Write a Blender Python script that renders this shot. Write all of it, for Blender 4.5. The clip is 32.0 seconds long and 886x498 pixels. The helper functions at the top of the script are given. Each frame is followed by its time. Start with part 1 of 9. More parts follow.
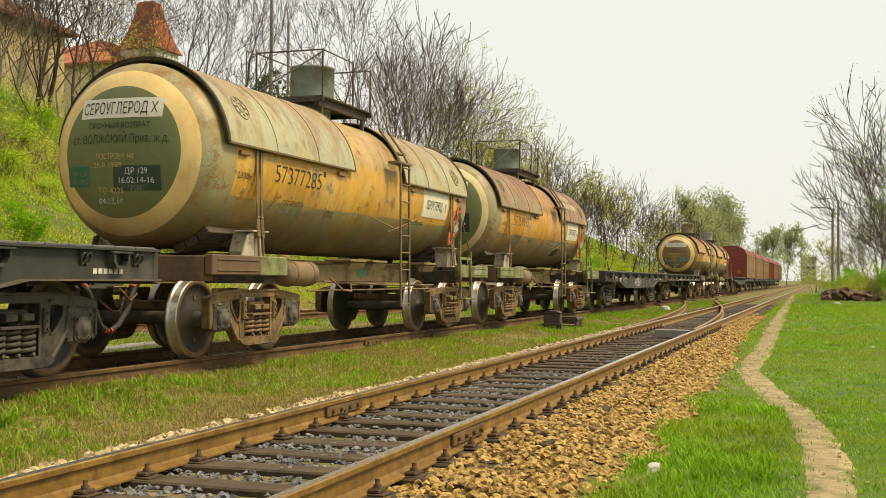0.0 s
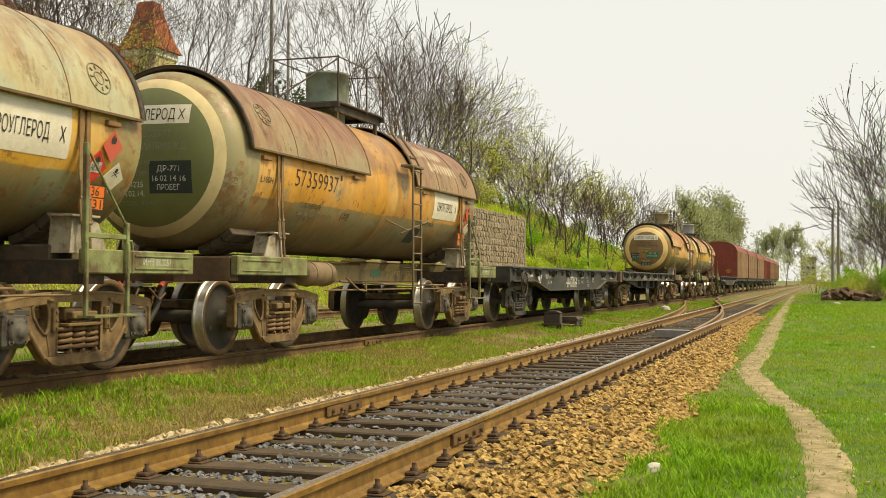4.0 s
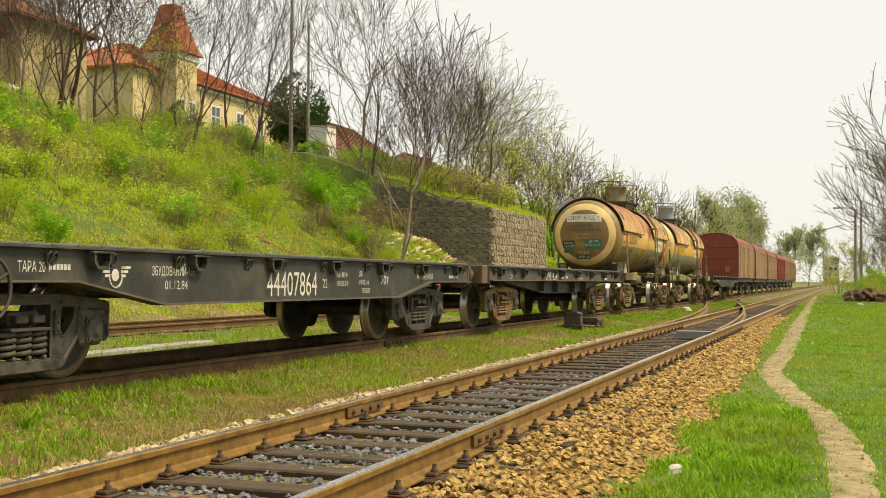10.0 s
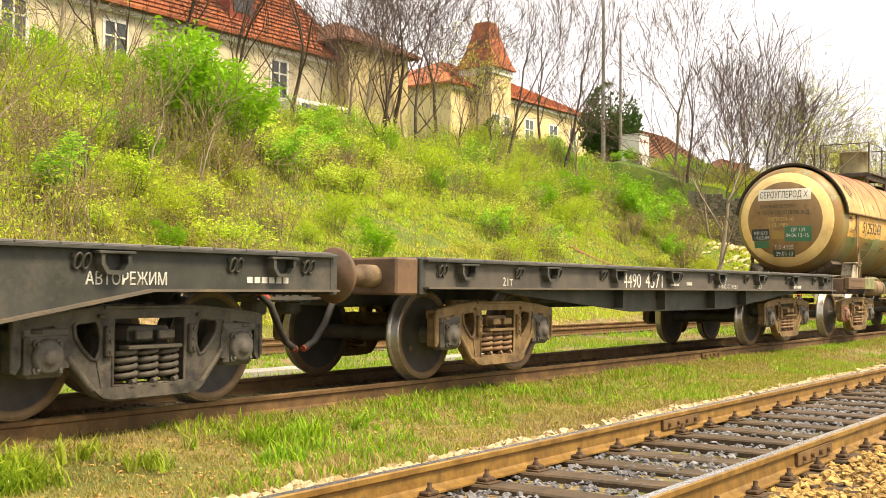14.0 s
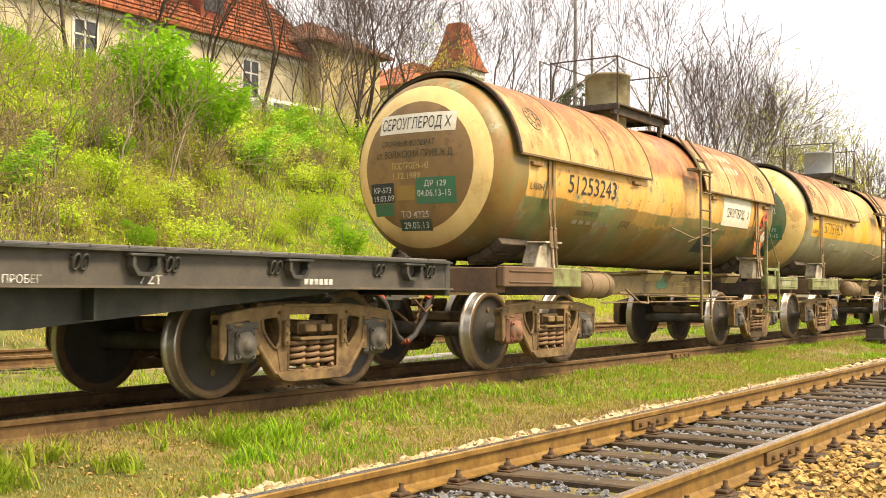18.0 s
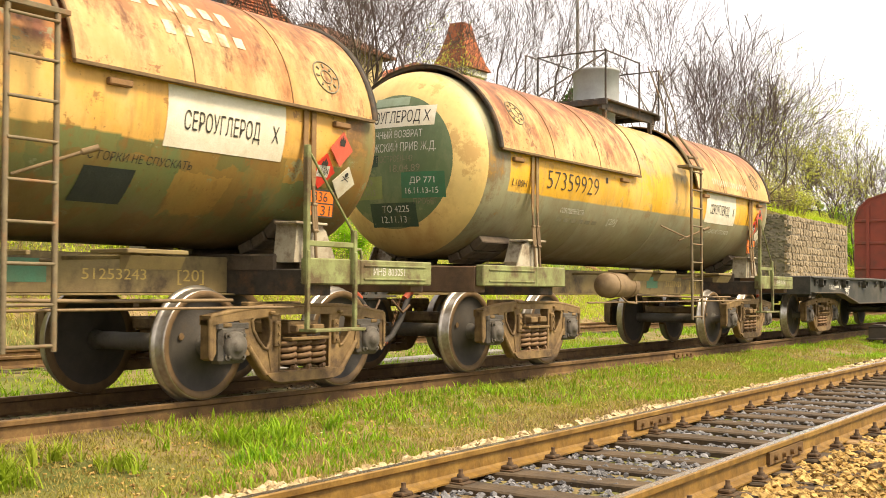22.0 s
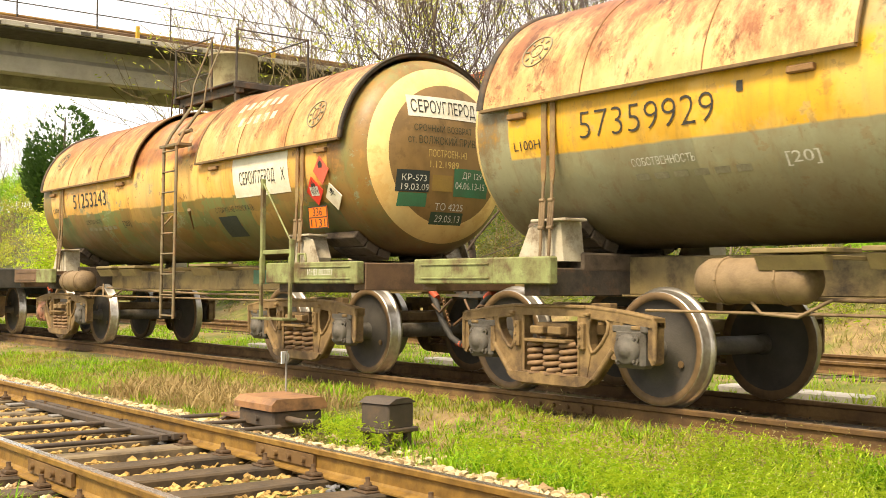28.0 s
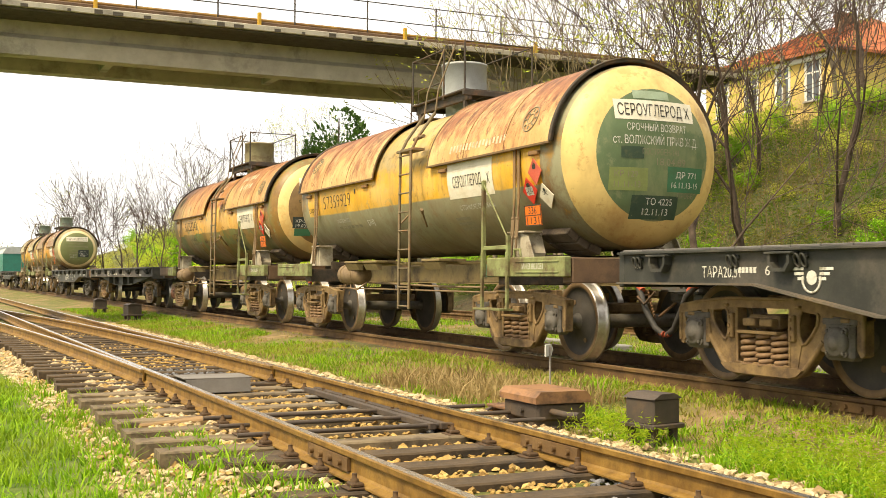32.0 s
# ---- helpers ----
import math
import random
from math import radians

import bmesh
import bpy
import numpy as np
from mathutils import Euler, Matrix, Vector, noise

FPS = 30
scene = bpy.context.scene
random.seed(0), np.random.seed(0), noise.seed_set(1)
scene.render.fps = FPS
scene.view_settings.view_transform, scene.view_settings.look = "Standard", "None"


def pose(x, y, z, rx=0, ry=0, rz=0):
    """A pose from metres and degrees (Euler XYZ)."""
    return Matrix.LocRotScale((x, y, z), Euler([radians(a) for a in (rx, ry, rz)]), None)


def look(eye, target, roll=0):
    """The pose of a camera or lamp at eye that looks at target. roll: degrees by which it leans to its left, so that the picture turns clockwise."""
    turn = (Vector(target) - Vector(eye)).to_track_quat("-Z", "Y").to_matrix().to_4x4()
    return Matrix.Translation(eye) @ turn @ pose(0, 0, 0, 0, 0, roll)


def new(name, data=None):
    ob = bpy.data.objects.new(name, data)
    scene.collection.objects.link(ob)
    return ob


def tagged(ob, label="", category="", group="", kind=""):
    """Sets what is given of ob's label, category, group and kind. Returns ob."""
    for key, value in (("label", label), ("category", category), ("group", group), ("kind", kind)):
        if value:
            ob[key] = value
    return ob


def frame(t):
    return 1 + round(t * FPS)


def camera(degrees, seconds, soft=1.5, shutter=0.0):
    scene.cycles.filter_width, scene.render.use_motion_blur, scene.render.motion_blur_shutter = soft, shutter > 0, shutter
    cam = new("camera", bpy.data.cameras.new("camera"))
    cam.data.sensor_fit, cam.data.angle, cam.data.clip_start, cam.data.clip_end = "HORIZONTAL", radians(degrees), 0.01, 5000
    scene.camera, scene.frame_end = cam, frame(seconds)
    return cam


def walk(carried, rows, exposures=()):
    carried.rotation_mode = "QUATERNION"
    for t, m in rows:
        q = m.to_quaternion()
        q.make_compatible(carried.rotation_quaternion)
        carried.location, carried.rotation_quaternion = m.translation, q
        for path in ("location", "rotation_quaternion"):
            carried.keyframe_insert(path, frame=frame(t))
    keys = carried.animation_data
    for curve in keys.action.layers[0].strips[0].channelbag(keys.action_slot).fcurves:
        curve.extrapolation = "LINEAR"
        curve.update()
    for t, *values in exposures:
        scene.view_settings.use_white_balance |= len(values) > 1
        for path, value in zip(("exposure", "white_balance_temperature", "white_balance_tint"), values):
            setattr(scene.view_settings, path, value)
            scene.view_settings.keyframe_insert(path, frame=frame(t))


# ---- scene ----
# ---------------------------------------------------------------- camera
cam = camera(42.6, 32.0, soft=0.65, shutter=0.14)
# seconds, yaw, pitch, roll; the camera stands on one spot and turns
PATH = [
    (0, 18.58, 1.5, -0.42), (4, 18.58, 1.5, -0.42), (9, 18.58, 1.51, -0.42), (9.5, 18.55, 1.51, -0.42),
    (10, 19.6, 1.55, -0.38), (10.5, 24.46, 1.65, -0.38), (11, 26.45, 1.92, -0.39), (11.5, 27.63, 1.91, -0.39),
    (12, 28.09, 1.91, -0.39), (12.5, 29.22, 1.91, -0.39), (13, 30.64, 1.91, -0.4), (13.5, 32.72, 1.92, -0.4),
    (14, 35.31, 1.94, -0.4), (14.5, 36.28, 1.95, -0.41), (16.5, 35.47, 1.99, -0.43), (17, 34.6, 1.97, -0.43),
    (17.5, 34.24, 1.98, -0.43), (18, 33.89, 1.98, -0.43), (18.5, 33.65, 1.97, -0.43), (19, 33.55, 1.91, -0.43),
    (19.5, 33.54, 1.94, -0.42), (20, 33.48, 1.92, -0.42), (20.5, 33.54, 1.96, -0.42), (21, 33.57, 1.93, -0.42),
    (21.5, 33.68, 1.96, -0.42), (22, 34.01, 1.97, -0.42), (22.5, 38.2, 1.96, -0.46), (23, 45.85, 2.04, -0.5),
    (23.5, 55.84, 2, -0.56), (24, 65.98, 2.01, -0.62), (24.5, 78.43, 2.05, -0.64), (25, 92.56, 2, -0.66),
    (25.5, 106.75, 1.97, -0.58), (26.5, 127.6, 2.05, -0.42), (27.5, 138.73, 2.07, -0.33), (28, 141.9, 1.89, -0.33),
    (28.5, 144.24, 1.5, -0.33), (29, 146.35, 1.46, -0.33), (29.5, 148.16, 1.48, -0.34), (30, 149.54, 1.49, -0.34),
    (30.5, 150.31, 1.49, -0.35), (31, 151.76, 1.5, -0.35), (31.5, 153.58, 1.49, -0.36), (32, 155.11, 1.48, -0.36),
]
EXPOSURE = [(0, 0.05, 6850, 7), (9.5, 0.05, 6850, 7), (11, 0.38, 6850, 11), (13, 0.74, 6850, 14), (14.5, 0.92, 6850, 16), (17, 0.9, 6850, 16), (19, 0.76, 6850, 16), (22, 0.76, 6850, 16), (23, 0.95, 6850, 18),
            (24, 1.05, 6850, 18), (25, 0.94, 6850, 16), (28, 0.9, 6850, 14), (32, 0.64, 6850, 11)]
walk(cam, [(t, pose(0, 0, 0.976, 90 + b, c, a)) for t, a, b, c in PATH], EXPOSURE)

# ---------------------------------------------------------------- overcast sky and weak sun
world = bpy.data.worlds.new("overcast")
scene.world = world
world.use_nodes = True
wn, wl = world.node_tree.nodes, world.node_tree.links
sky = wn.new("ShaderNodeTexSky")
sky.sky_type, sky.sun_disc = "NISHITA", False
sky.sun_elevation, sky.sun_rotation = radians(54), radians(75)
sky.dust_density, sky.ozone_density = 4.0, 0.6
haze = wn.new("ShaderNodeMix")
haze.data_type = "RGBA"
haze.inputs["Factor"].default_value = 0.9
haze.inputs["B"].default_value = (9.3, 9.2, 8.9, 1)
wl.new(sky.outputs["Color"], haze.inputs["A"])
wl.new(haze.outputs["Result"], wn["Background"].inputs["Color"])
wn["Background"].inputs["Strength"].default_value = 0.1
sun_data = bpy.data.lights.new("sun", "SUN")
sun_data.energy, sun_data.angle, sun_data.color = 3.9, radians(16), (1.0, 0.86, 0.6)
sun = new("sun", sun_data)
sun.matrix_basis = look((27, 7, 38), (0, 0, 0))

# ---------------------------------------------------------------- materials


class Nodes:
    def __init__(self, name):
        self.m = bpy.data.materials.new(name)
        self.m.use_nodes = True
        self.t = self.m.node_tree
        self.b = self.t.nodes["Principled BSDF"]
        tc = self.t.nodes.new("ShaderNodeTexCoord")
        self.co = tc.outputs["Object"]

    def put(self, kind, **inputs):
        n = self.t.nodes.new(kind)
        for k, v in inputs.items():
            self.set(n, k, v)
        return n

    def set(self, n, k, v):
        s = n.inputs[k] if not k.isdigit() else n.inputs[int(k)]
        if hasattr(v, "links"):
            self.t.links.new(v, s)
        else:
            s.default_value = v

    def noise(self, scale, detail=4, rough=0.6, co=None, stretch=None):
        co = co or self.co
        if stretch:
            mp = self.put("ShaderNodeMapping", Vector=co, Scale=stretch)
            co = mp.outputs[0]
        return self.put("ShaderNodeTexNoise", Vector=co, Scale=scale, Detail=detail, Roughness=rough).outputs["Fac"]

    def ramp(self, fac, lo, hi):
        n = self.put("ShaderNodeMapRange", **{"0": fac, "1": lo, "2": hi})
        n.clamp = True
        return n.outputs[0]

    def mix(self, fac, a, b):
        n = self.t.nodes.new("ShaderNodeMix")
        n.data_type = "RGBA"
        for k, v in ((0, fac), (6, a), (7, b)):
            if hasattr(v, "links"):
                self.t.links.new(v, n.inputs[k])
            else:
                n.inputs[k].default_value = v if k == 0 else (*v, 1)
        return n.outputs[2]

    def math(self, op, a, b=0.0):
        n = self.t.nodes.new("ShaderNodeMath")
        n.operation = op
        for k, v in ((0, a), (1, b)):
            if hasattr(v, "links"):
                self.t.links.new(v, n.inputs[k])
            else:
                n.inputs[k].default_value = v
        return n.outputs[0]

    def axis(self, k):
        return self.put("ShaderNodeSeparateXYZ", Vector=self.co).outputs[k]

    def random(self):
        return self.t.nodes.new("ShaderNodeObjectInfo").outputs["Random"]

    def island(self):
        return self.t.nodes.new("ShaderNodeNewGeometry").outputs["Random Per Island"]

    def done(self, color, rough=0.8, metal=0.0, bump=None, strength=0.3, dist=0.02, spec=0.4):
        self.set(self.b, "Base Color", color if hasattr(color, "links") else (*color, 1))
        self.set(self.b, "Roughness", rough)
        self.set(self.b, "Metallic", metal)
        self.set(self.b, "Specular IOR Level", spec)
        if bump:
            n = self.put("ShaderNodeBump", Height=bump, Strength=strength, Distance=dist)
            self.t.links.new(n.outputs[0], self.b.inputs["Normal"])
        return self.m


def surf(name, c1, c2, scale=6.0, rough=0.75, metal=0.0, stain=None, stain_scale=1.5, stain_at=(0.5, 0.65), bump=0.3, vary=0.0, spec=0.4, fine=60):
    """Paint, metal, wood or stone: two colours mottled, stains on a larger scale and a fine grain."""
    n = Nodes(name)
    a = n.noise(scale, 6)
    col = n.mix(n.ramp(a, 0.35, 0.68), c1, c2)
    if stain:
        col = n.mix(n.ramp(n.noise(stain_scale, 8, 0.7), *stain_at), col, stain)
    grain = n.noise(fine, 3)
    col = n.mix(n.math("MULTIPLY", n.ramp(grain, 0.45, 0.8), 0.25), col, tuple(v * 0.45 for v in c1))
    if vary:
        col = n.mix(n.math("MULTIPLY", n.random(), vary), col, tuple(v * 0.4 for v in c2))
    return n.done(col, n.ramp(a, -0.6, 1.6) if rough is None else rough, metal, n.math("ADD", a, n.math("MULTIPLY", grain, 0.4)), bump, spec=spec)


RUST, DARKRUST = (0.16, 0.062, 0.022), (0.055, 0.028, 0.015)
M_RAIL = surf("rail_steel_rusty", (0.25, 0.14, 0.028), (0.13, 0.07, 0.014), 9, 0.6, 0.1, (0.3, 0.18, 0.04), 3)
M_RAILDARK = surf("rail_old_rust", (0.14, 0.08, 0.028), (0.08, 0.043, 0.018), 7, 0.8, 0.05, (0.21, 0.125, 0.045), 2)
M_HEAD = surf("rail_head_polished", (0.82, 0.8, 0.76), (0.62, 0.58, 0.5), 30, 0.26, 1.0, bump=0.03)
M_HEADDULL = surf("rail_head_worn", (0.3, 0.2, 0.11), (0.22, 0.13, 0.065), 20, 0.5, 0.4, bump=0.1)
M_SLEEPER = surf("sleeper_wood", (0.06, 0.042, 0.024), (0.125, 0.085, 0.045), 5, 0.9, stain=(0.025, 0.021, 0.018), stain_scale=2, bump=0.7, vary=0.4, fine=35)
M_SLEEPERBROWN = surf("sleeper_weathered", (0.25, 0.195, 0.115), (0.14, 0.1, 0.058), 4, 0.9, stain=(0.05, 0.04, 0.028), stain_scale=2.5, bump=0.7, vary=0.35, fine=30)
M_FASTENER = surf("fastener_rust", (0.1, 0.056, 0.024), (0.045, 0.028, 0.015), 25, 0.85)


def ballast_mat(name, colors):
    n = Nodes(name)
    r = n.island()
    c = n.mix(n.ramp(r, 0.0, 0.5), colors[0], colors[1])
    c = n.mix(n.ramp(r, 0.55, 1.0), c, colors[2])
    c = n.mix(n.ramp(n.noise(18, 4), 0.45, 0.75), c, tuple(v * 0.45 for v in colors[0]))
    return n.done(c, 0.9, bump=n.noise(60, 4), strength=0.6)


M_STONE_OCHRE = ballast_mat("ballast_ochre", ((0.38, 0.23, 0.06), (0.56, 0.38, 0.13), (0.16, 0.085, 0.022)))
M_STONE_PALE = ballast_mat("ballast_pale", ((0.46, 0.34, 0.17), (0.66, 0.54, 0.33), (0.26, 0.17, 0.075)))
M_STONE_BROWN = ballast_mat("ballast_brown_dirty", ((0.11, 0.075, 0.04), (0.19, 0.14, 0.075), (0.05, 0.035, 0.02)))
M_STONE_GREY = ballast_mat("ballast_grey_oiled", ((0.13, 0.13, 0.135), (0.26, 0.26, 0.27), (0.06, 0.06, 0.065)))


def ground_mat():
    n = Nodes("ground_soil_grass")
    soil = n.mix(n.ramp(n.noise(3.5, 8), 0.35, 0.7), (0.16, 0.11, 0.05), (0.33, 0.235, 0.11))
    moss = n.mix(n.ramp(n.noise(2.0, 6), 0.4, 0.62), (0.085, 0.1, 0.017), (0.15, 0.16, 0.03))
    c = n.mix(n.ramp(n.noise(0.7, 8, 0.7), 0.42, 0.56), soil, moss)
    turf = n.mix(n.ramp(n.noise(1.1, 8, 0.7), 0.4, 0.62), (0.06, 0.12, 0.01), (0.14, 0.17, 0.03))
    x = n.axis(0)
    side = n.math("MAXIMUM", n.ramp(x, -19.5, -20.5), n.ramp(x, -1.6, -0.9))
    c = n.mix(n.math("MULTIPLY", side, n.ramp(n.noise(0.8, 6), 0.2, 0.36)), c, turf)
    y = n.axis(1)
    tan = n.mix(n.ramp(n.noise(1.3, 7, 0.7), 0.4, 0.62), (0.14, 0.095, 0.04), (0.08, 0.1, 0.02))
    c = n.mix(n.math("MULTIPLY", n.ramp(x, -19.5, -20.5), n.math("MULTIPLY", n.ramp(y, 30.0, 18.0), n.ramp(y, -14.0, -8.0))), c, tan)
    ivy = n.mix(n.ramp(n.noise(1.6, 7, 0.7), 0.4, 0.62), (0.05, 0.075, 0.014), (0.11, 0.09, 0.035))
    c = n.mix(n.math("MULTIPLY", n.ramp(x, -17.5, -18.5), n.ramp(y, -8.0, -14.0)), c, ivy)
    # Shade under the train, put into the ground colour between its rails.
    train_shade = n.math("MULTIPLY", n.ramp(n.math("ABSOLUTE", n.math("ADD", x, 7.946)), 1.25, 0.8), n.ramp(n.noise(1.5, 5), 0.3, 0.6))
    c = n.mix(train_shade, c, n.mix(n.noise(9, 5), (0.03, 0.024, 0.018), (0.1, 0.075, 0.05)))
    return n.done(c, 0.95, bump=n.noise(14, 8), strength=0.7, dist=0.05)


M_GROUND = ground_mat()
M_PATH = surf("trodden_earth", (0.42, 0.33, 0.18), (0.26, 0.2, 0.1), 3, 0.95, stain=(0.16, 0.14, 0.05), stain_scale=4.5, stain_at=(0.44, 0.64), bump=0.9, fine=45)


def leaf_mat(name, c1, c2, c3, trans=0.4, mottle=0.0):
    """Thin leaves and blades: each its own shade, part of the light passing through."""
    n = Nodes(name)
    r = n.island()
    c = n.mix(r, c1, c2)
    c = n.mix(n.ramp(n.noise(0.35, 4), 0.45, 0.68), c, c3)
    if mottle:
        c = n.mix(n.math("MULTIPLY", n.ramp(n.noise(1.6, 4, 0.65), 0.52, 0.68), mottle), c, tuple(v * 0.5 for v in c1))
    m = n.done(c, 0.65, spec=0.25)
    tr = n.put("ShaderNodeBsdfTranslucent", Color=c)
    mx = n.put("ShaderNodeMixShader", Fac=trans)
    out = n.t.nodes["Material Output"]
    n.t.links.new(n.b.outputs[0], mx.inputs[1])
    n.t.links.new(tr.outputs[0], mx.inputs[2])
    n.t.links.new(mx.outputs[0], out.inputs["Surface"])
    return m


M_GRASS = leaf_mat("grass_fresh", (0.1, 0.25, 0.006), (0.34, 0.55, 0.02), (0.3, 0.36, 0.03), 0.4, 0.5)
M_GRASSDULL = leaf_mat("grass_dull", (0.2, 0.22, 0.025), (0.36, 0.36, 0.06), (0.36, 0.28, 0.09))
M_DRY = leaf_mat("grass_dry", (0.34, 0.25, 0.1), (0.46, 0.35, 0.16), (0.24, 0.17, 0.07))
M_BANKGRASS = leaf_mat("bank_grass", (0.32, 0.48, 0.018), (0.54, 0.68, 0.05), (0.54, 0.52, 0.08))
M_BANKDULL = leaf_mat("bank_grass_dull", (0.4, 0.44, 0.045), (0.58, 0.58, 0.1), (0.54, 0.44, 0.12))
M_SCRUB = leaf_mat("bank_scrub", (0.26, 0.24, 0.06), (0.42, 0.4, 0.14), (0.42, 0.32, 0.14))
M_BANKDRY = leaf_mat("bank_dry", (0.38, 0.28, 0.12), (0.5, 0.39, 0.19), (0.3, 0.19, 0.08))
M_WEED = leaf_mat("weed_leaves", (0.3, 0.48, 0.016), (0.56, 0.68, 0.05), (0.5, 0.56, 0.05))
M_FLOWER = leaf_mat("weed_flowers", (0.75, 0.68, 0.2), (0.8, 0.78, 0.5), (0.7, 0.65, 0.25))
M_BUSH = leaf_mat("bush_leaves", (0.16, 0.38, 0.012), (0.36, 0.6, 0.03), (0.25, 0.46, 0.02))
M_IVY = leaf_mat("ivy_leaves", (0.09, 0.17, 0.018), (0.28, 0.38, 0.055), (0.28, 0.26, 0.08))
M_SPRING = leaf_mat("young_leaves", (0.36, 0.43, 0.04), (0.56, 0.6, 0.09), (0.5, 0.46, 0.08))
M_CONIFER = leaf_mat("conifer_needles", (0.035, 0.08, 0.012), (0.075, 0.14, 0.025), (0.05, 0.1, 0.02))
M_BARK = surf("bark_grey_brown", (0.055, 0.038, 0.028), (0.11, 0.082, 0.06), 6, 0.95, bump=0.8)
M_BARKPALE = surf("bark_pale", (0.3, 0.25, 0.18), (0.2, 0.16, 0.11), 6, 0.95, bump=0.8)
M_TWIG = surf("twig_brown", (0.065, 0.045, 0.036), (0.11, 0.078, 0.06), 3, 0.95)
M_TWIGPALE = surf("twig_pale", (0.24, 0.19, 0.1), (0.17, 0.13, 0.07), 3, 0.95)
M_PLASTERY = surf("plaster_yellow", (0.7, 0.57, 0.3), (0.62, 0.5, 0.26), 1.5, 0.9, stain=(0.42, 0.34, 0.2), stain_scale=0.5)
M_PLASTERYELLOW = surf("plaster_strong_yellow", (0.72, 0.52, 0.16), (0.62, 0.44, 0.14), 1.5, 0.9, stain=(0.42, 0.32, 0.14), stain_scale=0.5)
M_PLASTERC = surf("plaster_cream", (0.7, 0.63, 0.44), (0.62, 0.55, 0.38), 1.5, 0.9, stain=(0.36, 0.31, 0.22), stain_scale=0.6)
M_WHITE = surf("white_paint", (0.78, 0.77, 0.73), (0.66, 0.64, 0.6), 4, 0.7, stain=(0.5, 0.46, 0.4), stain_at=(0.6, 0.75))
M_WHITEWASH = surf("whitewash_dirty", (0.58, 0.55, 0.47), (0.44, 0.41, 0.34), 5, 0.9, stain=(0.24, 0.2, 0.13), stain_scale=3, stain_at=(0.52, 0.7), bump=0.6)
M_TILE = surf("roof_tile_orange", (0.52, 0.17, 0.065), (0.4, 0.12, 0.05), 3, 0.85, stain=(0.2, 0.07, 0.04), vary=0.4)
M_TILEOLD = surf("roof_tile_brown", (0.25, 0.12, 0.07), (0.18, 0.085, 0.05), 3, 0.9)
M_WINDOW = surf("window_glass_dark", (0.06, 0.07, 0.08), (0.1, 0.11, 0.12), 2, 0.1, spec=0.6, bump=0.02)
M_CONCRETE = surf("concrete_weathered", (0.38, 0.36, 0.33), (0.29, 0.275, 0.25), 2, 0.9, stain=(0.15, 0.14, 0.125), stain_scale=0.7, stain_at=(0.52, 0.72))
M_POLE = surf("pole_grey", (0.3, 0.27, 0.24), (0.22, 0.2, 0.17), 5, 0.85)
M_YELLOWPAINT = surf("yellow_post_paint", (0.6, 0.36, 0.03), (0.5, 0.28, 0.03), 6, 0.6)
M_MASONRY = surf("masonry_stone", (0.46, 0.38, 0.25), (0.3, 0.24, 0.15), 2.5, 0.95, bump=0.9, vary=0.5, stain=(0.14, 0.12, 0.08))
M_MORTAR = surf("masonry_mortar", (0.27, 0.24, 0.18), (0.18, 0.16, 0.12), 4, 0.95)

# ---------------------------------------------------------------- mesh tools


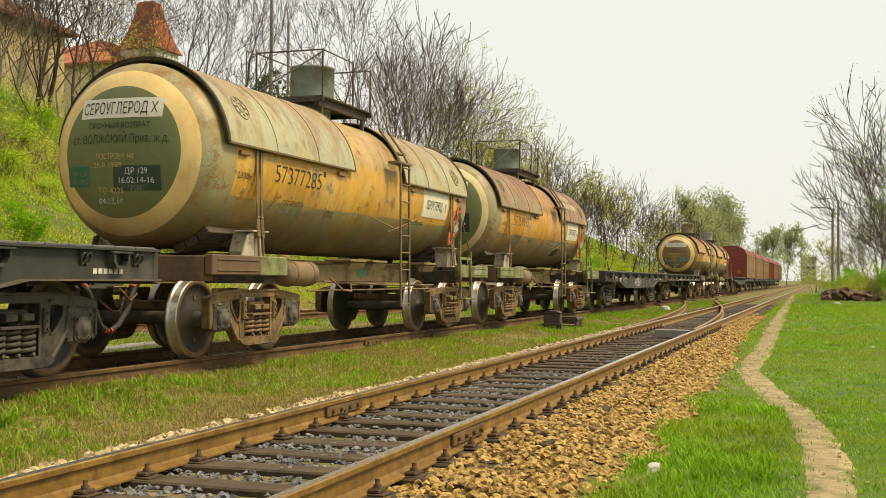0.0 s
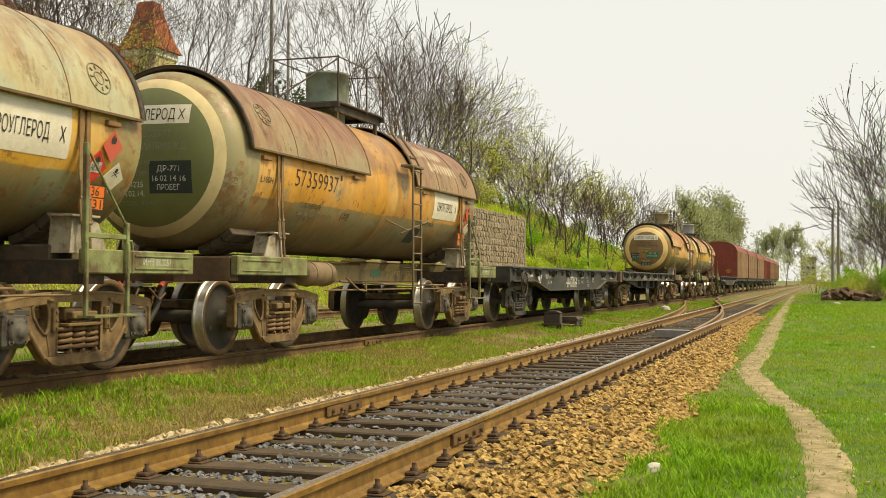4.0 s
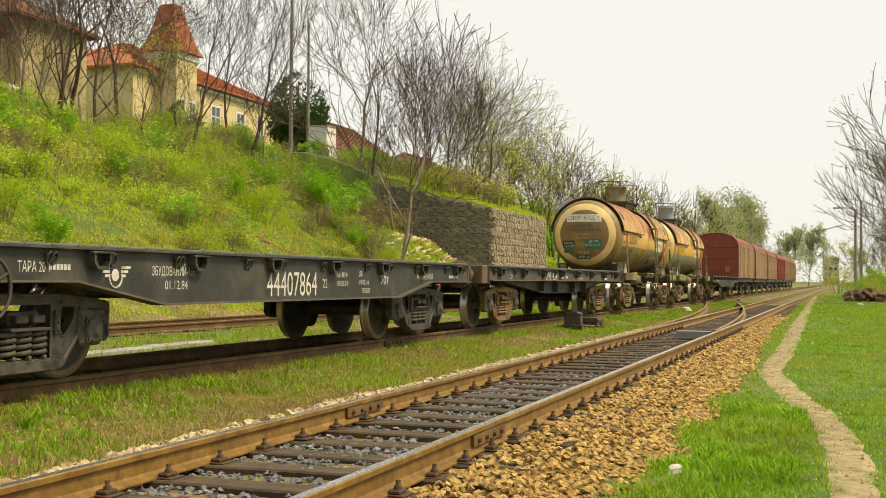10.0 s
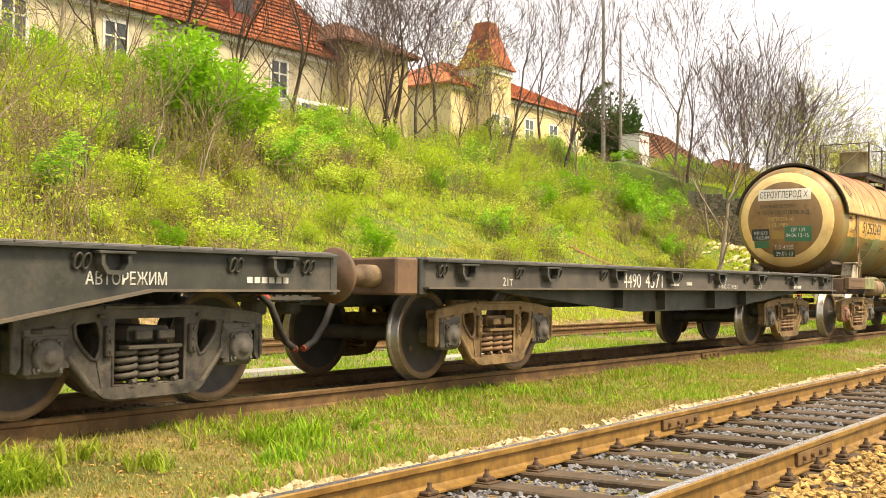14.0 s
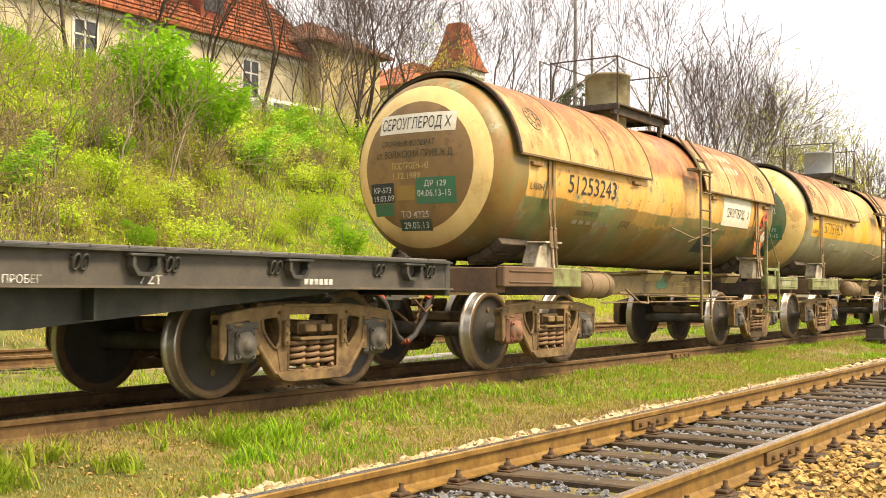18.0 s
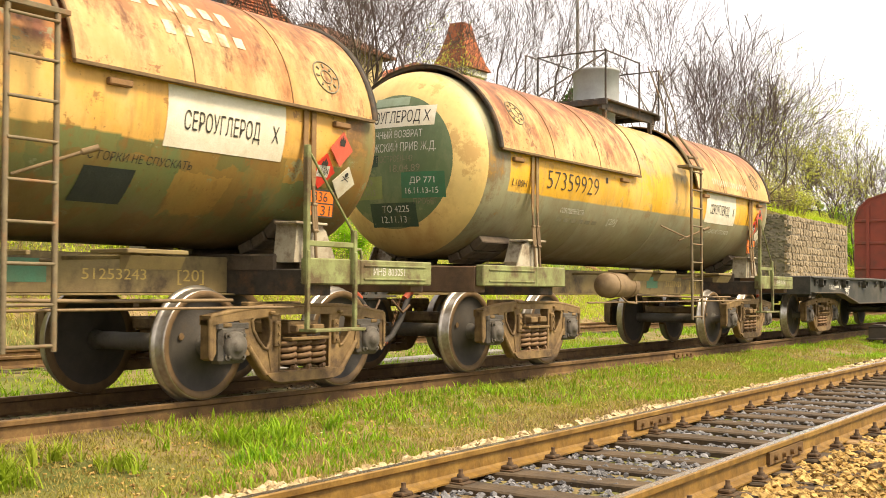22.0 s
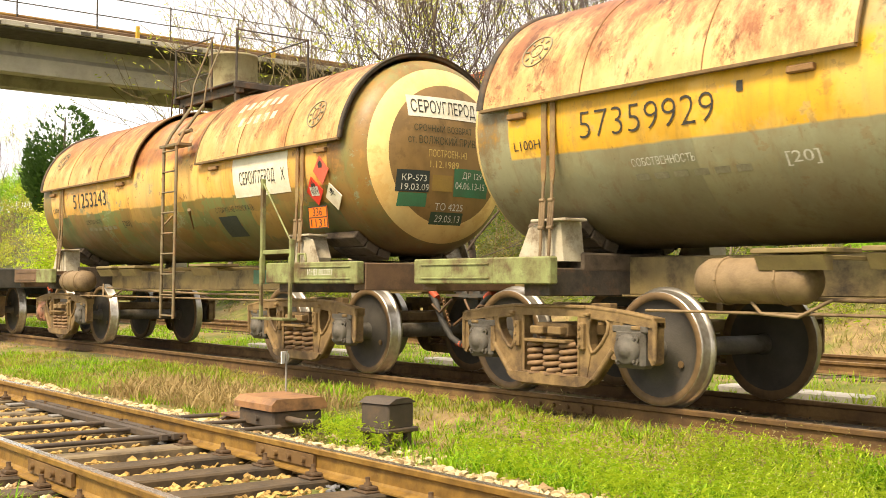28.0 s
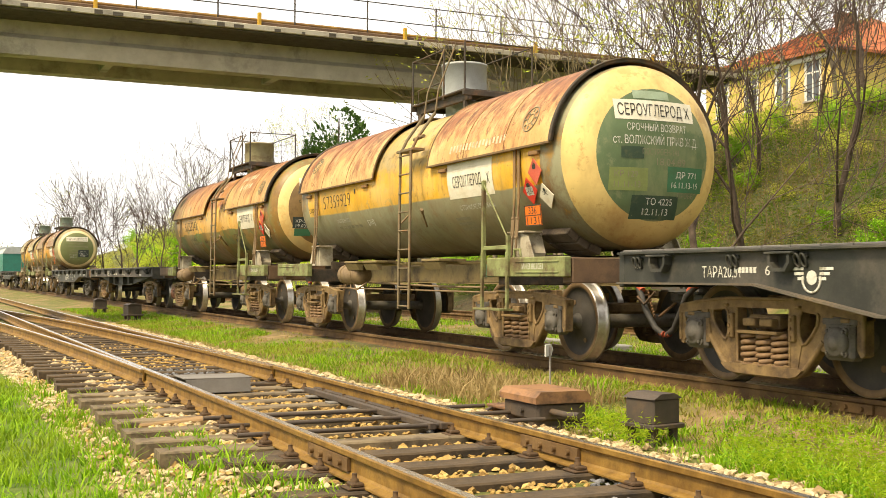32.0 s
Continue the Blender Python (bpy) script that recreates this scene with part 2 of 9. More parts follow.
class Mesh:
    """Vertices and faces gathered piece by piece."""

    def __init__(self):
        self.v, self.f, self.k, self.smooth = [], [], [], []

    def add(self, verts, faces, k=0, smooth=False):
        o = len(self.v)
        self.v += [tuple(p) for p in verts]
        self.f += [tuple(i + o for i in q) for q in faces]
        self.k += [k] * len(faces)
        self.smooth += [smooth] * len(faces)
        return self

    def box(self, x0, x1, y0, y1, z0, z1, c=0.008, k=0, m=None):
        """A box with chamfered edges."""
        c = min(c, (x1 - x0) * 0.3, (y1 - y0) * 0.3, (z1 - z0) * 0.3)
        vs, idx = [], {}
        for i, x in enumerate((x0, x1)):
            for j, y in enumerate((y0, y1)):
                for l, z in enumerate((z0, z1)):
                    sx, sy, sz = c * (1 - 2 * i), c * (1 - 2 * j), c * (1 - 2 * l)
                    idx[i, j, l] = len(vs)
                    vs += [(x, y + sy, z + sz), (x + sx, y, z + sz), (x + sx, y + sy, z)]
        g = lambda i, j, l, a: idx[i, j, l] + a
        fs = []
        for s in (0, 1):
            fs += [[g(s, 0, 0, 0), g(s, 1, 0, 0), g(s, 1, 1, 0), g(s, 0, 1, 0)][:: 2 * s - 1],
                   [g(0, s, 0, 1), g(1, s, 0, 1), g(1, s, 1, 1), g(0, s, 1, 1)][:: 1 - 2 * s],
                   [g(0, 0, s, 2), g(1, 0, s, 2), g(1, 1, s, 2), g(0, 1, s, 2)][:: 2 * s - 1]]
        for p in (0, 1):
            for q in (0, 1):
                e = 1 if p == q else -1
                fs += [[g(0, p, q, 1), g(1, p, q, 1), g(1, p, q, 2), g(0, p, q, 2)][::e],
                       [g(p, 0, q, 2), g(p, 1, q, 2), g(p, 1, q, 0), g(p, 0, q, 0)][::e],
                       [g(p, q, 0, 0), g(p, q, 1, 0), g(p, q, 1, 1), g(p, q, 0, 1)][::e]]
        for i in (0, 1):
            for j in (0, 1):
                for l in (0, 1):
                    e = 1 if (i + j + l) % 2 else -1
                    fs.append([g(i, j, l, 0), g(i, j, l, 1), g(i, j, l, 2)][::e])
        if m is not None:
            vs = [m @ Vector(p) for p in vs]
        return self.add(vs, fs, k)

    def prism(self, pts, axis, a, b, k=0):
        """A polygon of (u, v) pushed along an axis from a to b. axis x: (u, v) = (y, z); y: (x, z); z: (x, y)."""
        put = {"x": lambda u, v, w: (w, u, v), "y": lambda u, v, w: (u, w, v), "z": lambda u, v, w: (u, v, w)}[axis]
        n = len(pts)
        vs = [put(u, v, a) for u, v in pts] + [put(u, v, b) for u, v in pts]
        return self.add(vs, [list(range(n))[::-1], list(range(n, 2 * n))] + [[i, (i + 1) % n, n + (i + 1) % n, n + i] for i in range(n)], k)

    def tube(self, pts, r, sides=8, k=0, r1=None, smooth=True):
        """A round bar along a line of points; r1: its radius at the end."""
        pts = [Vector(p) for p in pts]
        r1 = r if r1 is None else r1
        vs, fs = [], []
        side = None
        for i, p in enumerate(pts):
            d = (pts[min(i + 1, len(pts) - 1)] - pts[max(i - 1, 0)]).normalized()
            if side is None:
                side = d.orthogonal().normalized()
            side = (side - d * side.dot(d)).normalized()
            up = d.cross(side)
            rr = r + (r1 - r) * i / (len(pts) - 1)
            for s in range(sides):
                a = math.tau * s / sides
                vs.append(p + side * (math.cos(a) * rr) + up * (math.sin(a) * rr))
        for i in range(len(pts) - 1):
            for s in range(sides):
                t = (s + 1) % sides
                fs.append([i * sides + s, i * sides + t, (i + 1) * sides + t, (i + 1) * sides + s])
        self.add(vs, fs, k, smooth)
        return self.add([vs[s] for s in range(sides)] + [vs[-sides + s] for s in range(sides)],
                        [list(range(sides))[::-1], list(range(sides, 2 * sides))], k)

    def lathe(self, profile, m, sides=32, k=0, closed=True, ks=None, smooth=True):
        """A profile of (radius, height) turned round the z axis, placed by m."""
        vs = [m @ Vector((r * math.cos(math.tau * s / sides), r * math.sin(math.tau * s / sides), h)) for r, h in profile for s in range(sides)]
        o = len(self.v)
        for i in range(len(profile) - 1):
            fs = [[i * sides + s, i * sides + (s + 1) % sides, (i + 1) * sides + (s + 1) % sides, (i + 1) * sides + s] for s in range(sides)]
            if i == 0:
                self.add(vs, fs, ks[i] if ks else k, smooth)
            else:
                self.f += [tuple(j + o for j in q) for q in fs]
                self.k += [ks[i] if ks else k] * len(fs)
                self.smooth += [smooth] * len(fs)
        if closed:
            n = len(profile) - 1
            self.add([vs[s] for s in range(sides)], [list(range(sides))[::-1]], ks[0] if ks else k)
            self.add([vs[n * sides + s] for s in range(sides)], [list(range(sides))], ks[-1] if ks else k)
        return self

    def data(self, name, *mats):
        me = bpy.data.meshes.new(name)
        me.from_pydata(self.v, [], self.f)
        for m in mats:
            me.materials.append(m)
        me.polygons.foreach_set("material_index", self.k)
        me.polygons.foreach_set("use_smooth", self.smooth)
        me.validate()
        return me


def thing(name, me, m, label, category, group="", kind=""):
    """A top-level thing: a mesh, or an Empty where me is None."""
    ob = new(name, me)
    ob.matrix_basis = m
    return tagged(ob, label, category, group, kind)


def part(name, me, parent, label="", m=None):
    ob = new(name, me)
    ob.parent = parent
    if m is not None:
        ob.matrix_basis = m
    return tagged(ob, label) if label else ob


# ---------------------------------------------------------------- the lie of the land
FG0, FGK, FGZ = -3.217, -0.0056, -0.07     # near track: centre line, its lean, height of its rail heads
TX = -7.946                                 # centre line of the train's track, rail heads at z = 0
SX = -14.65                                 # centre line of the siding at the foot of the bank


def fgx(y):
    return FG0 + FGK * y


def lerp(x, table):
    for (a, u), (b, v) in zip(table, table[1:]):
        if x <= b:
            return u + (v - u) * max(0.0, min(1.0, (x - a) / (b - a)))
    return table[-1][1]


def crest(y):
    return lerp(y, [(-300, 3.5), (-200, 5.0), (-110, 7.2), (-60, 6.8), (-34, 6.6), (-15, 7.6), (0, 8.0), (25, 7.7), (36, 7.4), (47, 7.6), (57, 8.0), (66, 8.9), (72, 8.6), (110, 8.2), (135, 7.2), (200, 4.5), (270, 2.0), (400, 0.5)])


def crest_x(y):
    return lerp(y, [(-120, -30), (-40, -30), (-25, -30.5), (20, -31), (70, -33), (85, -30), (300, -30)])


def gz(x, y):
    """Height of the ground."""
    right = lerp(y, [(-40, -0.35), (0, -0.46), (12, -0.42), (35, -0.22), (90, -0.15)])
    d = x - fgx(y)
    if d > 0.0:
        z = lerp(d, [(1.25, -0.29), (2.0, right), (200, right)])
    elif x > -16.4:
        z = lerp(x, [(-16.4, -0.12), (-15.6, -0.2), (-13.4, -0.22), (-12.0, -0.3), (-10.2, -0.3), (-9.5, -0.2), (-9.2, -0.165), (-6.7, -0.165), (-6.35, -0.22), (-6.0, -0.29), (-5.2, -0.3), (-4.6, -0.29), (0, -0.29)])
    else:
        cx, cz = crest_x(y), crest(y)
        u = max(0.0, min(1.0, (-16.4 - x) / (-16.4 - cx)))
        u = u * u * (3 - 2 * u) * 0.35 + u * 0.65
        z = -0.12 + (cz + 0.12) * u
        if 57.6 < y < 69.4 and x < -17.9:
            z = max(z, min(cz, 4.8 + (-17.9 - x) * 0.3))
        if 50 < y < 57.6:
            z += 1.15 * max(0.0, min(1.0, (y - 50) / 5)) * max(0.0, 1 - abs(x + 20.8) / 3.6)
        if x < cx:
            z = cz + min(3.0, (cx - x) * 0.02)
    amp = 0.02 if -16.4 < x < 0 else (0.03 if x >= 0 else 0.3 * min(1.0, (-16.4 - x) / 4))
    return z + amp * noise.noise((x * 0.45, y * 0.45, 0)) + amp * 0.5 * noise.noise((x * 1.7, y * 1.7, 3))


def ground():
    xs = [-600, -300, -160, -90, -60, -48, -42, -38, -35, -33, -31, -29, -27, -25, -23, -21, -19.5, -18.2, -17.2, -16.4]
    xs += [-17.95, -17.85] + [-16.4 + 0.28 * i for i in range(1, 66)] + [2.5, 3, 3.6, 4.4, 5.5, 7, 9, 12, 16, 22, 30, 45, 70, 120, 250, 600]
    ys = [-2500, -900, -400, -250, -170, -120, -95, -80, -70, -62, -55, -48, -42] + [-38 + 1.0 * i for i in range(18)]
    ys += [-20 + 0.5 * i for i in range(120)] + [40 + i for i in range(40)] + [57.55, 57.65, 69.35, 69.45] + [82, 86, 92, 100, 110, 125, 145, 170, 210, 280, 400, 700, 1200, 2500]
    xs, ys = sorted(set(xs)), sorted(set(ys))
    far = lambda x, y: gz(x, y) if abs(y) < 420 and abs(x) < 200 else gz(max(-200, min(200, x)), max(-420, min(420, y)))
    vs = [(x, y, far(x, y)) for y in ys for x in xs]
    n = len(xs)
    fs = [(j * n + i, j * n + i + 1, (j + 1) * n + i + 1, (j + 1) * n + i) for j in range(len(ys) - 1) for i in range(n - 1)]
    m = Mesh().add(vs, fs, 0, True)
    thing("ground", m.data("ground", M_GROUND), Matrix(), "brown earth and moss ground with a grassy railway bank", "ground", kind="structure")


ground()

PATHLINE = [(-14, 0.6), (-6, 0.4), (0, 0.25), (5, 0.12), (8, 0.03), (9.7, 0.0), (11.7, -0.17), (14.4, -0.61), (17, -1.02), (19.5, -1.12), (22, -1.12), (27, -1.2), (33, -1.31), (50, -1.62), (81, -2.2), (110, -2.6)]


def smooth(x, table):
    """A smooth curve through the table's points."""
    n = len(table)
    for i in range(n - 1):
        (a, u), (b, v) = table[i], table[i + 1]
        if x <= b or i == n - 2:
            slope = lambda j: (table[min(n - 1, j + 1)][1] - table[max(0, j - 1)][1]) / (table[min(n - 1, j + 1)][0] - table[max(0, j - 1)][0])
            t = max(0.0, min(1.0, (x - a) / (b - a)))
            h = b - a
            return u * (2 * t ** 3 - 3 * t * t + 1) + v * (3 * t * t - 2 * t ** 3) + h * (slope(i) * (t ** 3 - 2 * t * t + t) + slope(i + 1) * (t ** 3 - t * t))


def path_x(y):
    return smooth(y, PATHLINE) + 0.03 * noise.noise((0, y * 0.9, 9))


def earth_path():
    m, rows = Mesh(), []
    y = -14.0
    while y < 108:
        c, w = path_x(y), 0.185 + 0.06 * noise.noise((4, y * 0.8, 2)) + 0.045 * noise.noise((7, y * 2.5, 2)) + 0.0008 * max(0, y)
        rows.append([(c + u * w * (1.2 if abs(u) == 1 else 1) + 0.035 * noise.noise((u * 3, y * 4, 6)), y, gz(c + u * w, y) + (0.012 + 0.012 * noise.noise((u * 2, y * 3, 1)) if abs(u) < 1 else -0.03)) for u in (-1, -0.75, -0.35, 0, 0.35, 0.75, 1)])
        y += 0.13 if y < 25 else (0.4 if y < 45 else 1.5)
    n = 7
    m.add([p for r in rows for p in r], [(j * n + i, j * n + i + 1, (j + 1) * n + i + 1, (j + 1) * n + i) for j in range(len(rows) - 1) for i in range(n - 1)], 0, True)
    thing("footpath", m.data("footpath", M_PATH), Matrix(), "narrow trodden earth footpath through the grass beside the track", "path", kind="structure")


earth_path()

# ---------------------------------------------------------------- tracks
RAIL_PROFILE = [(-0.07, -0.172), (0.07, -0.172), (0.07, -0.161), (0.02, -0.146), (0.0085, -0.13), (0.0085, -0.052), (0.034, -0.038), (0.036, -0.008), (0.028, 0.0),
                (-0.028, 0.0), (-0.036, -0.008), (-0.034, -0.038), (-0.0085, -0.052), (-0.0085, -0.13), (-0.02, -0.146), (-0.07, -0.161)]


def rail_mesh(line, body, head, zoff=0.0):
    """A rail along a line of (x, y): flange, web and head, the running surface in its own material."""
    m, n = Mesh(), len(RAIL_PROFILE)
    vs = []
    for i, (x, y) in enumerate(line):
        a, b = Vector(line[max(i - 1, 0)]), Vector(line[min(i + 1, len(line) - 1)])
        d = (b - a).normalized()
        for u, v in RAIL_PROFILE:
            vs.append((x + u * d.y, y - u * d.x, v + zoff))
    for j in range(n):
        m.add([], [], 0)
    fs, ks = [], []
    for i in range(len(line) - 1):
        for j in range(n):
            t = (j + 1) % n
            fs.append((i * n + j, i * n + t, (i + 1) * n + t, (i + 1) * n + j))
            ks.append(1 if j == 8 else 0)
    m.add(vs, fs)
    m.k = ks
    m.add(vs[:n] + vs[-n:], [tuple(range(n))[::-1], tuple(range(n, 2 * n))])
    return m.data("rail", body, head)


def straight(x0, k, ya, yb, step=12.0):
    n = max(1, int((yb - ya) / step))
    return [(x0 + k * y, y) for y in (ya + (yb - ya) * i / n for i in range(n + 1))]


track_near = thing("track_near", None, Matrix(), "main-line railway track with rusty rails on dark wooden sleepers", "railway track", kind="structure")
track_train = thing("track_train", None, Matrix(), "old rusty railway track half sunk in grass and soil", "railway track", kind="structure")
track_siding = thing("track_siding", None, Matrix(), "overgrown siding track at the foot of the bank", "railway track", kind="structure")
for s in (-1, 1):
    part("rail", rail_mesh(straight(FG0 + s * 0.7525, FGK, -150, 260), M_RAIL, M_HEAD, FGZ), track_near, "rusty rail with a polished head")
    part("rail", rail_mesh(straight(TX + s * 0.7525, 0, -300, 420), M_RAILDARK, M_HEADDULL), track_train, "brown rusted rail")
    part("rail", rail_mesh(straight(SX + s * 0.7525, 0, -60, 120), M_RAILDARK, M_HEADDULL, -0.02), track_siding, "brown rusted rail")

# ---------------------------------------------------------------- wagons: the train runs towards -y
def tank_paint(name, top, low, camo, rust, band=2.13, warm=0.3, seed=0.0, end=(0.2, 0.12, 0.04), crown=(0.24, 0.12, 0.05), squares=0.5, wear=0.75):
    """Worn tank paint: a warm band along the middle, squares of touch-up paint below it, rusty ends and crown, drips,
    chips and a painted-in shaded belly.
    """
    n = Nodes(name)
    off = n.put("ShaderNodeVectorMath", **{"0": n.co, "1": (seed, seed * 2, 0)}).outputs[0]
    blend = lambda a, b, t: tuple((1 - t) * u + t * v for u, v in zip(a, b))
    z = n.math("ADD", n.axis(2), n.math("MULTIPLY", n.math("SUBTRACT", n.noise(2.5, 3, co=off), 0.5), 0.05))
    streak = n.noise(2.4, 6, 0.72, co=off, stretch=(1, 1, 0.35))
    # brushed squares of paint, each of its own shade, with frayed edges
    fray = n.t.nodes.new("ShaderNodeVectorMath")
    fray.operation = "MULTIPLY_ADD"
    n.set(fray, "0", n.put("ShaderNodeTexNoise", Vector=off, Scale=5.0, Detail=5.0).outputs["Color"])
    n.set(fray, "1", (0.0, 0.22, 0.22))
    n.set(fray, "2", off)
    shades = []
    for k, size in enumerate(((50.0, 0.62, 0.34), (50.0, 0.37, 0.21))):
        snap = n.put("ShaderNodeVectorMath", **{"0": fray.outputs[0], "1": size})
        snap.operation = "SNAP"
        shift = n.put("ShaderNodeVectorMath", **{"0": snap.outputs[0], "1": (3.7 + k, 1.3, 0.7)})
        shades.append(n.put("ShaderNodeTexWhiteNoise", Vector=shift.outputs[0]).outputs["Value"])
    lower = n.mix(n.ramp(n.noise(1.3, 5, 0.7, co=off), 0.42, 0.58), low, blend(low, rust, 0.4))
    lower = n.mix(n.ramp(streak, 0.47, 0.62), lower, camo)
    lower = n.mix(n.math("MULTIPLY", n.ramp(shades[0], 0.55, 0.62), squares), lower, camo)
    lower = n.mix(n.math("MULTIPLY", n.ramp(shades[0], 0.2, 0.14), squares), lower, blend(low, top, 0.25))
    lower = n.mix(n.math("MULTIPLY", n.ramp(shades[1], 0.82, 0.86), squares * 0.8), lower, tuple(v * 0.7 for v in camo))
    lower = n.mix(n.math("MULTIPLY", n.ramp(shades[1], 0.14, 0.1), squares * 0.8), lower, blend(low, rust, 0.6))
    lower = n.mix(n.math("MULTIPLY", n.ramp(n.noise(5.5, 6, 0.7, co=off, stretch=(1, 1, 0.3)), 0.56, 0.66), 0.8), lower, blend(low, rust, 0.65))
    upper = n.mix(n.ramp(n.noise(1.6, 6, co=off), 0.4, 0.65), top, tuple(v * 0.8 for v in top))
    upper = n.mix(n.math("MULTIPLY", n.ramp(n.noise(4.0, 7, 0.7, co=off, stretch=(1, 1, 0.4)), 0.54, 0.7), 0.45), upper, blend(camo, rust, 0.5))
    upper = n.mix(n.math("MULTIPLY", n.ramp(n.noise(1.1, 5, 0.6, co=off), 0.52, 0.62), 0.4), upper, blend(top, (0.8, 0.62, 0.3), 0.6))
    ctop = n.mix(n.ramp(n.noise(2.2, 7, 0.7, co=off), 0.4, 0.65), crown, blend(crown, top, 0.5))
    ctop = n.mix(n.ramp(n.noise(6, 7, 0.7, co=off), 0.55, 0.7), ctop, tuple(v * 0.45 for v in rust))
    upper = n.mix(n.ramp(n.math("ADD", z, n.math("MULTIPLY", n.noise(3, 5, co=off), 0.3)), 2.78, 2.9), upper, ctop)
    edge = n.math("ADD", z, n.math("MULTIPLY", n.math("SUBTRACT", shades[1], 0.5), 0.05 * squares))
    c = n.mix(n.ramp(edge, band - 0.01, band + 0.01), lower, upper)
    ends = n.mix(n.ramp(streak, 0.44, 0.6), end, blend(end, camo, 0.6))
    ends = n.mix(n.ramp(n.noise(1.7, 7, 0.7, co=off), 0.5, 0.66), ends, tuple(v * 0.8 for v in rust))
    ends = n.mix(n.math("MULTIPLY", n.ramp(n.noise(3.4, 6, 0.7, co=off), 0.58, 0.7), 0.7), ends, blend(rust, top, 0.45))
    far = n.math("ABSOLUTE", n.axis(1))
    c = n.mix(n.ramp(far, 4.46, 4.475), c, ends)
    drip = n.ramp(n.noise(7, 5, 0.65, co=off, stretch=(1, 1, 0.07)), 0.53, 0.66)
    c = n.mix(n.math("MULTIPLY", drip, 0.28), c, rust)
    fine = n.ramp(n.noise(20, 4, 0.6, co=off, stretch=(1, 1, 0.05)), 0.56, 0.7)
    c = n.mix(n.math("MULTIPLY", fine, 0.12), c, tuple(v * 0.5 for v in rust))
    torn = n.noise(2.1, 9, 0.74, co=off, stretch=(1, 0.8, 1))
    c = n.mix(n.math("MULTIPLY", n.ramp(torn, 0.585, 0.6), wear), c, blend(camo, (0.33, 0.36, 0.26), 0.5))
    c = n.mix(n.math("MULTIPLY", n.ramp(torn, 0.625, 0.64), wear), c, rust)
    c = n.mix(n.math("MULTIPLY", n.ramp(n.noise(4.3, 9, 0.7, co=off), 0.6, 0.615), wear), c, blend(rust, (0.3, 0.14, 0.04), 0.5))
    c = n.mix(n.math("MULTIPLY", n.ramp(n.noise(0.9, 8, 0.75, co=off), 0.5, 0.72), warm), c, rust)
    # Shade of the tank's underside, painted as brown that deepens downwards.
    belly_shade = n.math("MULTIPLY", n.ramp(n.axis(2), 1.95, 1.3), n.ramp(n.noise(1.2, 6, co=off), -0.1, 0.55))
    c = n.mix(belly_shade, c, (0.075, 0.042, 0.018))
    speck = n.ramp(n.noise(16, 6, 0.75, co=off), 0.62, 0.7)
    c = n.mix(n.math("MULTIPLY", speck, 0.6), c, tuple(v * 0.4 for v in rust))
    chip = n.ramp(n.noise(9, 8, 0.75, co=off), 0.66, 0.69)
    c = n.mix(n.math("MULTIPLY", chip, 0.7), c, tuple(v * 0.45 for v in rust))
    return n.done(c, n.ramp(streak, -0.25, 1.3), 0.0, n.noise(30, 5), 0.08, spec=0.45)


def cover_paint(name, c1, c2, rust, amount=0.6, seed=0.0):
    """Faded paint of the upper shield, burnt brown with rust towards the crown."""
    n = Nodes(name)
    off = n.put("ShaderNodeVectorMath", **{"0": n.co, "1": (seed, seed, seed)}).outputs[0]
    c = n.mix(n.ramp(n.noise(1.6, 5, co=off), 0.38, 0.62), c1, c2)
    c = n.mix(n.math("MULTIPLY", n.ramp(n.noise(3.2, 5, 0.65, co=off, stretch=(0.4, 1.6, 0.4)), 0.45, 0.65), 0.5), c, tuple(0.6 * a + 0.4 * b for a, b in zip(c2, rust)))
    up = n.ramp(n.axis(2), 2.5, 3.5)
    r = n.ramp(n.math("ADD", n.noise(1.8, 8, 0.78, co=off, stretch=(0.6, 1.2, 0.6)), n.math("MULTIPLY", up, 0.24)), 0.55, 0.72)
    c = n.mix(n.math("MULTIPLY", r, amount), c, rust)
    r2 = n.ramp(n.math("ADD", n.noise(4, 8, 0.75, co=off, stretch=(0.5, 1.2, 0.5)), n.math("MULTIPLY", up, 0.12)), 0.6, 0.7)
    c = n.mix(n.math("MULTIPLY", r2, amount), c, tuple(v * 0.5 for v in rust))
    c = n.mix(n.math("MULTIPLY", n.ramp(n.noise(2.6, 9, 0.74, co=off), 0.58, 0.6), 0.7 * amount), c, tuple(0.55 * a + 0.45 * b for a, b in zip(c1, rust)))
    c = n.mix(n.math("MULTIPLY", n.ramp(n.noise(5.2, 9, 0.72, co=off), 0.61, 0.63), 0.8 * amount), c, tuple(v * 0.75 for v in rust))
    c = n.mix(n.math("MULTIPLY", n.ramp(n.noise(24, 4, 0.7, co=off), 0.64, 0.74), 0.6), c, tuple(v * 0.6 for v in rust))
    return n.done(c, 0.6, 0.0, n.noise(25, 6), 0.12, spec=0.35)


M_BLACK = surf("wagon_black", (0.026, 0.027, 0.022), (0.048, 0.049, 0.04), 4, 0.6, stain=(0.085, 0.075, 0.06), stain_scale=1.2, bump=0.12)
M_DUSTBLACK = surf("wagon_dusty_black", (0.07, 0.062, 0.05), (0.1, 0.086, 0.066), 4, 0.65, stain=(0.045, 0.04, 0.034), stain_scale=1.2, bump=0.12)
M_FLANGE = surf("flange_dusty", (0.12, 0.1, 0.075), (0.07, 0.062, 0.05), 4, 0.7, stain=(0.18, 0.13, 0.075), stain_scale=2)
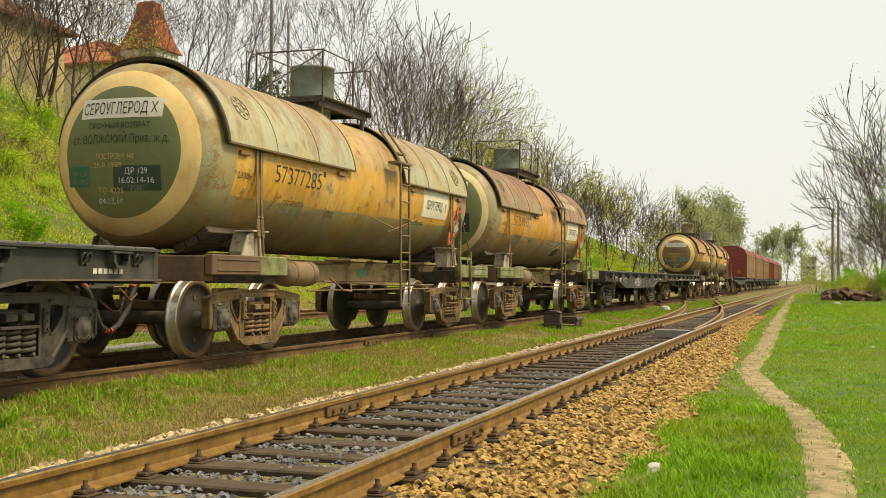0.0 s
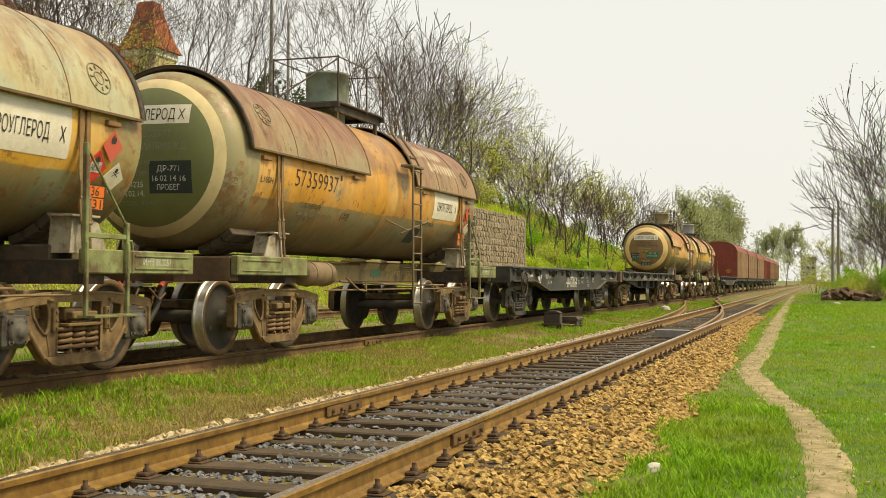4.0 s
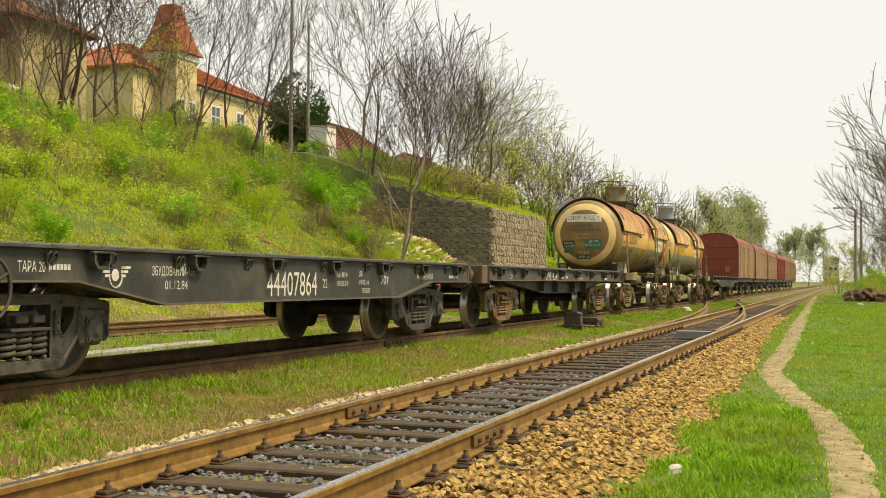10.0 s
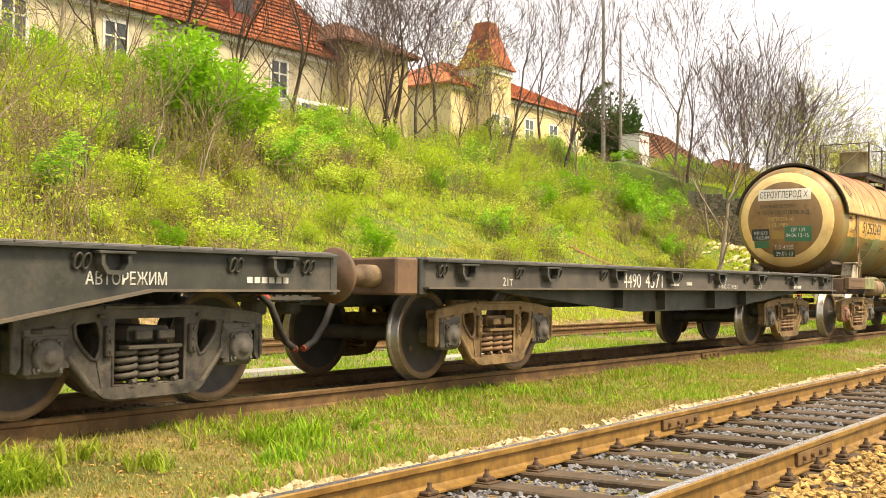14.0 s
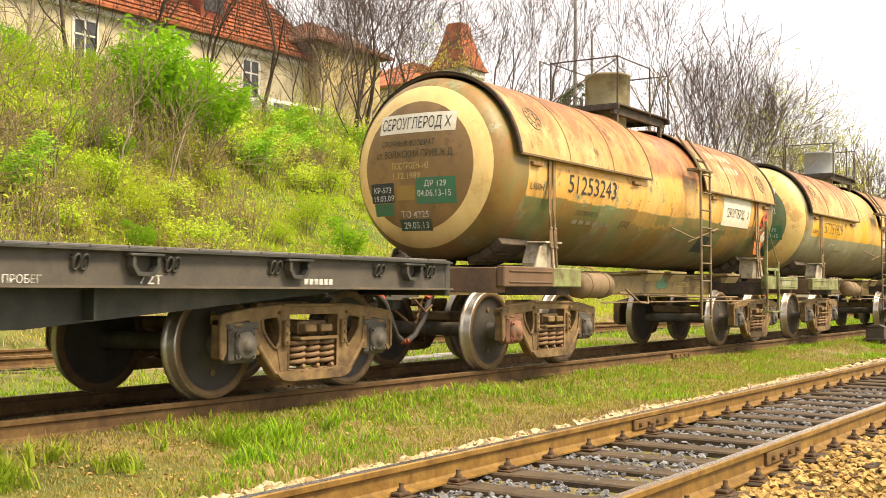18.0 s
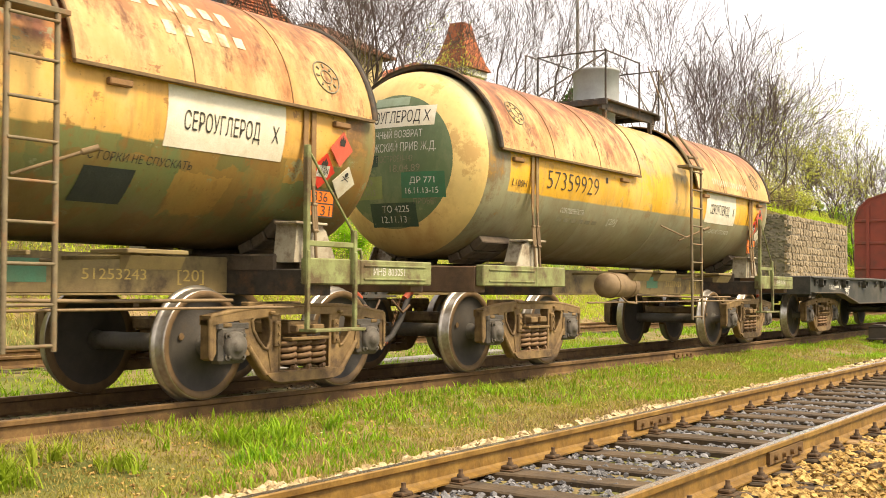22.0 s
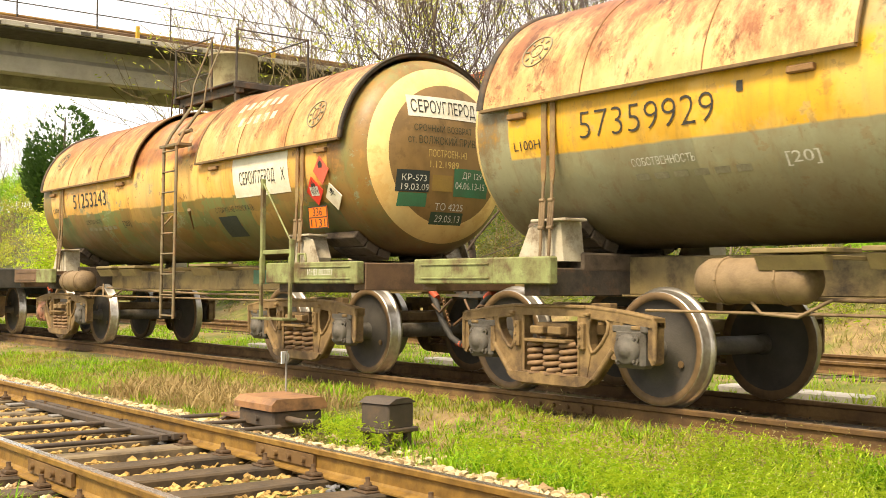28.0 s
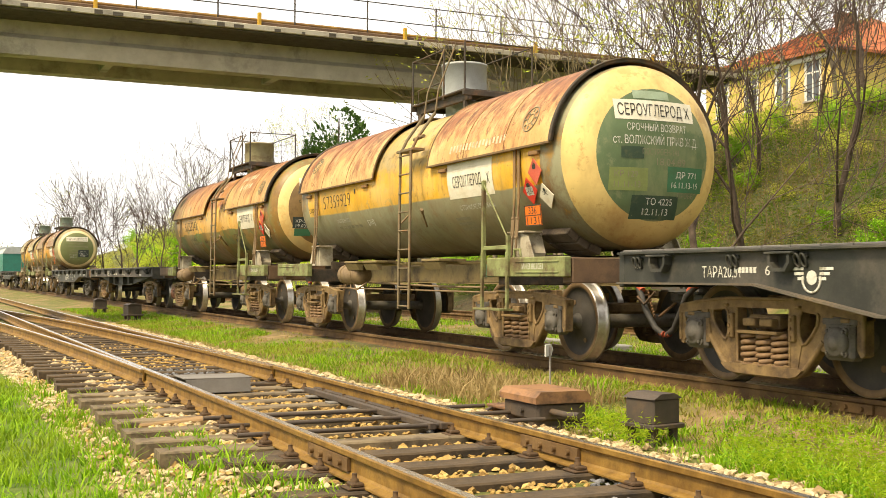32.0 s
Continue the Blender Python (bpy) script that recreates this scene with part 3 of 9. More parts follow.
M_OLIVE = surf("frame_olive_dirty", (0.26, 0.2, 0.085), (0.18, 0.13, 0.062), 4, 0.7, stain=(0.05, 0.036, 0.024), stain_scale=1.5)
M_GREENPAINT = surf("frame_pale_green", (0.25, 0.29, 0.115), (0.17, 0.17, 0.065), 5, 0.65, stain=(0.11, 0.075, 0.035), stain_scale=3.2, stain_at=(0.46, 0.62))
M_BROWNPAINT = surf("frame_brown", (0.16, 0.095, 0.05), (0.11, 0.065, 0.038), 4, 0.7, stain=(0.06, 0.04, 0.026))
M_BOGIE = surf("bogie_dusty", (0.25, 0.165, 0.07), (0.15, 0.095, 0.04), 8, 0.75, stain=(0.08, 0.05, 0.026), stain_scale=3, bump=0.4)
M_BOGIEDARK = surf("bogie_black_grease", (0.07, 0.062, 0.05), (0.11, 0.094, 0.07), 8, 0.7, stain=(0.02, 0.018, 0.016), stain_scale=3, bump=0.4)
M_AXLEBOX = surf("axle_box_grey", (0.085, 0.078, 0.066), (0.13, 0.115, 0.095), 10, 0.7, stain=(0.05, 0.04, 0.03), stain_scale=5)
M_SPRINGSTEEL = surf("spring_rusty", (0.26, 0.155, 0.075), (0.15, 0.095, 0.055), 12, 0.75)
M_WHEEL = surf("wheel_dark_dusty", (0.07, 0.062, 0.052), (0.04, 0.036, 0.032), 5, 0.7, stain=(0.1, 0.075, 0.05), stain_scale=2.5, stain_at=(0.58, 0.8))
M_TREAD = surf("wheel_tread_bright", (0.5, 0.47, 0.42), (0.36, 0.32, 0.27), 20, 0.33, 0.85, bump=0.05)
M_TYREEDGE = surf("wheel_rim_rust", (0.2, 0.125, 0.06), (0.13, 0.085, 0.045), 10, 0.6, 0.2)
M_HOSE = surf("rubber_hose", (0.03, 0.028, 0.026), (0.05, 0.045, 0.04), 10, 0.7)
M_RED = surf("red_cap", (0.42, 0.075, 0.03), (0.32, 0.06, 0.03), 8, 0.6)
M_TIMBER = surf("saddle_timber_dark", (0.085, 0.062, 0.042), (0.13, 0.1, 0.07), 6, 0.85, stain=(0.04, 0.03, 0.022), stain_scale=4)
M_SADDLEPALE = surf("saddle_plate_pale", (0.5, 0.45, 0.34), (0.36, 0.31, 0.22), 5, 0.7, stain=(0.14, 0.09, 0.05), stain_scale=3)
M_SADDLE = surf("saddle_plate", (0.25, 0.175, 0.095), (0.17, 0.115, 0.06), 5, 0.7, stain=(0.09, 0.055, 0.03))
M_AXLECAP = surf("axle_cap_red_brown", (0.27, 0.12, 0.07), (0.2, 0.1, 0.06), 8, 0.7, stain=(0.12, 0.09, 0.06), stain_scale=6)
M_GREYDOME = surf("dome_grey_green", (0.25, 0.31, 0.26), (0.18, 0.22, 0.17), 5, 0.6, stain=(0.15, 0.1, 0.06), stain_scale=2)
M_YELLOWDOME = surf("dome_tan", (0.34, 0.3, 0.17), (0.25, 0.2, 0.11), 5, 0.6, stain=(0.13, 0.08, 0.04), stain_scale=2)
M_LIGHTGREY = surf("dome_light_grey", (0.4, 0.42, 0.43), (0.33, 0.34, 0.34), 5, 0.55, stain=(0.2, 0.16, 0.11), stain_scale=2, stain_at=(0.6, 0.75))
M_IRON = surf("iron_dark", (0.042, 0.036, 0.03), (0.075, 0.06, 0.045), 10, 0.75, stain=(0.13, 0.075, 0.04), stain_scale=4)
M_COUPLER = surf("coupler_grey", (0.1, 0.1, 0.095), (0.06, 0.058, 0.052), 6, 0.6, 0.2, stain=(0.13, 0.085, 0.05), stain_scale=4)
M_STRAPRUST = surf("chain_rust", (0.26, 0.14, 0.06), (0.16, 0.085, 0.04), 12, 0.8)
M_LADDER = surf("ladder_dirty_olive", (0.2, 0.16, 0.09), (0.13, 0.1, 0.06), 8, 0.75, stain=(0.24, 0.13, 0.06), stain_scale=3)
M_INKBLACK = surf("stencil_black", (0.03, 0.028, 0.024), (0.05, 0.045, 0.035), 20, 0.7)
M_INKWHITE = surf("stencil_white", (0.66, 0.65, 0.58), (0.5, 0.48, 0.42), 20, 0.7, stain=(0.25, 0.24, 0.17), stain_scale=5, stain_at=(0.54, 0.64))
M_INKYELLOW = surf("stencil_yellow", (0.55, 0.4, 0.12), (0.45, 0.32, 0.1), 20, 0.7)
M_INKFADED = surf("stencil_faded", (0.25, 0.23, 0.15), (0.19, 0.17, 0.11), 20, 0.7)
M_INKGREEN = surf("stencil_dark_green", (0.035, 0.04, 0.018), (0.06, 0.06, 0.03), 20, 0.7)
M_SIGNWHITE = surf("sign_field_white", (0.76, 0.72, 0.6), (0.66, 0.6, 0.46), 5, 0.65, stain=(0.5, 0.4, 0.24), stain_at=(0.58, 0.8))
M_PLACRED = surf("placard_red", (0.66, 0.04, 0.02), (0.58, 0.045, 0.025), 6, 0.5)
M_PLACPINK = surf("placard_faded_red", (0.6, 0.1, 0.06), (0.54, 0.12, 0.07), 6, 0.5)
M_PLACORANGE = surf("placard_orange", (0.8, 0.18, 0.01), (0.72, 0.16, 0.012), 6, 0.5)

P_TEAL = surf("patch_teal", (0.07, 0.2, 0.12), (0.09, 0.17, 0.1), 6, 0.6)
CACHE = {}


def cached(key, make):
    if key not in CACHE:
        CACHE[key] = make()
    return CACHE[key]


def wheelset_mesh():
    m = Mesh()
    m.lathe([(0.065, -1.08), (0.065, -0.84), (0.095, -0.82), (0.095, -0.62), (0.082, -0.55), (0.082, 0.55), (0.095, 0.62), (0.095, 0.82), (0.065, 0.84), (0.065, 1.08)], pose(0, 0, 0, 0, 90, 0), 16, 3)
    for s in (-1, 1):
        prof = [(0.1, 0.60), (0.19, 0.62), (0.3, 0.67), (0.4, 0.685), (0.42, 0.68), (0.505, 0.68), (0.508, 0.7), (0.482, 0.715), (0.476, 0.72), (0.472, 0.80), (0.462, 0.812), (0.41, 0.812), (0.4, 0.79), (0.3, 0.755), (0.19, 0.77), (0.1, 0.80)]
        ks = [0, 0, 0, 0, 2, 1, 1, 1, 1, 1, 2, 2, 0, 0, 0]
        if s < 0:
            prof, ks = [(r, -h) for r, h in prof][::-1], ks[::-1]
        m.lathe(prof, pose(0, 0, 0, 0, 90, 0), 40, 0, False, ks)
        for a in range(2):
            m.lathe([(0.03, 0.773 * s), (0.03, 0.779 * s)][::s], pose(0, 0, 0, 0, 90, 0) @ Matrix.Translation((0.25 * math.cos(a * 3.14), 0.25 * math.sin(a * 3.14), 0)), 10, 2)
    return m.data("wheelset", M_WHEEL, M_TREAD, M_TYREEDGE, M_AXLEBOX)


def window_frame_piece(m, outer, inner, x0, x1, k=0):
    """A plate with a hole: both outlines have the same number of points (y, z)."""
    n = len(outer)
    vs = [(x, *p) for x in (x0, x1) for p in outer + inner]
    fs = []
    for i in range(n):
        t = (i + 1) % n
        fs += [(i, t, n + t, n + i)[::-1], (2 * n + i, 2 * n + t, 3 * n + t, 3 * n + i), (i, t, 2 * n + t, 2 * n + i), (n + i, n + t, 3 * n + t, 3 * n + i)[::-1]]
    m.add(vs, fs, k)


def side_frame_mesh(mat):
    """Cast bogie side frame: arched chord, two triangular windows, the spring opening and raised rims; face to +x."""
    m = Mesh()
    a, b = -0.05, 0.05
    m.prism([(-1.19, 0.735), (-0.84, 0.785), (-0.5, 0.815), (0.5, 0.815), (0.84, 0.785), (1.19, 0.735), (1.19, 0.655), (0.76, 0.7), (0.5, 0.73), (-0.5, 0.73), (-0.76, 0.7), (-1.19, 0.655)][::-1], "x", a - 0.016, b + 0.016)
    m.prism([(-0.53, 0.215), (-0.46, 0.16), (-0.36, 0.14), (0.36, 0.14), (0.46, 0.16), (0.53, 0.215), (0.43, 0.228), (-0.43, 0.228)], "x", a - 0.004, b + 0.045)
    for s in (-1, 1):
        p = lambda q: [(s * u, v) for u, v in q][::-s]
        m.prism(p([(0.345, 0.74), (0.5, 0.74), (0.465, 0.7), (0.45, 0.6), (0.455, 0.5), (0.49, 0.42), (0.44, 0.2), (0.345, 0.2)]), "x", a - 0.008, b + 0.008)
        m.prism(p([(0.66, 0.73), (0.87, 0.72), (0.83, 0.61), (0.75, 0.47), (0.53, 0.215), (0.45, 0.16), (0.4, 0.22), (0.48, 0.41), (0.54, 0.44), (0.62, 0.51), (0.68, 0.6), (0.695, 0.68)]), "x", a, b)
        m.prism(p([(1.19, 0.7), (1.11, 0.7), (1.11, 0.42), (1.15, 0.36), (1.19, 0.38)]), "x", a, b)
        m.prism(p([(0.87, 0.73), (0.76, 0.73), (0.715, 0.48), (0.73, 0.39), (0.785, 0.39)]), "x", a - 0.012, b + 0.012)
        rim = lambda q, r=0.02: m.tube([(b, s * u, v) for u, v in q], r, 6)
        rim([(0.0, 0.808), (0.5, 0.806), (0.84, 0.777), (1.16, 0.732), (1.182, 0.7), (1.18, 0.4)], 0.022)
        rim([(0.745, 0.47), (0.535, 0.225), (0.45, 0.168), (0.36, 0.15), (0.0, 0.15)], 0.028)
        rim([(0.5, 0.725), (0.66, 0.71), (0.69, 0.68), (0.675, 0.6), (0.61, 0.51), (0.54, 0.445), (0.495, 0.43), (0.462, 0.5), (0.452, 0.6), (0.47, 0.69), (0.5, 0.725)], 0.018)
        rim([(0.35, 0.73), (0.35, 0.235), (0.0, 0.228)], 0.018)
        rim([(1.11, 0.68), (0.86, 0.71), (0.8, 0.6), (0.775, 0.4)], 0.016)
        m.box(b - 0.01, b + 0.05, s * 0.4 - 0.035, s * 0.4 + 0.035, 0.45, 0.68, 0.012)
        for i in range(3):
            m.lathe([(0.016, 0.05), (0.016, 0.112)], pose(0, s * 0.4, 0.49 + 0.075 * i, 0, 90, 0), 6)
        m.lathe([(0.026, 0.048), (0.026, 0.06)], pose(0, s * 0.93, 0.735, 0, 90, 0), 12)
        m.box(b, b + 0.03, s * 1.0 - 0.05, s * 1.0 + 0.05, 0.635, 0.67, 0.01)
        m.box(b, b + 0.05, s * 0.47 - 0.03, s * 0.47 + 0.03, 0.735, 0.765, 0.008)
    m.box(b - 0.01, b + 0.035, -0.44, 0.44, 0.8, 0.828, 0.006)
    return m.data("side_frame", mat)


def spring_mesh(mat):
    """One coil spring of the nest in the side frame, with its seat."""
    m = Mesh()
    pts = [(0.083 * math.cos(a), 0.083 * math.sin(a), 0.255 + 0.235 * a / (math.tau * 4.2)) for a in (math.tau * 4.2 * k / 62 for k in range(63))]
    m.tube(pts, 0.0225, 7)
    pts = [(0.04 * math.cos(a), 0.04 * math.sin(a), 0.25 + 0.24 * a / (math.tau * 5)) for a in (math.tau * 5 * k / 40 for k in range(41))]
    m.tube(pts, 0.012, 5)
    m.lathe([(0.105, 0.222), (0.105, 0.24)], Matrix(), 12)
    return m.data("springs", mat)


def bolster_mesh(mat):
    m = Mesh()
    m.box(-1.13, 1.13, -0.2, 0.2, 0.545, 0.67, 0.02)
    m.box(-0.9, 0.9, -0.17, 0.17, 0.45, 0.58, 0.02)
    m.lathe([(0.2, 0.70), (0.2, 0.80)], Matrix(), 20)
    for s in (-1, 1):
        m.box(s * 1.15 - 0.06, s * 1.15 + 0.06, -0.26, 0.26, 0.5, 0.53, 0.006)
        m.box(s * 1.15 - 0.055, s * 1.15 + 0.055, -0.19, -0.03, 0.57, 0.64, 0.01)
        m.box(s * 1.15 - 0.055, s * 1.15 + 0.055, 0.03, 0.19, 0.57, 0.64, 0.01)
        m.box(s * 0.72 - 0.05, s * 0.72 + 0.05, -0.36, 0.36, 0.76, 0.84, 0.01)
    # brake beams and triangles
    for s in (-1, 1):
        m.tube([(-0.75, s * 0.43, 0.42), (0.75, s * 0.43, 0.42)], 0.035, 8)
        for q in (-0.72, 0.72):
            m.box(q - 0.04, q + 0.04, s * 0.43 - 0.05, s * 0.43 + 0.05, 0.32, 0.58, 0.01)
    return m.data("bolster", mat)


def axle_box_mesh(k):
    m = Mesh()
    m.box(-0.1, 0.055, -0.16, 0.16, -0.15, 0.17, 0.03)
    m.lathe([(0.125, 0.05), (0.125, 0.085), (0.1, 0.1), (0.062, 0.104), (0.058, 0.118), (0.0001, 0.122)], pose(0, 0, 0, 0, 90, 0), 20)
    for a in range(4):
        m.lathe([(0.034, 0.05), (0.034, 0.075)], pose(0, 0, 0, 0, 90, 0) @ Matrix.Translation((0.125 * math.cos(0.785 + a * 1.571), 0.125 * math.sin(0.785 + a * 1.571), 0)), 8)
        m.lathe([(0.014, 0.075), (0.014, 0.098)], pose(0, 0, 0, 0, 90, 0) @ Matrix.Translation((0.125 * math.cos(0.785 + a * 1.571), 0.125 * math.sin(0.785 + a * 1.571), 0)), 6)
    m.box(-0.09, 0.05, -0.19, 0.19, 0.13, 0.2, 0.015)
    return m.data("axle_box", k)


WHEELSETS = []


def bogie(wagon, y, mat, dark):
    b = part("bogie", cached(("bolster", mat.name), lambda: bolster_mesh(mat)), wagon, "", pose(0, y, 0))
    sm = M_SPRINGSTEEL if mat is M_BOGIE else mat
    for s in (0, 180):
        part("side_frame", cached(("sf", mat.name), lambda: side_frame_mesh(mat)), b, "", pose(0, 0, 0, 0, 0, s) @ Matrix.Translation((1.08, 0, 0)))
        for y3 in (-0.2, 0, 0.2):
            part("coil_spring", cached(("spring", sm.name), lambda: spring_mesh(sm)), b, "" if sm is mat else "rusty coil spring", pose(0, 0, 0, 0, 0, s) @ Matrix.Translation((1.08, y3, 0)))
        for e in (-0.925, 0.925):
            am = M_AXLECAP if (s == 0 and e < 0 and y < 0 and dark == "red") else M_AXLEBOX
            part("axle_box", cached(("ab", am.name), lambda: axle_box_mesh(am)), b, "", pose(0, 0, 0, 0, 0, s) @ Matrix.Translation((1.1, e, 0.478)))
    for e in (-0.925, 0.925):
        w = part("wheelset", cached("wheelset", wheelset_mesh), b, "dark dusty wheels with bright worn treads", pose(0, e, 0.478))
        WHEELSETS.append(w)


def text_mesh(s, size, mat, thin=0.0):
    """Lettering of the built-in font as a flat mesh in (x, y), its left bottom at the origin."""
    c = bpy.data.curves.new("lettering", "FONT")
    c.body, c.size = s, size
    c.resolution_u, c.offset = 3, -thin
    ob = bpy.data.objects.new("lettering", c)
    scene.collection.objects.link(ob)
    dg = bpy.context.evaluated_depsgraph_get()
    me = bpy.data.meshes.new_from_object(ob.evaluated_get(dg))
    bpy.data.objects.remove(ob)
    bpy.data.curves.remove(c)
    me.materials.clear()
    me.materials.append(mat)
    return me


def lettered(name, s, parent, mat, size, place, width=None, label="", thin=0.0):
    """Words laid on a surface: place(u, v) gives the point u metres along and v metres up."""
    me = text_mesh(s, size, mat, thin)
    xs = [v.co.x for v in me.vertices] or [0]
    k = width / (max(xs) - min(xs)) if width else 0.85
    x0 = min(xs)
    for v in me.vertices:
        v.co = place((v.co.x - x0) * k, v.co.y)
    return part(name, me, parent, label)


TZ, TR, TRC = 2.46, 1.13, 1.2     # tank axis height, shell radius, shield radius


def on_shell(y0, z0, r, sgn=1):
    """Lays writing on the side of the tank facing +x, running along -y (read from +x), from y0 and height z0."""
    a0 = math.asin(max(-1, min(1, (z0 - TZ) / r)))
    return lambda u, v: Vector((r * math.cos(a0 + v / r), y0 + u * sgn, TZ + r * math.sin(a0 + v / r)))


def field(name, parent, mat, y0, y1, z0, z1, r, n=8, label=""):
    """A painted field or thin plate bent round the tank."""
    a0, a1 = (math.asin((z - TZ) / r) for z in (z0, z1))
    vs = [(r * math.cos(a0 + (a1 - a0) * i / n), y, TZ + r * math.sin(a0 + (a1 - a0) * i / n)) for i in range(n + 1) for y in (y0, y1)]
    m = Mesh().add(vs, [(2 * i, 2 * i + 1, 2 * i + 3, 2 * i + 2) for i in range(n)], 0, True)
    return part(name, m.data(name, mat), parent, label)


def diamond(name, parent, mat, y, z, h, r, label):
    """A square placard on its corner, leaning on the tank side."""
    a = math.asin((z - TZ) / r)
    m = Mesh()
    mm = Matrix.Translation((r * math.cos(a), y, z)) @ Matrix.Rotation(-a, 4, "Y")
    c = h * 0.7071
    pts = [(0, -h), (h, 0), (0, h), (-h, 0)]
    for q, x0, x1, k in ((1.0, -0.004, 0.004, 0), ):
        vs = [mm @ Vector((x, u * q, v * q)) for x in (x0, x1) for u, v in pts]
        m.add(vs, [(3, 2, 1, 0), (4, 5, 6, 7)] + [(i, (i + 1) % 4, 4 + (i + 1) % 4, 4 + i) for i in range(4)])
    p = part(name, m.data(name, mat), parent, label)
    return p, mm


def tank_wagon(spec):
    w = thing("tank_wagon", None, pose(TX, 0, 0), spec["label"], "railway tank car", "wagons of the freight train")
    bg = M_BOGIE
    for y in (-3.9, 3.9):
        bogie(w, y, bg, spec.get("axle"))
    # underframe: centre sill, side sills, end beams
    part("centre_sill", cached("tank_centre", lambda: Mesh().box(-0.3, 0.3, -5.5, 5.5, 0.91, 1.25, 0.012).box(-0.4, 0.4, -5.3, 5.3, 0.895, 0.912, 0.003).data("centre_sill", M_OLIVE)), w, "deep olive-brown centre sill")
    for e in (-1, 1):
        part("headstock", cached(("tank_head", e), lambda: Mesh().box(-1.3, 1.3, *sorted((e * 5.52, e * 5.3)), 0.93, 1.22, 0.01).data("headstock", M_BROWNPAINT)), w, "brown end beam")
    for y in (-3.9, 3.9):
        part("bolster_beam", cached("bearer", lambda: Mesh().box(-1.3, 1.3, -0.16, 0.16, 0.9, 1.14, 0.01).data("bolster_beam", M_IRON)), w, "", pose(0, y, 0))
    for y in (-1.3, -0.45, 0.82, 1.9):
        part("bracket_arm", cached("tank_arm", lambda: Mesh().box(0.3, 1.34, -0.018, 0.018, 1.18, 1.212, 0.004).data("bracket_arm", M_OLIVE)), w, "", pose(0, y, 0))
    for e in (-1, 1):
        for s in (-1, 1):
            two = e < 0 and spec.get("two_tone")
            for k, (ya, yb, mat) in enumerate(((3.62, 4.35, M_GREENPAINT), (4.352, 5.515, M_BROWNPAINT if two else M_GREENPAINT))):
                q = Mesh()
                q.box(s * 1.36 - 0.05, s * 1.36 + 0.05, *sorted((e * ya, e * yb)), 1.0, 1.235, 0.012)
                eb = part("end_platform_beam", cached(("beam", e, s, k, mat.name), lambda: q.data("end_beam", mat)), w, "pale green painted beam" if mat is M_GREENPAINT else "brown painted beam")
                for z in (1.055, 1.18) if k else ():
                    rib = Mesh().box(s * 1.41 - 0.01, s * 1.41 + 0.012, *sorted((e * 4.4, e * 5.4)), z - 0.008, z + 0.008, 0.003)
                    part("beam_rib", cached(("rib", e, s, z, mat.name), lambda: rib.data("beam_rib", mat)), eb)
    # coupler with hose
    for e in (-1, 1):
        q = Mesh()
        q.box(-0.13, 0.13, *sorted((e * 5.5, e * 5.8)), 0.9, 1.1, 0.02)
        q.prism([(-0.18, e * 5.74), (0.24, e * 5.7), (0.26, e * 6.13), (0.1, e * 6.15), (0.05, e * 6.0), (-0.1, e * 6.02), (-0.17, e * 6.12)][::e], "z", 0.84, 1.17)
        for z in (0.88, 1.0, 1.13):
            q.prism([(e * 5.6, z - 0.012), (e * 6.14, z - 0.022), (e * 6.14, z + 0.022), (e * 5.6, z + 0.012)][::e], "x", 0.24, 0.3)
        q.box(0.24, 0.295, *sorted((e * 6.08, e * 6.13)), 0.85, 1.16, 0.01)
        q.box(0.24, 0.29, *sorted((e * 5.86, e * 5.89)), 0.87, 1.14, 0.006)
        q.box(-0.08, 0.14, *sorted((e * 5.72, e * 5.92)), 0.72, 0.86, 0.03)
        q.box(-0.06, 0.06, *sorted((e * 5.56, e * 5.68)), 1.08, 1.24, 0.015)
        part("coupler", cached(("coupler", e), lambda: q.data("coupler", M_COUPLER)), w, "grimy grey automatic coupler")
        q = Mesh()
        q.tube([(0.3, e * 5.5, 0.8), (0.5, e * 5.62, 0.78), (0.5, e * 5.75, 0.7), (0.46, e * 5.9, 0.84)], 0.014, 6)
        q.tube([(0.15, e * 5.55, 0.55), (0.1, e * 5.8, 0.72)], 0.016, 6)
        part("release_lever", cached(("lever", e), lambda: q.data("release_lever", M_BROWNPAINT)), w, "bent uncoupling lever")
        q = Mesh()
        for k in range(9):
            q.tube([(0.36 + 0.012 * math.cos(x9), e * (5.62 + 0.016 * k) + 0.012 * math.sin(x9) * (k % 2), 0.84 - 0.035 * k + 0.02 * math.sin(x9)) for x9 in (math.tau * i / 8 for i in range(9))], 0.006, 4)
        part("chain", cached(("chain", e), lambda: q.data("chain", M_STRAPRUST)), w, "rusty hanging chain")
        h = Mesh()
        pts = [(0.42, e * 5.5, 0.9), (0.45, e * 5.62, 0.8), (0.45, e * 5.72, 0.62), (0.43, e * 5.86, 0.44), (0.42, e * 6.0, 0.37)]
        h.tube(pts, 0.034, 8, 0)
        h.tube([(0.42, e * 5.49, 0.93), (0.42, e * 5.6, 0.85)], 0.042, 8, 1)
        h.tube([(0.42, e * 5.95, 0.385), (0.42, e * 6.01, 0.37)], 0.034, 8, 1)
        part("air_hose", cached(("hose", e), lambda: h.data("air_hose", M_HOSE, M_RED)), w, "black rubber air hose with red caps")
    # tank shell: barrel and dished ends
    t = Mesh()
    L = 4.82
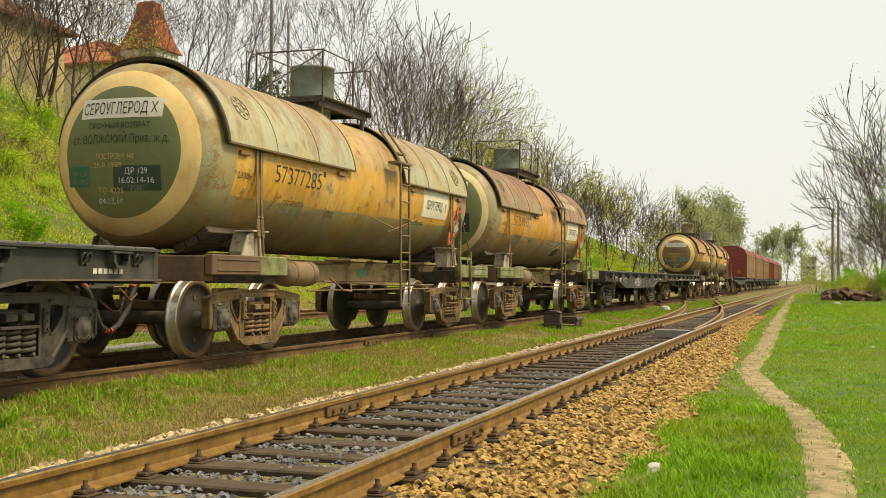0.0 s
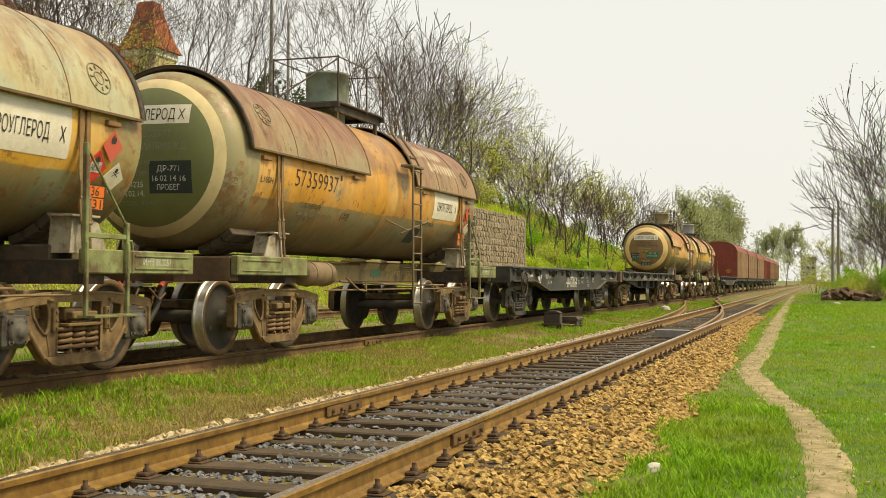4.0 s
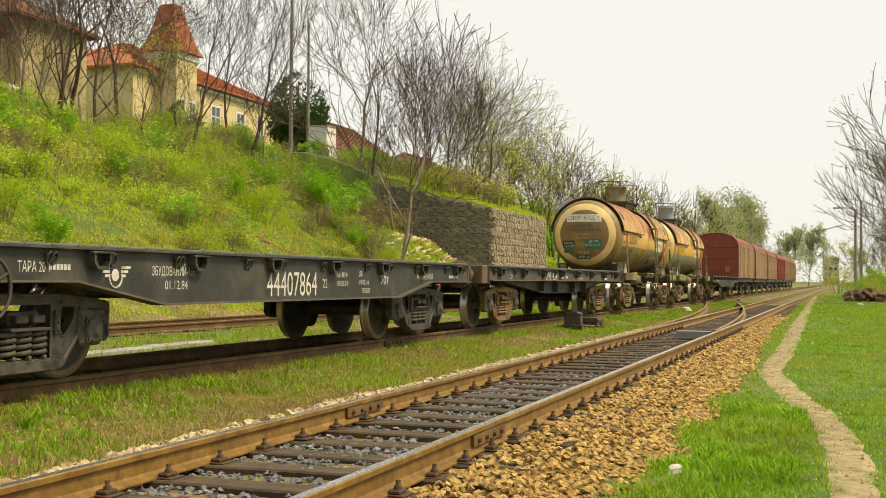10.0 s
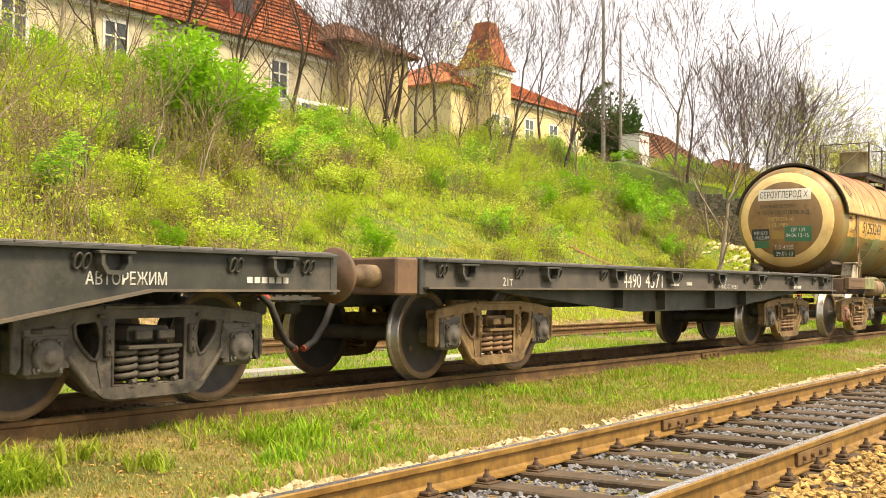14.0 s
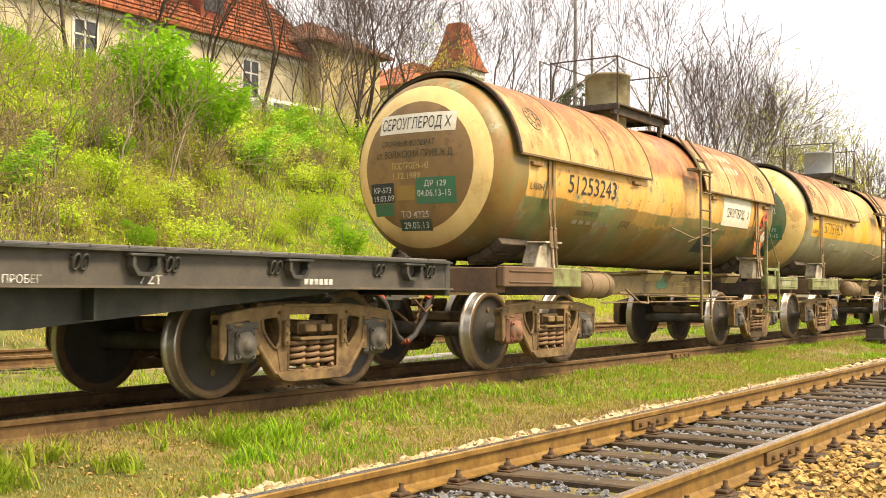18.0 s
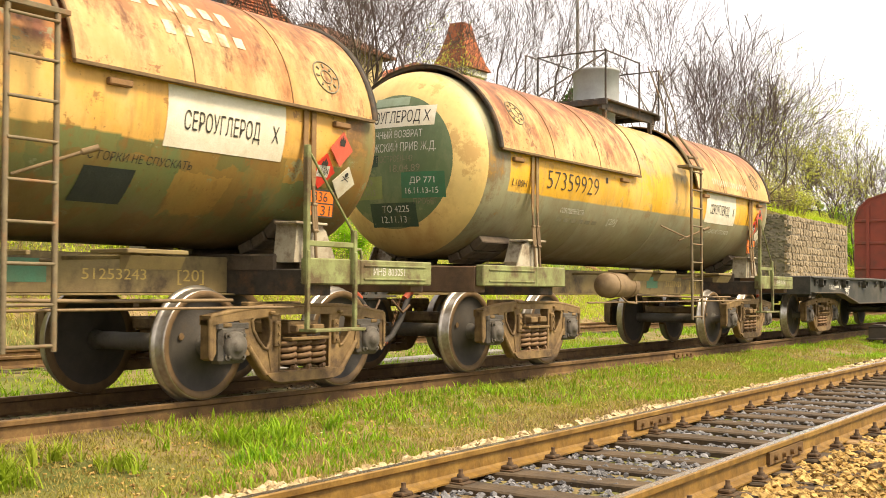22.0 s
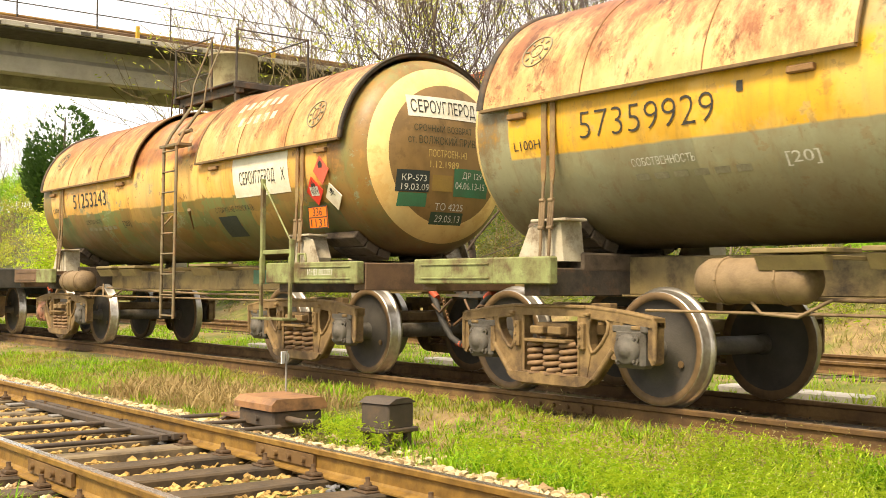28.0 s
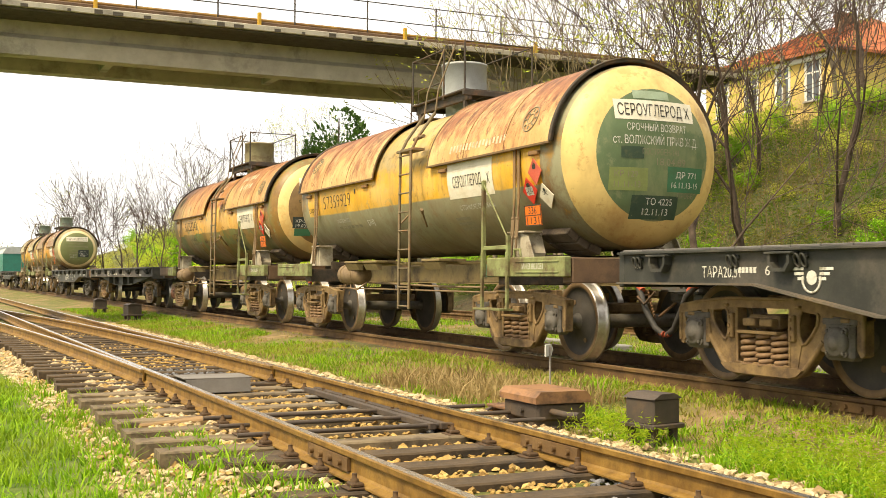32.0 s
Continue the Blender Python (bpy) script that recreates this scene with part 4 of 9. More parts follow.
    t.lathe([(TR, -L), (TR, -2.4), (TR + 0.004, -2.395), (TR + 0.004, -2.37), (TR, -2.365), (TR, 0.0), (TR + 0.004, 0.005), (TR + 0.004, 0.03), (TR, 0.035), (TR, 2.4), (TR, L)], pose(0, 0, TZ, -90, 0, 0), 64, 0, False)
    for e in (-1, 1):
        prof = [(TR * math.cos(a) ** 0.75, L + 0.49 * math.sin(a)) for a in (math.pi / 2 * i / 14 for i in range(14))] + [(0.001, L + 0.49)]
        ks = [spec["end_ks"](0.5 * (a[0] + b[0])) for a, b in zip(prof, prof[1:])]
        mm = pose(0, 0, TZ, -90 * e, 0, 0)
        t.lathe(prof, mm, 64, 0, False, ks)
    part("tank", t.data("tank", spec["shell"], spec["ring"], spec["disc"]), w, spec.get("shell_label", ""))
    # two-part shield over the crown
    for y0, y1, e in ((-4.78, -0.92, -1), (1.28, 4.82, 1)):
        c = Mesh()
        n = 36
        lo = math.radians(7)
        hi = math.pi - lo
        ang = [lo + (hi - lo) * i / n for i in range(n + 1)]
        seams = [y0 + (y1 - y0) * j / 3 for j in range(4)]
        for r, flip in ((TRC, 1), (TRC - 0.025, -1)):
            vs = [(r * math.cos(a), y, TZ + r * math.sin(a)) for y in seams for a in ang]
            c.add(vs, [(j * (n + 1) + i, (j + 1) * (n + 1) + i, (j + 1) * (n + 1) + i + 1, j * (n + 1) + i + 1)[::flip] for j in range(3) for i in range(n)], 0, True)
        for y in (y0, y1):
            out = (y == y0) == (e < 0)
            c.tube([(TRC * math.cos(a), y, TZ + TRC * math.sin(a)) for a in ang], 0.03 if out else 0.014, 6, 3 if out else 1)
            if out:
                vs = [(r * math.cos(a), y + (e * 0.05 if r > TRC else 0), TZ + r * math.sin(a)) for a in ang for r in (TRC - 0.02, TRC + 0.02)]
                c.add(vs, [(2 * i, 2 * i + 1, 2 * i + 3, 2 * i + 2) for i in range(n)], 3)
        for y in seams[1:3]:
            c.tube([((TRC + 0.004) * math.cos(a), y, TZ + (TRC + 0.004) * math.sin(a)) for a in ang], 0.005, 4, 2)
        for s in (-1, 1):
            xx = TRC * math.cos(lo)
            c.box(*sorted((s * (xx - 0.02), s * (xx + 0.022))), y0, y1, TZ + TRC * math.sin(lo) - 0.026, TZ + TRC * math.sin(lo) + 0.004, 0.004, 1)
            for yy in (y0 + 0.45, y1 - 0.45):
                c.box(*sorted((s * (TR - 0.01), s * (TR + 0.05))), yy - 0.11, yy + 0.11, TZ + 0.02, TZ + 0.075, 0.01, 2)
        part("shield", c.data("shield", spec["cover"], M_SHIELDEDGE, spec["seam"], M_IRON), w, spec["cover_label"])
    # tie-down straps over the saddles
    for y in (-3.92, 3.92):
        for dy in (-0.055, 0.055):
            for s in (-1, 1):
                b = Mesh()
                b.box(*sorted((s * 1.142, s * 1.154)), y + dy - 0.032, y + dy + 0.032, 1.98, TZ + 0.2, 0.003, 0)
                b.prism([(y + dy - 0.032, 1.98), (y + dy + 0.032, 1.98), (y + dy + 0.014, 1.86), (y + dy - 0.014, 1.86)][::-1], "x", *sorted((s * 1.142, s * 1.154)), 0)
                b.tube([(s * 1.148, y + dy, 1.9), (s * 1.19, y + dy, 1.23)], 0.016, 6, 1)
                for ey in (-0.026, 0.026):
                    b.tube([(s * 1.16, y + dy + ey, 1.72), (s * 1.176, y + dy + ey, 1.5)], 0.012, 6, 1)
                b.tube([(s * 1.16, y + dy - 0.03, 1.73), (s * 1.16, y + dy + 0.03, 1.73)], 0.02, 6, 1)
                b.tube([(s * 1.176, y + dy - 0.03, 1.49), (s * 1.176, y + dy + 0.03, 1.49)], 0.02, 6, 1)
                part("tie_strap", cached(("strap", y, dy, s), lambda: b.data("strap", spec["strap"], M_SADDLE)), w, "rusty tie-down strap with turnbuckle")
        e = 1 if y > 0 else -1
        part("saddle_bearer", cached(("saddle", y), lambda: Mesh().box(-0.9, 0.9, y - 0.18, y + 0.18, 1.1, 1.28, 0.02).data("saddle_bearer", M_TIMBER)), w)
        for s in (-1, 1):
            d = Mesh()
            d.prism([(y - e * 0.16, 1.2), (y + e * 0.2, 1.2), (y + e * 0.24, 1.3), (y + e * 0.12, 1.56), (y - e * 0.12, 1.56)][::e], "x", *sorted((s * 0.86, s * 1.11)))
            d.prism([(y + e * 0.02, 1.2), (y + e * 0.42, 1.2), (y + e * 0.26, 1.5), (y + e * 0.06, 1.56)][::e], "x", *sorted((s * 1.11, s * 1.13)))
            d.box(*sorted((s * 0.9, s * 1.17)), y - 0.2, y + 0.24, 1.545, 1.57, 0.006)
            part("saddle_bracket", cached(("bracket", y, s), lambda: d.data("saddle_bracket", M_SADDLEPALE)), w, "pale worn steel saddle bracket")
            for i in range(3):
                a = math.radians(-71 + 9 * i)
                mm = Matrix.Translation((s * (TR + 0.05) * math.cos(a), y + e * 0.3, TZ + (TR + 0.05) * math.sin(a))) @ Matrix.Rotation(-s * (a + math.pi / 2), 4, "Y")
                t2 = Mesh().box(-0.085, 0.085, -0.34, 0.34, -0.05, 0.05, 0.01, 0, mm)
                part("saddle_block", cached(("block", y, s, i), lambda: t2.data("saddle_block", M_TIMBER)), w, "dark timber saddle block")
    # manhole drum, platform and railing on the crown
    p = Mesh()
    p.lathe([(0.36, 3.86), (0.36, 4.36), (0.37, 4.365), (0.37, 4.40), (0.0001, 4.41)], pose(0, 0.05, 0), 24)
    p.lathe([(0.3, 3.5), (0.3, 3.87)], pose(0, 0.05, 0), 20)
    part("manhole_drum", p.data("manhole_drum", spec["dome"]), w, spec["dome_label"])
    p = Mesh()
    for i in range(6):
        part("plank", cached("plank", lambda: Mesh().box(0, 0.18, -0.75, 1.2, 3.795, 3.82, 0.004).data("plank", M_IRON)), w, "", pose(-0.62 + 0.2 * i, 0, 0))
    p.box(-0.62, 0.58, -0.78, -0.73, 3.72, 3.8, 0.005)
    p.box(-0.62, 0.58, 1.17, 1.22, 3.72, 3.8, 0.005)
    for x in (-0.5, 0.46):
        p.box(x - 0.03, x + 0.03, -0.75, 1.2, 3.66, 3.79, 0.005)
        for y in (-0.6, 1.05):
            p.box(x - 0.03, x + 0.03, y - 0.03, y + 0.03, 3.48, 3.7, 0.005)
    part("platform_frame", cached("platform", lambda: p.data("platform", M_IRON)), w)
    r = Mesh()
    posts = [(0.55, -0.75), (0.55, 1.2), (-0.6, -0.75), (-0.6, 1.2), (0.55, 0.45)]
    for x, y in posts:
        r.tube([(x, y, 3.75), (x, y, 4.55)], 0.016, 6)
    for a, b2 in ((0, 2), (2, 3), (0, 4), (3, 1)):
        r.tube([(*posts[a], 4.53), (*posts[b2], 4.53)], 0.012, 6)
    r.tube([(0.55, -0.75, 4.5), (0.05, -2.0, 3.66)], 0.012, 6)
    r2 = Mesh().tube([(-0.1, -2.0, 3.66), (-0.1, -2.0, 4.3), (-0.6, -0.75, 4.5)], 0.012, 6)
    part("stay_rod", cached("stay", lambda: r2.data("stay_rod", M_IRON)), w)
    part("railing", cached("railing", lambda: r.data("railing", M_IRON)), w)
    for s, y0 in ((1, 0.62), ):
        l = Mesh()
        for dy in (0.0, 0.4):
            pts = [(0.55, y0 + dy, 4.5), (0.7, y0 + dy, 3.75), (1.0, y0 + dy, 3.3), (1.24, y0 + dy, 2.9), (1.32, y0 + dy, 2.4), (1.34, y0 + dy, 0.55)]
            l.tube([(0.95, y0 + dy, 3.45), (1.24, y0 + dy, 3.05), (1.34, y0 + dy, 2.85), (1.36, y0 + dy, 0.52)], 0.022, 6)
        for i in range(9):
            l.tube([(1.36, y0, 0.56 + 0.28 * i), (1.36, y0 + 0.4, 0.56 + 0.28 * i)], 0.014, 6)
        l.tube([(1.2, y0 + 0.2, 3.05), (1.2, y0 + 0.55, 3.07)], 0.03, 6)
        l.box(1.16, 1.36, y0 - 0.12, y0 + 0.5, 2.86, 2.9, 0.005)
        for dy in (0.0, 0.4):
            l.tube([(0.95, y0 + dy, 3.45), (0.9, y0 + dy, 3.8), (0.62, y0 + dy, 4.5)], 0.013, 6)
            l.tube([(1.36, y0 + dy, 1.15), (1.2, y0 + dy, 1.15)], 0.014, 6)
        part("ladder", cached("ladder", lambda: l.data("ladder", M_LADDER)), w, "dirty steel side ladder")
    # bottom valve handles, walk boards, air reservoir
    v = Mesh()
    v.tube([(1.02, 0.9, 1.75), (1.3, 1.35, 1.95)], 0.014, 6)
    v2 = Mesh().tube([(1.02, 0.2, 1.95), (1.3, 0.5, 1.78)], 0.014, 6)
    part("valve_lever", cached("levers2", lambda: v2.data("lever", M_SADDLE)), w)
    v.tube([(1.27, 1.3, 1.93), (1.33, 1.4, 1.97)], 0.025, 6)
    part("valve_lever", cached("levers", lambda: v.data("levers", M_SADDLE)), w)
    g = Mesh()
    g.box(1.0, 1.42, 0, 0.6, 1.215, 1.25, 0.006)
    g.prism([(1.3, 1.2), (1.42, 1.2), (1.36, 1.1), (1.3, 1.1)], "y", 0.03, 0.57)
    for y in (-1.6, -0.75, 1.6):
        part("walk_board", cached("walk", lambda: g.data("walk", M_OLIVE)), w, "", pose(0, y, 0))
    a, ry = Mesh(), spec.get("res_y", -2.95)
    a.lathe([(0.02, -0.44), (0.13, -0.42), (0.165, -0.36), (0.165, 0.36), (0.13, 0.42), (0.02, 0.44)], pose(1.2, ry, 1.03, 90, 0, 0) @ Matrix.Diagonal((1, 1, 1.1, 1)), 20)
    for y in (ry - 0.25, ry + 0.25):
        a.tube([(1.2 + 0.168 * math.cos(q), y, 1.03 + 0.168 * math.sin(q)) for q in (math.tau * i / 16 for i in range(17))], 0.012, 5)
    a.tube([(1.12, -1.9, 0.93), (1.12, -1.2, 0.9), (1.1, 1.5, 0.86), (1.1, 3.0, 0.86)], 0.016, 6)
    a.tube([(1.25, -2.7, 0.8), (1.25, 3.6, 0.8)], 0.012, 6)
    a.tube([(1.2, -1.85, 0.98), (1.3, -1.6, 0.8), (1.3, -1.3, 0.78), (1.2, -1.1, 0.9)], 0.014, 6)
    part("air_reservoir", cached(("reservoir", ry), lambda: a.data("reservoir", M_SADDLE)), w)
    # brakeman's step frame at the rear corner
    h = Mesh()
    for y, z1 in ((3.5, 2.22), (4.16, 1.5)):
        h.box(1.4, 1.45, y - 0.025, y + 0.025, 1.0, z1, 0.006)
        h.box(1.42, 1.46, y - 0.02, y + 0.02, 0.6, 1.3, 0.006)
    for z in (1.36, ):
        h.box(1.4, 1.44, 3.5, 4.16, z - 0.025, z + 0.025, 0.006)
    h.box(1.36, 1.56, 3.48, 4.18, 0.585, 0.612, 0.005)
    h.tube([(1.43, 3.52, 2.16), (1.43, 4.14, 1.48)], 0.012, 6)
    h.tube([(1.36, 4.2, 1.24), (1.36, 4.2, 1.33), (1.36, 4.34, 1.33), (1.36, 4.36, 1.24)], 0.016, 6)
    part("step_frame", cached("stepframe", lambda: h.data("step_frame", M_GREENPAINT)), w, "pale green brakeman's step frame", pose(0, 0.07, 0))
    # worn slogan on the rear shield, as bars
    for k, (z0, n, wd, hh) in enumerate(spec.get("slogan", ())):
        for i in range(n):
            y0 = 2.0 + 0.25 * k + wd * i
            field("slogan_bar", w, M_SLOGAN, y0, y0 + wd * 0.55, z0 + 0.02 * (i % 3 == 1), z0 + hh, TRC + 0.004, 3)
    if spec.get("dark_field"):
        field("paint_patch", w, P_DARK, 1.55, 2.05, 1.62, 1.88, TR + 0.004, 3, "dark repainted field")
    # signs and lettering of the side
    sy = spec.get("sign_y", 2.42)
    field("sign_field", w, M_SIGNWHITE, sy - 0.06, sy + 1.32, 2.09, 2.58, TR + 0.003, 6, "white sign field")
    lettered("lettering", "СЕРОУГЛЕРОД", w, M_INKBLACK, 0.22, on_shell(sy + 0.12, 2.24, TR + 0.007), 0.88)
    lettered("lettering", "X", w, M_INKBLACK, 0.22, on_shell(sy + 1.15, 2.24, TR + 0.007), 0.09)
    lettered("lettering", spec["number"], w, spec["ink"], 0.34, on_shell(spec.get("number_y", -3.42), 2.23, TR + 0.007), 1.42, "stencilled wagon number", spec.get("thin", 0.0))
    if spec["number"][1] == "7":
        field("lettering", w, spec["ink"], -1.93, -1.87, 2.42, 2.5, TR + 0.007, 2)
    lettered("lettering", "L100H", w, spec["ink"], 0.12, on_shell(-4.4, 2.2, TR + 0.007), 0.34)
    lettered("lettering", spec["number"], w, M_INKYELLOW, 0.13, lambda u, v: Vector((0.305, 2.08 + u, 1.03 + v)), 0.68)
    pale = M_INKWHITE if spec["number"].endswith("29") else M_INKBLACK
    lettered("lettering", "СОБСТВЕННОСТЬ", w, pale, 0.095, on_shell(-3.05, 1.96, TR + 0.006), 0.65)
    for k in range(6):
        field("lettering", w, M_INKFADED, -3.05 + 0.2 * k, -2.91 + 0.2 * k, 1.85, 1.9, TR + 0.005, 1)
    lettered("lettering", "[20]", w, pale, 0.13, on_shell(-1.6, 1.88, TR + 0.006), 0.28)
    lettered("lettering", "С ГОРКИ НЕ СПУСКАТЬ", w, pale, 0.1, on_shell(1.55 if sy > 2 else 2.05, 1.93, TR + 0.006), 1.05)
    for k in range(0 if spec.get("dark_field") else 3):
        field("lettering", w, M_INKFADED, 1.75, 2.3 - 0.05 * k, 1.66 + 0.07 * k, 1.7 + 0.07 * k, TR + 0.005, 1)
    lettered("lettering", "[20]", w, M_INKYELLOW, 0.15, lambda u, v: Vector((0.305, 3.12 + u, 1.02 + v)), 0.32)
    lettered("lettering", "ИНВ 803051", w, M_INKWHITE, 0.1, lambda u, v: Vector((1.412, 4.55 + u, 1.09 + v)), 0.5)
    part("paint_patch", cached("sillpatch", lambda: Mesh().box(0.3, 0.304, 1.3, 1.74, 1.0, 1.19, 0.001).data("sill_patch", P_TEAL)), w, "green paint patch")
    # faded round emblem and slogan bars on the shield
    rc = TRC + 0.004
    for y0, z0 in ((-4.2, 3.1), (4.2, 2.95)):
        a0 = math.asin((z0 - TZ) / rc)
        em = Mesh()
        em.tube([(rc * math.cos(a0 + 0.17 * math.sin(q) / rc), y0 + 0.17 * math.cos(q), TZ + rc * math.sin(a0 + 0.17 * math.sin(q) / rc)) for q in (math.tau * i / 20 for i in range(21))], 0.008, 4)
        for k in range(8):
            q0 = math.tau * k / 8
            em.tube([(rc * math.cos(a0 + d * math.sin(q0) / rc), y0 + d * math.cos(q0), TZ + rc * math.sin(a0 + d * math.sin(q0) / rc)) for d in (0.1, 0.14)], 0.012, 4)
        em.tube([(rc * math.cos(a0 + 0.07 * math.sin(q) / rc), y0 + 0.07 * math.cos(q), TZ + rc * math.sin(a0 + 0.07 * math.sin(q) / rc)) for q in (math.tau * i / 14 for i in range(15))], 0.006, 4)
        part("emblem", em.data("emblem", M_INKFADED), w, "faded round stencilled emblem")
    if spec.get("placards", True):
        d, mm = diamond("placard", w, M_PLACPINK, 4.38, 2.28, 0.165, TR + 0.03, "faded red flammable-liquid diamond placard")
        d2, mm2 = diamond("placard", w, M_PLACRED, 4.17, 2.06, 0.175, TR + 0.03, "red diamond placard with a white label")
        d3, mm3 = diamond("placard", w, M_SIGNWHITE, 4.52, 1.98, 0.165, TR + 0.03, "white diamond toxic placard")
        for q, mat2, ob in ((mm, M_INKBLACK, d), (mm2, M_INKBLACK, d2)):
            fl = Mesh()
            pts = [(-0.035, -0.02), (0.035, -0.02), (0.045, 0.03), (0.02, 0.06), (0.018, 0.03), (0.0, 0.085), (-0.02, 0.035), (-0.03, 0.06), (-0.045, 0.02)]
            up = 0.05
            fl.add([q @ Vector((0.0065, u, v + up)) for u, v in pts], [list(range(len(pts)))])
            part("flame_symbol", fl.data("flame", mat2), ob)
        lb = Mesh()
        lb.add([mm2 @ Vector((0.0065, u, v)) for u, v in ((-0.085, -0.055), (0.085, -0.055), (0.085, 0.055), (-0.085, 0.055))], [(0, 1, 2, 3)])
        part("label", lb.data("label", M_INKWHITE), d2)
        lettered("lettering", "AK304", d2, M_INKBLACK, 0.1, lambda u, v: mm2 @ Vector((0.009, -0.075 + u, -0.037 + v)), 0.15)
        sk = Mesh()
        sk.lathe([(0.0001, 0.0066), (0.026, 0.0068)][::-1], mm3 @ pose(0, 0, 0.08, 0, 90, 0), 10, closed=False)
        for s in (-1, 1):
            sk.add([mm3 @ Vector((0.0066, -0.05, 0.035 + 0.025 * s)), mm3 @ Vector((0.0066, -0.05, 0.045 + 0.025 * s)), mm3 @ Vector((0.0066, 0.05, 0.045 - 0.025 * s)), mm3 @ Vector((0.0066, 0.05, 0.035 - 0.025 * s))], [(3, 2, 1, 0)])
        part("skull_symbol", sk.data("symbol", M_INKBLACK), d3)
        pa = math.radians(-6)
        pm = Matrix.Translation((1.05, 4.18, 1.76)) @ Matrix.Rotation(-pa, 4, "Y")
        pl = Mesh()
        pl.box(-0.004, 0.004, -0.2, 0.2, -0.13, 0.13, 0.001, 0, pm)
        o = part("hazard_plate", pl.data("hazard_plate", M_PLACORANGE), w, "orange hazard plate with black numbers")
        for y0, y1, z0, z1 in ((-0.2, 0.2, 0.116, 0.13), (-0.2, 0.2, -0.13, -0.116), (-0.2, -0.188, -0.115, 0.115), (0.188, 0.2, -0.115, 0.115), (-0.187, 0.187, -0.006, 0.006)):
            part("border", Mesh().box(0.0045, 0.0065, y0, y1, z0, z1, 0.0005, 0, pm).data("border", M_INKBLACK), o)
        lettered("lettering", "336", o, M_INKBLACK, 0.13, lambda u, v: pm @ Vector((0.007, -0.1 + u, 0.018 + v)), 0.2)
        lettered("lettering", "1131", o, M_INKBLACK, 0.13, lambda u, v: pm @ Vector((0.007, -0.15 + u, -0.108 + v)), 0.3)
    # writing on both dished ends
    for e in (-1, 1):
        def end_place(u0, z0):
            def f(u, v):
                s = u0 + u
                zz = z0 + v
                rr = min(0.999, math.hypot(s, zz - TZ) / TR)
                c = rr ** (1 / 0.75)
                return Vector((-e * s, e * (4.82 + 0.49 * math.sqrt(max(0.0, 1 - c * c)) + 0.008), zz))
            return f
        pl = end_place(-0.56, 2.86)
        q = Mesh()
        n = 12
        vs = []
        for i in range(n + 1):
            for j in range(3):
                p3 = pl(1.12 * i / n, 0.24 * j / 2)
                vs.append((p3.x, p3.y - e * 0.004, p3.z))
        q.add(vs, [(i * 3 + j, (i + 1) * 3 + j, (i + 1) * 3 + j + 1, i * 3 + j + 1) for i in range(n) for j in range(2)], 0, True)
        part("sign_field", q.data("sign", M_SIGNWHITE), w, "white sign field")
        lettered("lettering", "СЕРОУГЛЕРОД X", w, M_INKBLACK, 0.2, end_place(-0.52, 2.91), 1.02)
        for s, u0, z0, wd, ink, sz in spec["end_text"]:
            lettered("lettering", s, w, ink, sz, end_place(u0, z0), wd)
        for u0, z0, wd, hh, mt in spec["end_patch"]:
            pl = end_place(u0, z0)
            q = Mesh()
            vs = []
            for i in range(7):
                for j in range(3):
                    p3 = pl(wd * i / 6, hh * j / 2)
                    vs.append((p3.x, p3.y - e * 0.0045, p3.z))
            q.add(vs, [(i * 3 + j, (i + 1) * 3 + j, (i + 1) * 3 + j + 1, i * 3 + j + 1) for i in range(6) for j in range(2)], 0, True)
            part("paint_patch", q.data("patch", mt), w)
    return w


def plain(name, c, rust, amt=0.5, sd=0):
    n = Nodes(name)
    off = n.put("ShaderNodeVectorMath", **{"0": n.co, "1": (sd, sd, sd)}).outputs[0]
    col = n.mix(n.ramp(n.noise(2.0, 6, co=off), 0.4, 0.68), c, tuple(0.8 * v for v in c))
    col = n.mix(n.math("MULTIPLY", n.ramp(n.noise(1.6, 8, 0.7, co=off, stretch=(1, 1, 0.5)), 0.5, 0.7), amt), col, rust)
    col = n.mix(n.math("MULTIPLY", n.ramp(n.noise(5.0, 7, 0.72, co=off, stretch=(1, 1, 0.45)), 0.5, 0.64), amt * 0.65), col, tuple(0.5 * a + 0.5 * b for a, b in zip(c, rust)))
    col = n.mix(n.math("MULTIPLY", n.ramp(n.noise(9, 6, 0.7, co=off), 0.6, 0.7), amt * 0.5), col, tuple(0.35 * a for a in rust))
    col = n.mix(n.math("MULTIPLY", n.ramp(n.noise(1.5, 8, 0.7, co=off), 0.56, 0.6), amt), col, tuple(0.3 * a + 0.7 * b for a, b in zip(c, rust)))
    # The same underside shade, painted by height on the dished ends.
    belly_shade = n.math("MULTIPLY", n.ramp(n.axis(2), 1.9, 1.3), 0.8)
    col = n.mix(belly_shade, col, (0.09, 0.05, 0.025))
    return n.done(col, 0.5, bump=n.noise(30, 4), strength=0.06, spec=0.5)


BURNT = (0.2, 0.085, 0.028)
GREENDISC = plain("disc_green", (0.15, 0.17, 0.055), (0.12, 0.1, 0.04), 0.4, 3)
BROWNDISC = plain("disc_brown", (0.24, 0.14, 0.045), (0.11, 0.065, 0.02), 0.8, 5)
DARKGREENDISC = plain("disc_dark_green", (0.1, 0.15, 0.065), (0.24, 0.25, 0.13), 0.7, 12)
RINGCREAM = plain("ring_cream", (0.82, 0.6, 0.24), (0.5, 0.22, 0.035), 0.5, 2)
P_GREEN = surf("patch_green", (0.04, 0.17, 0.08), (0.05, 0.13, 0.06), 6, 0.6)
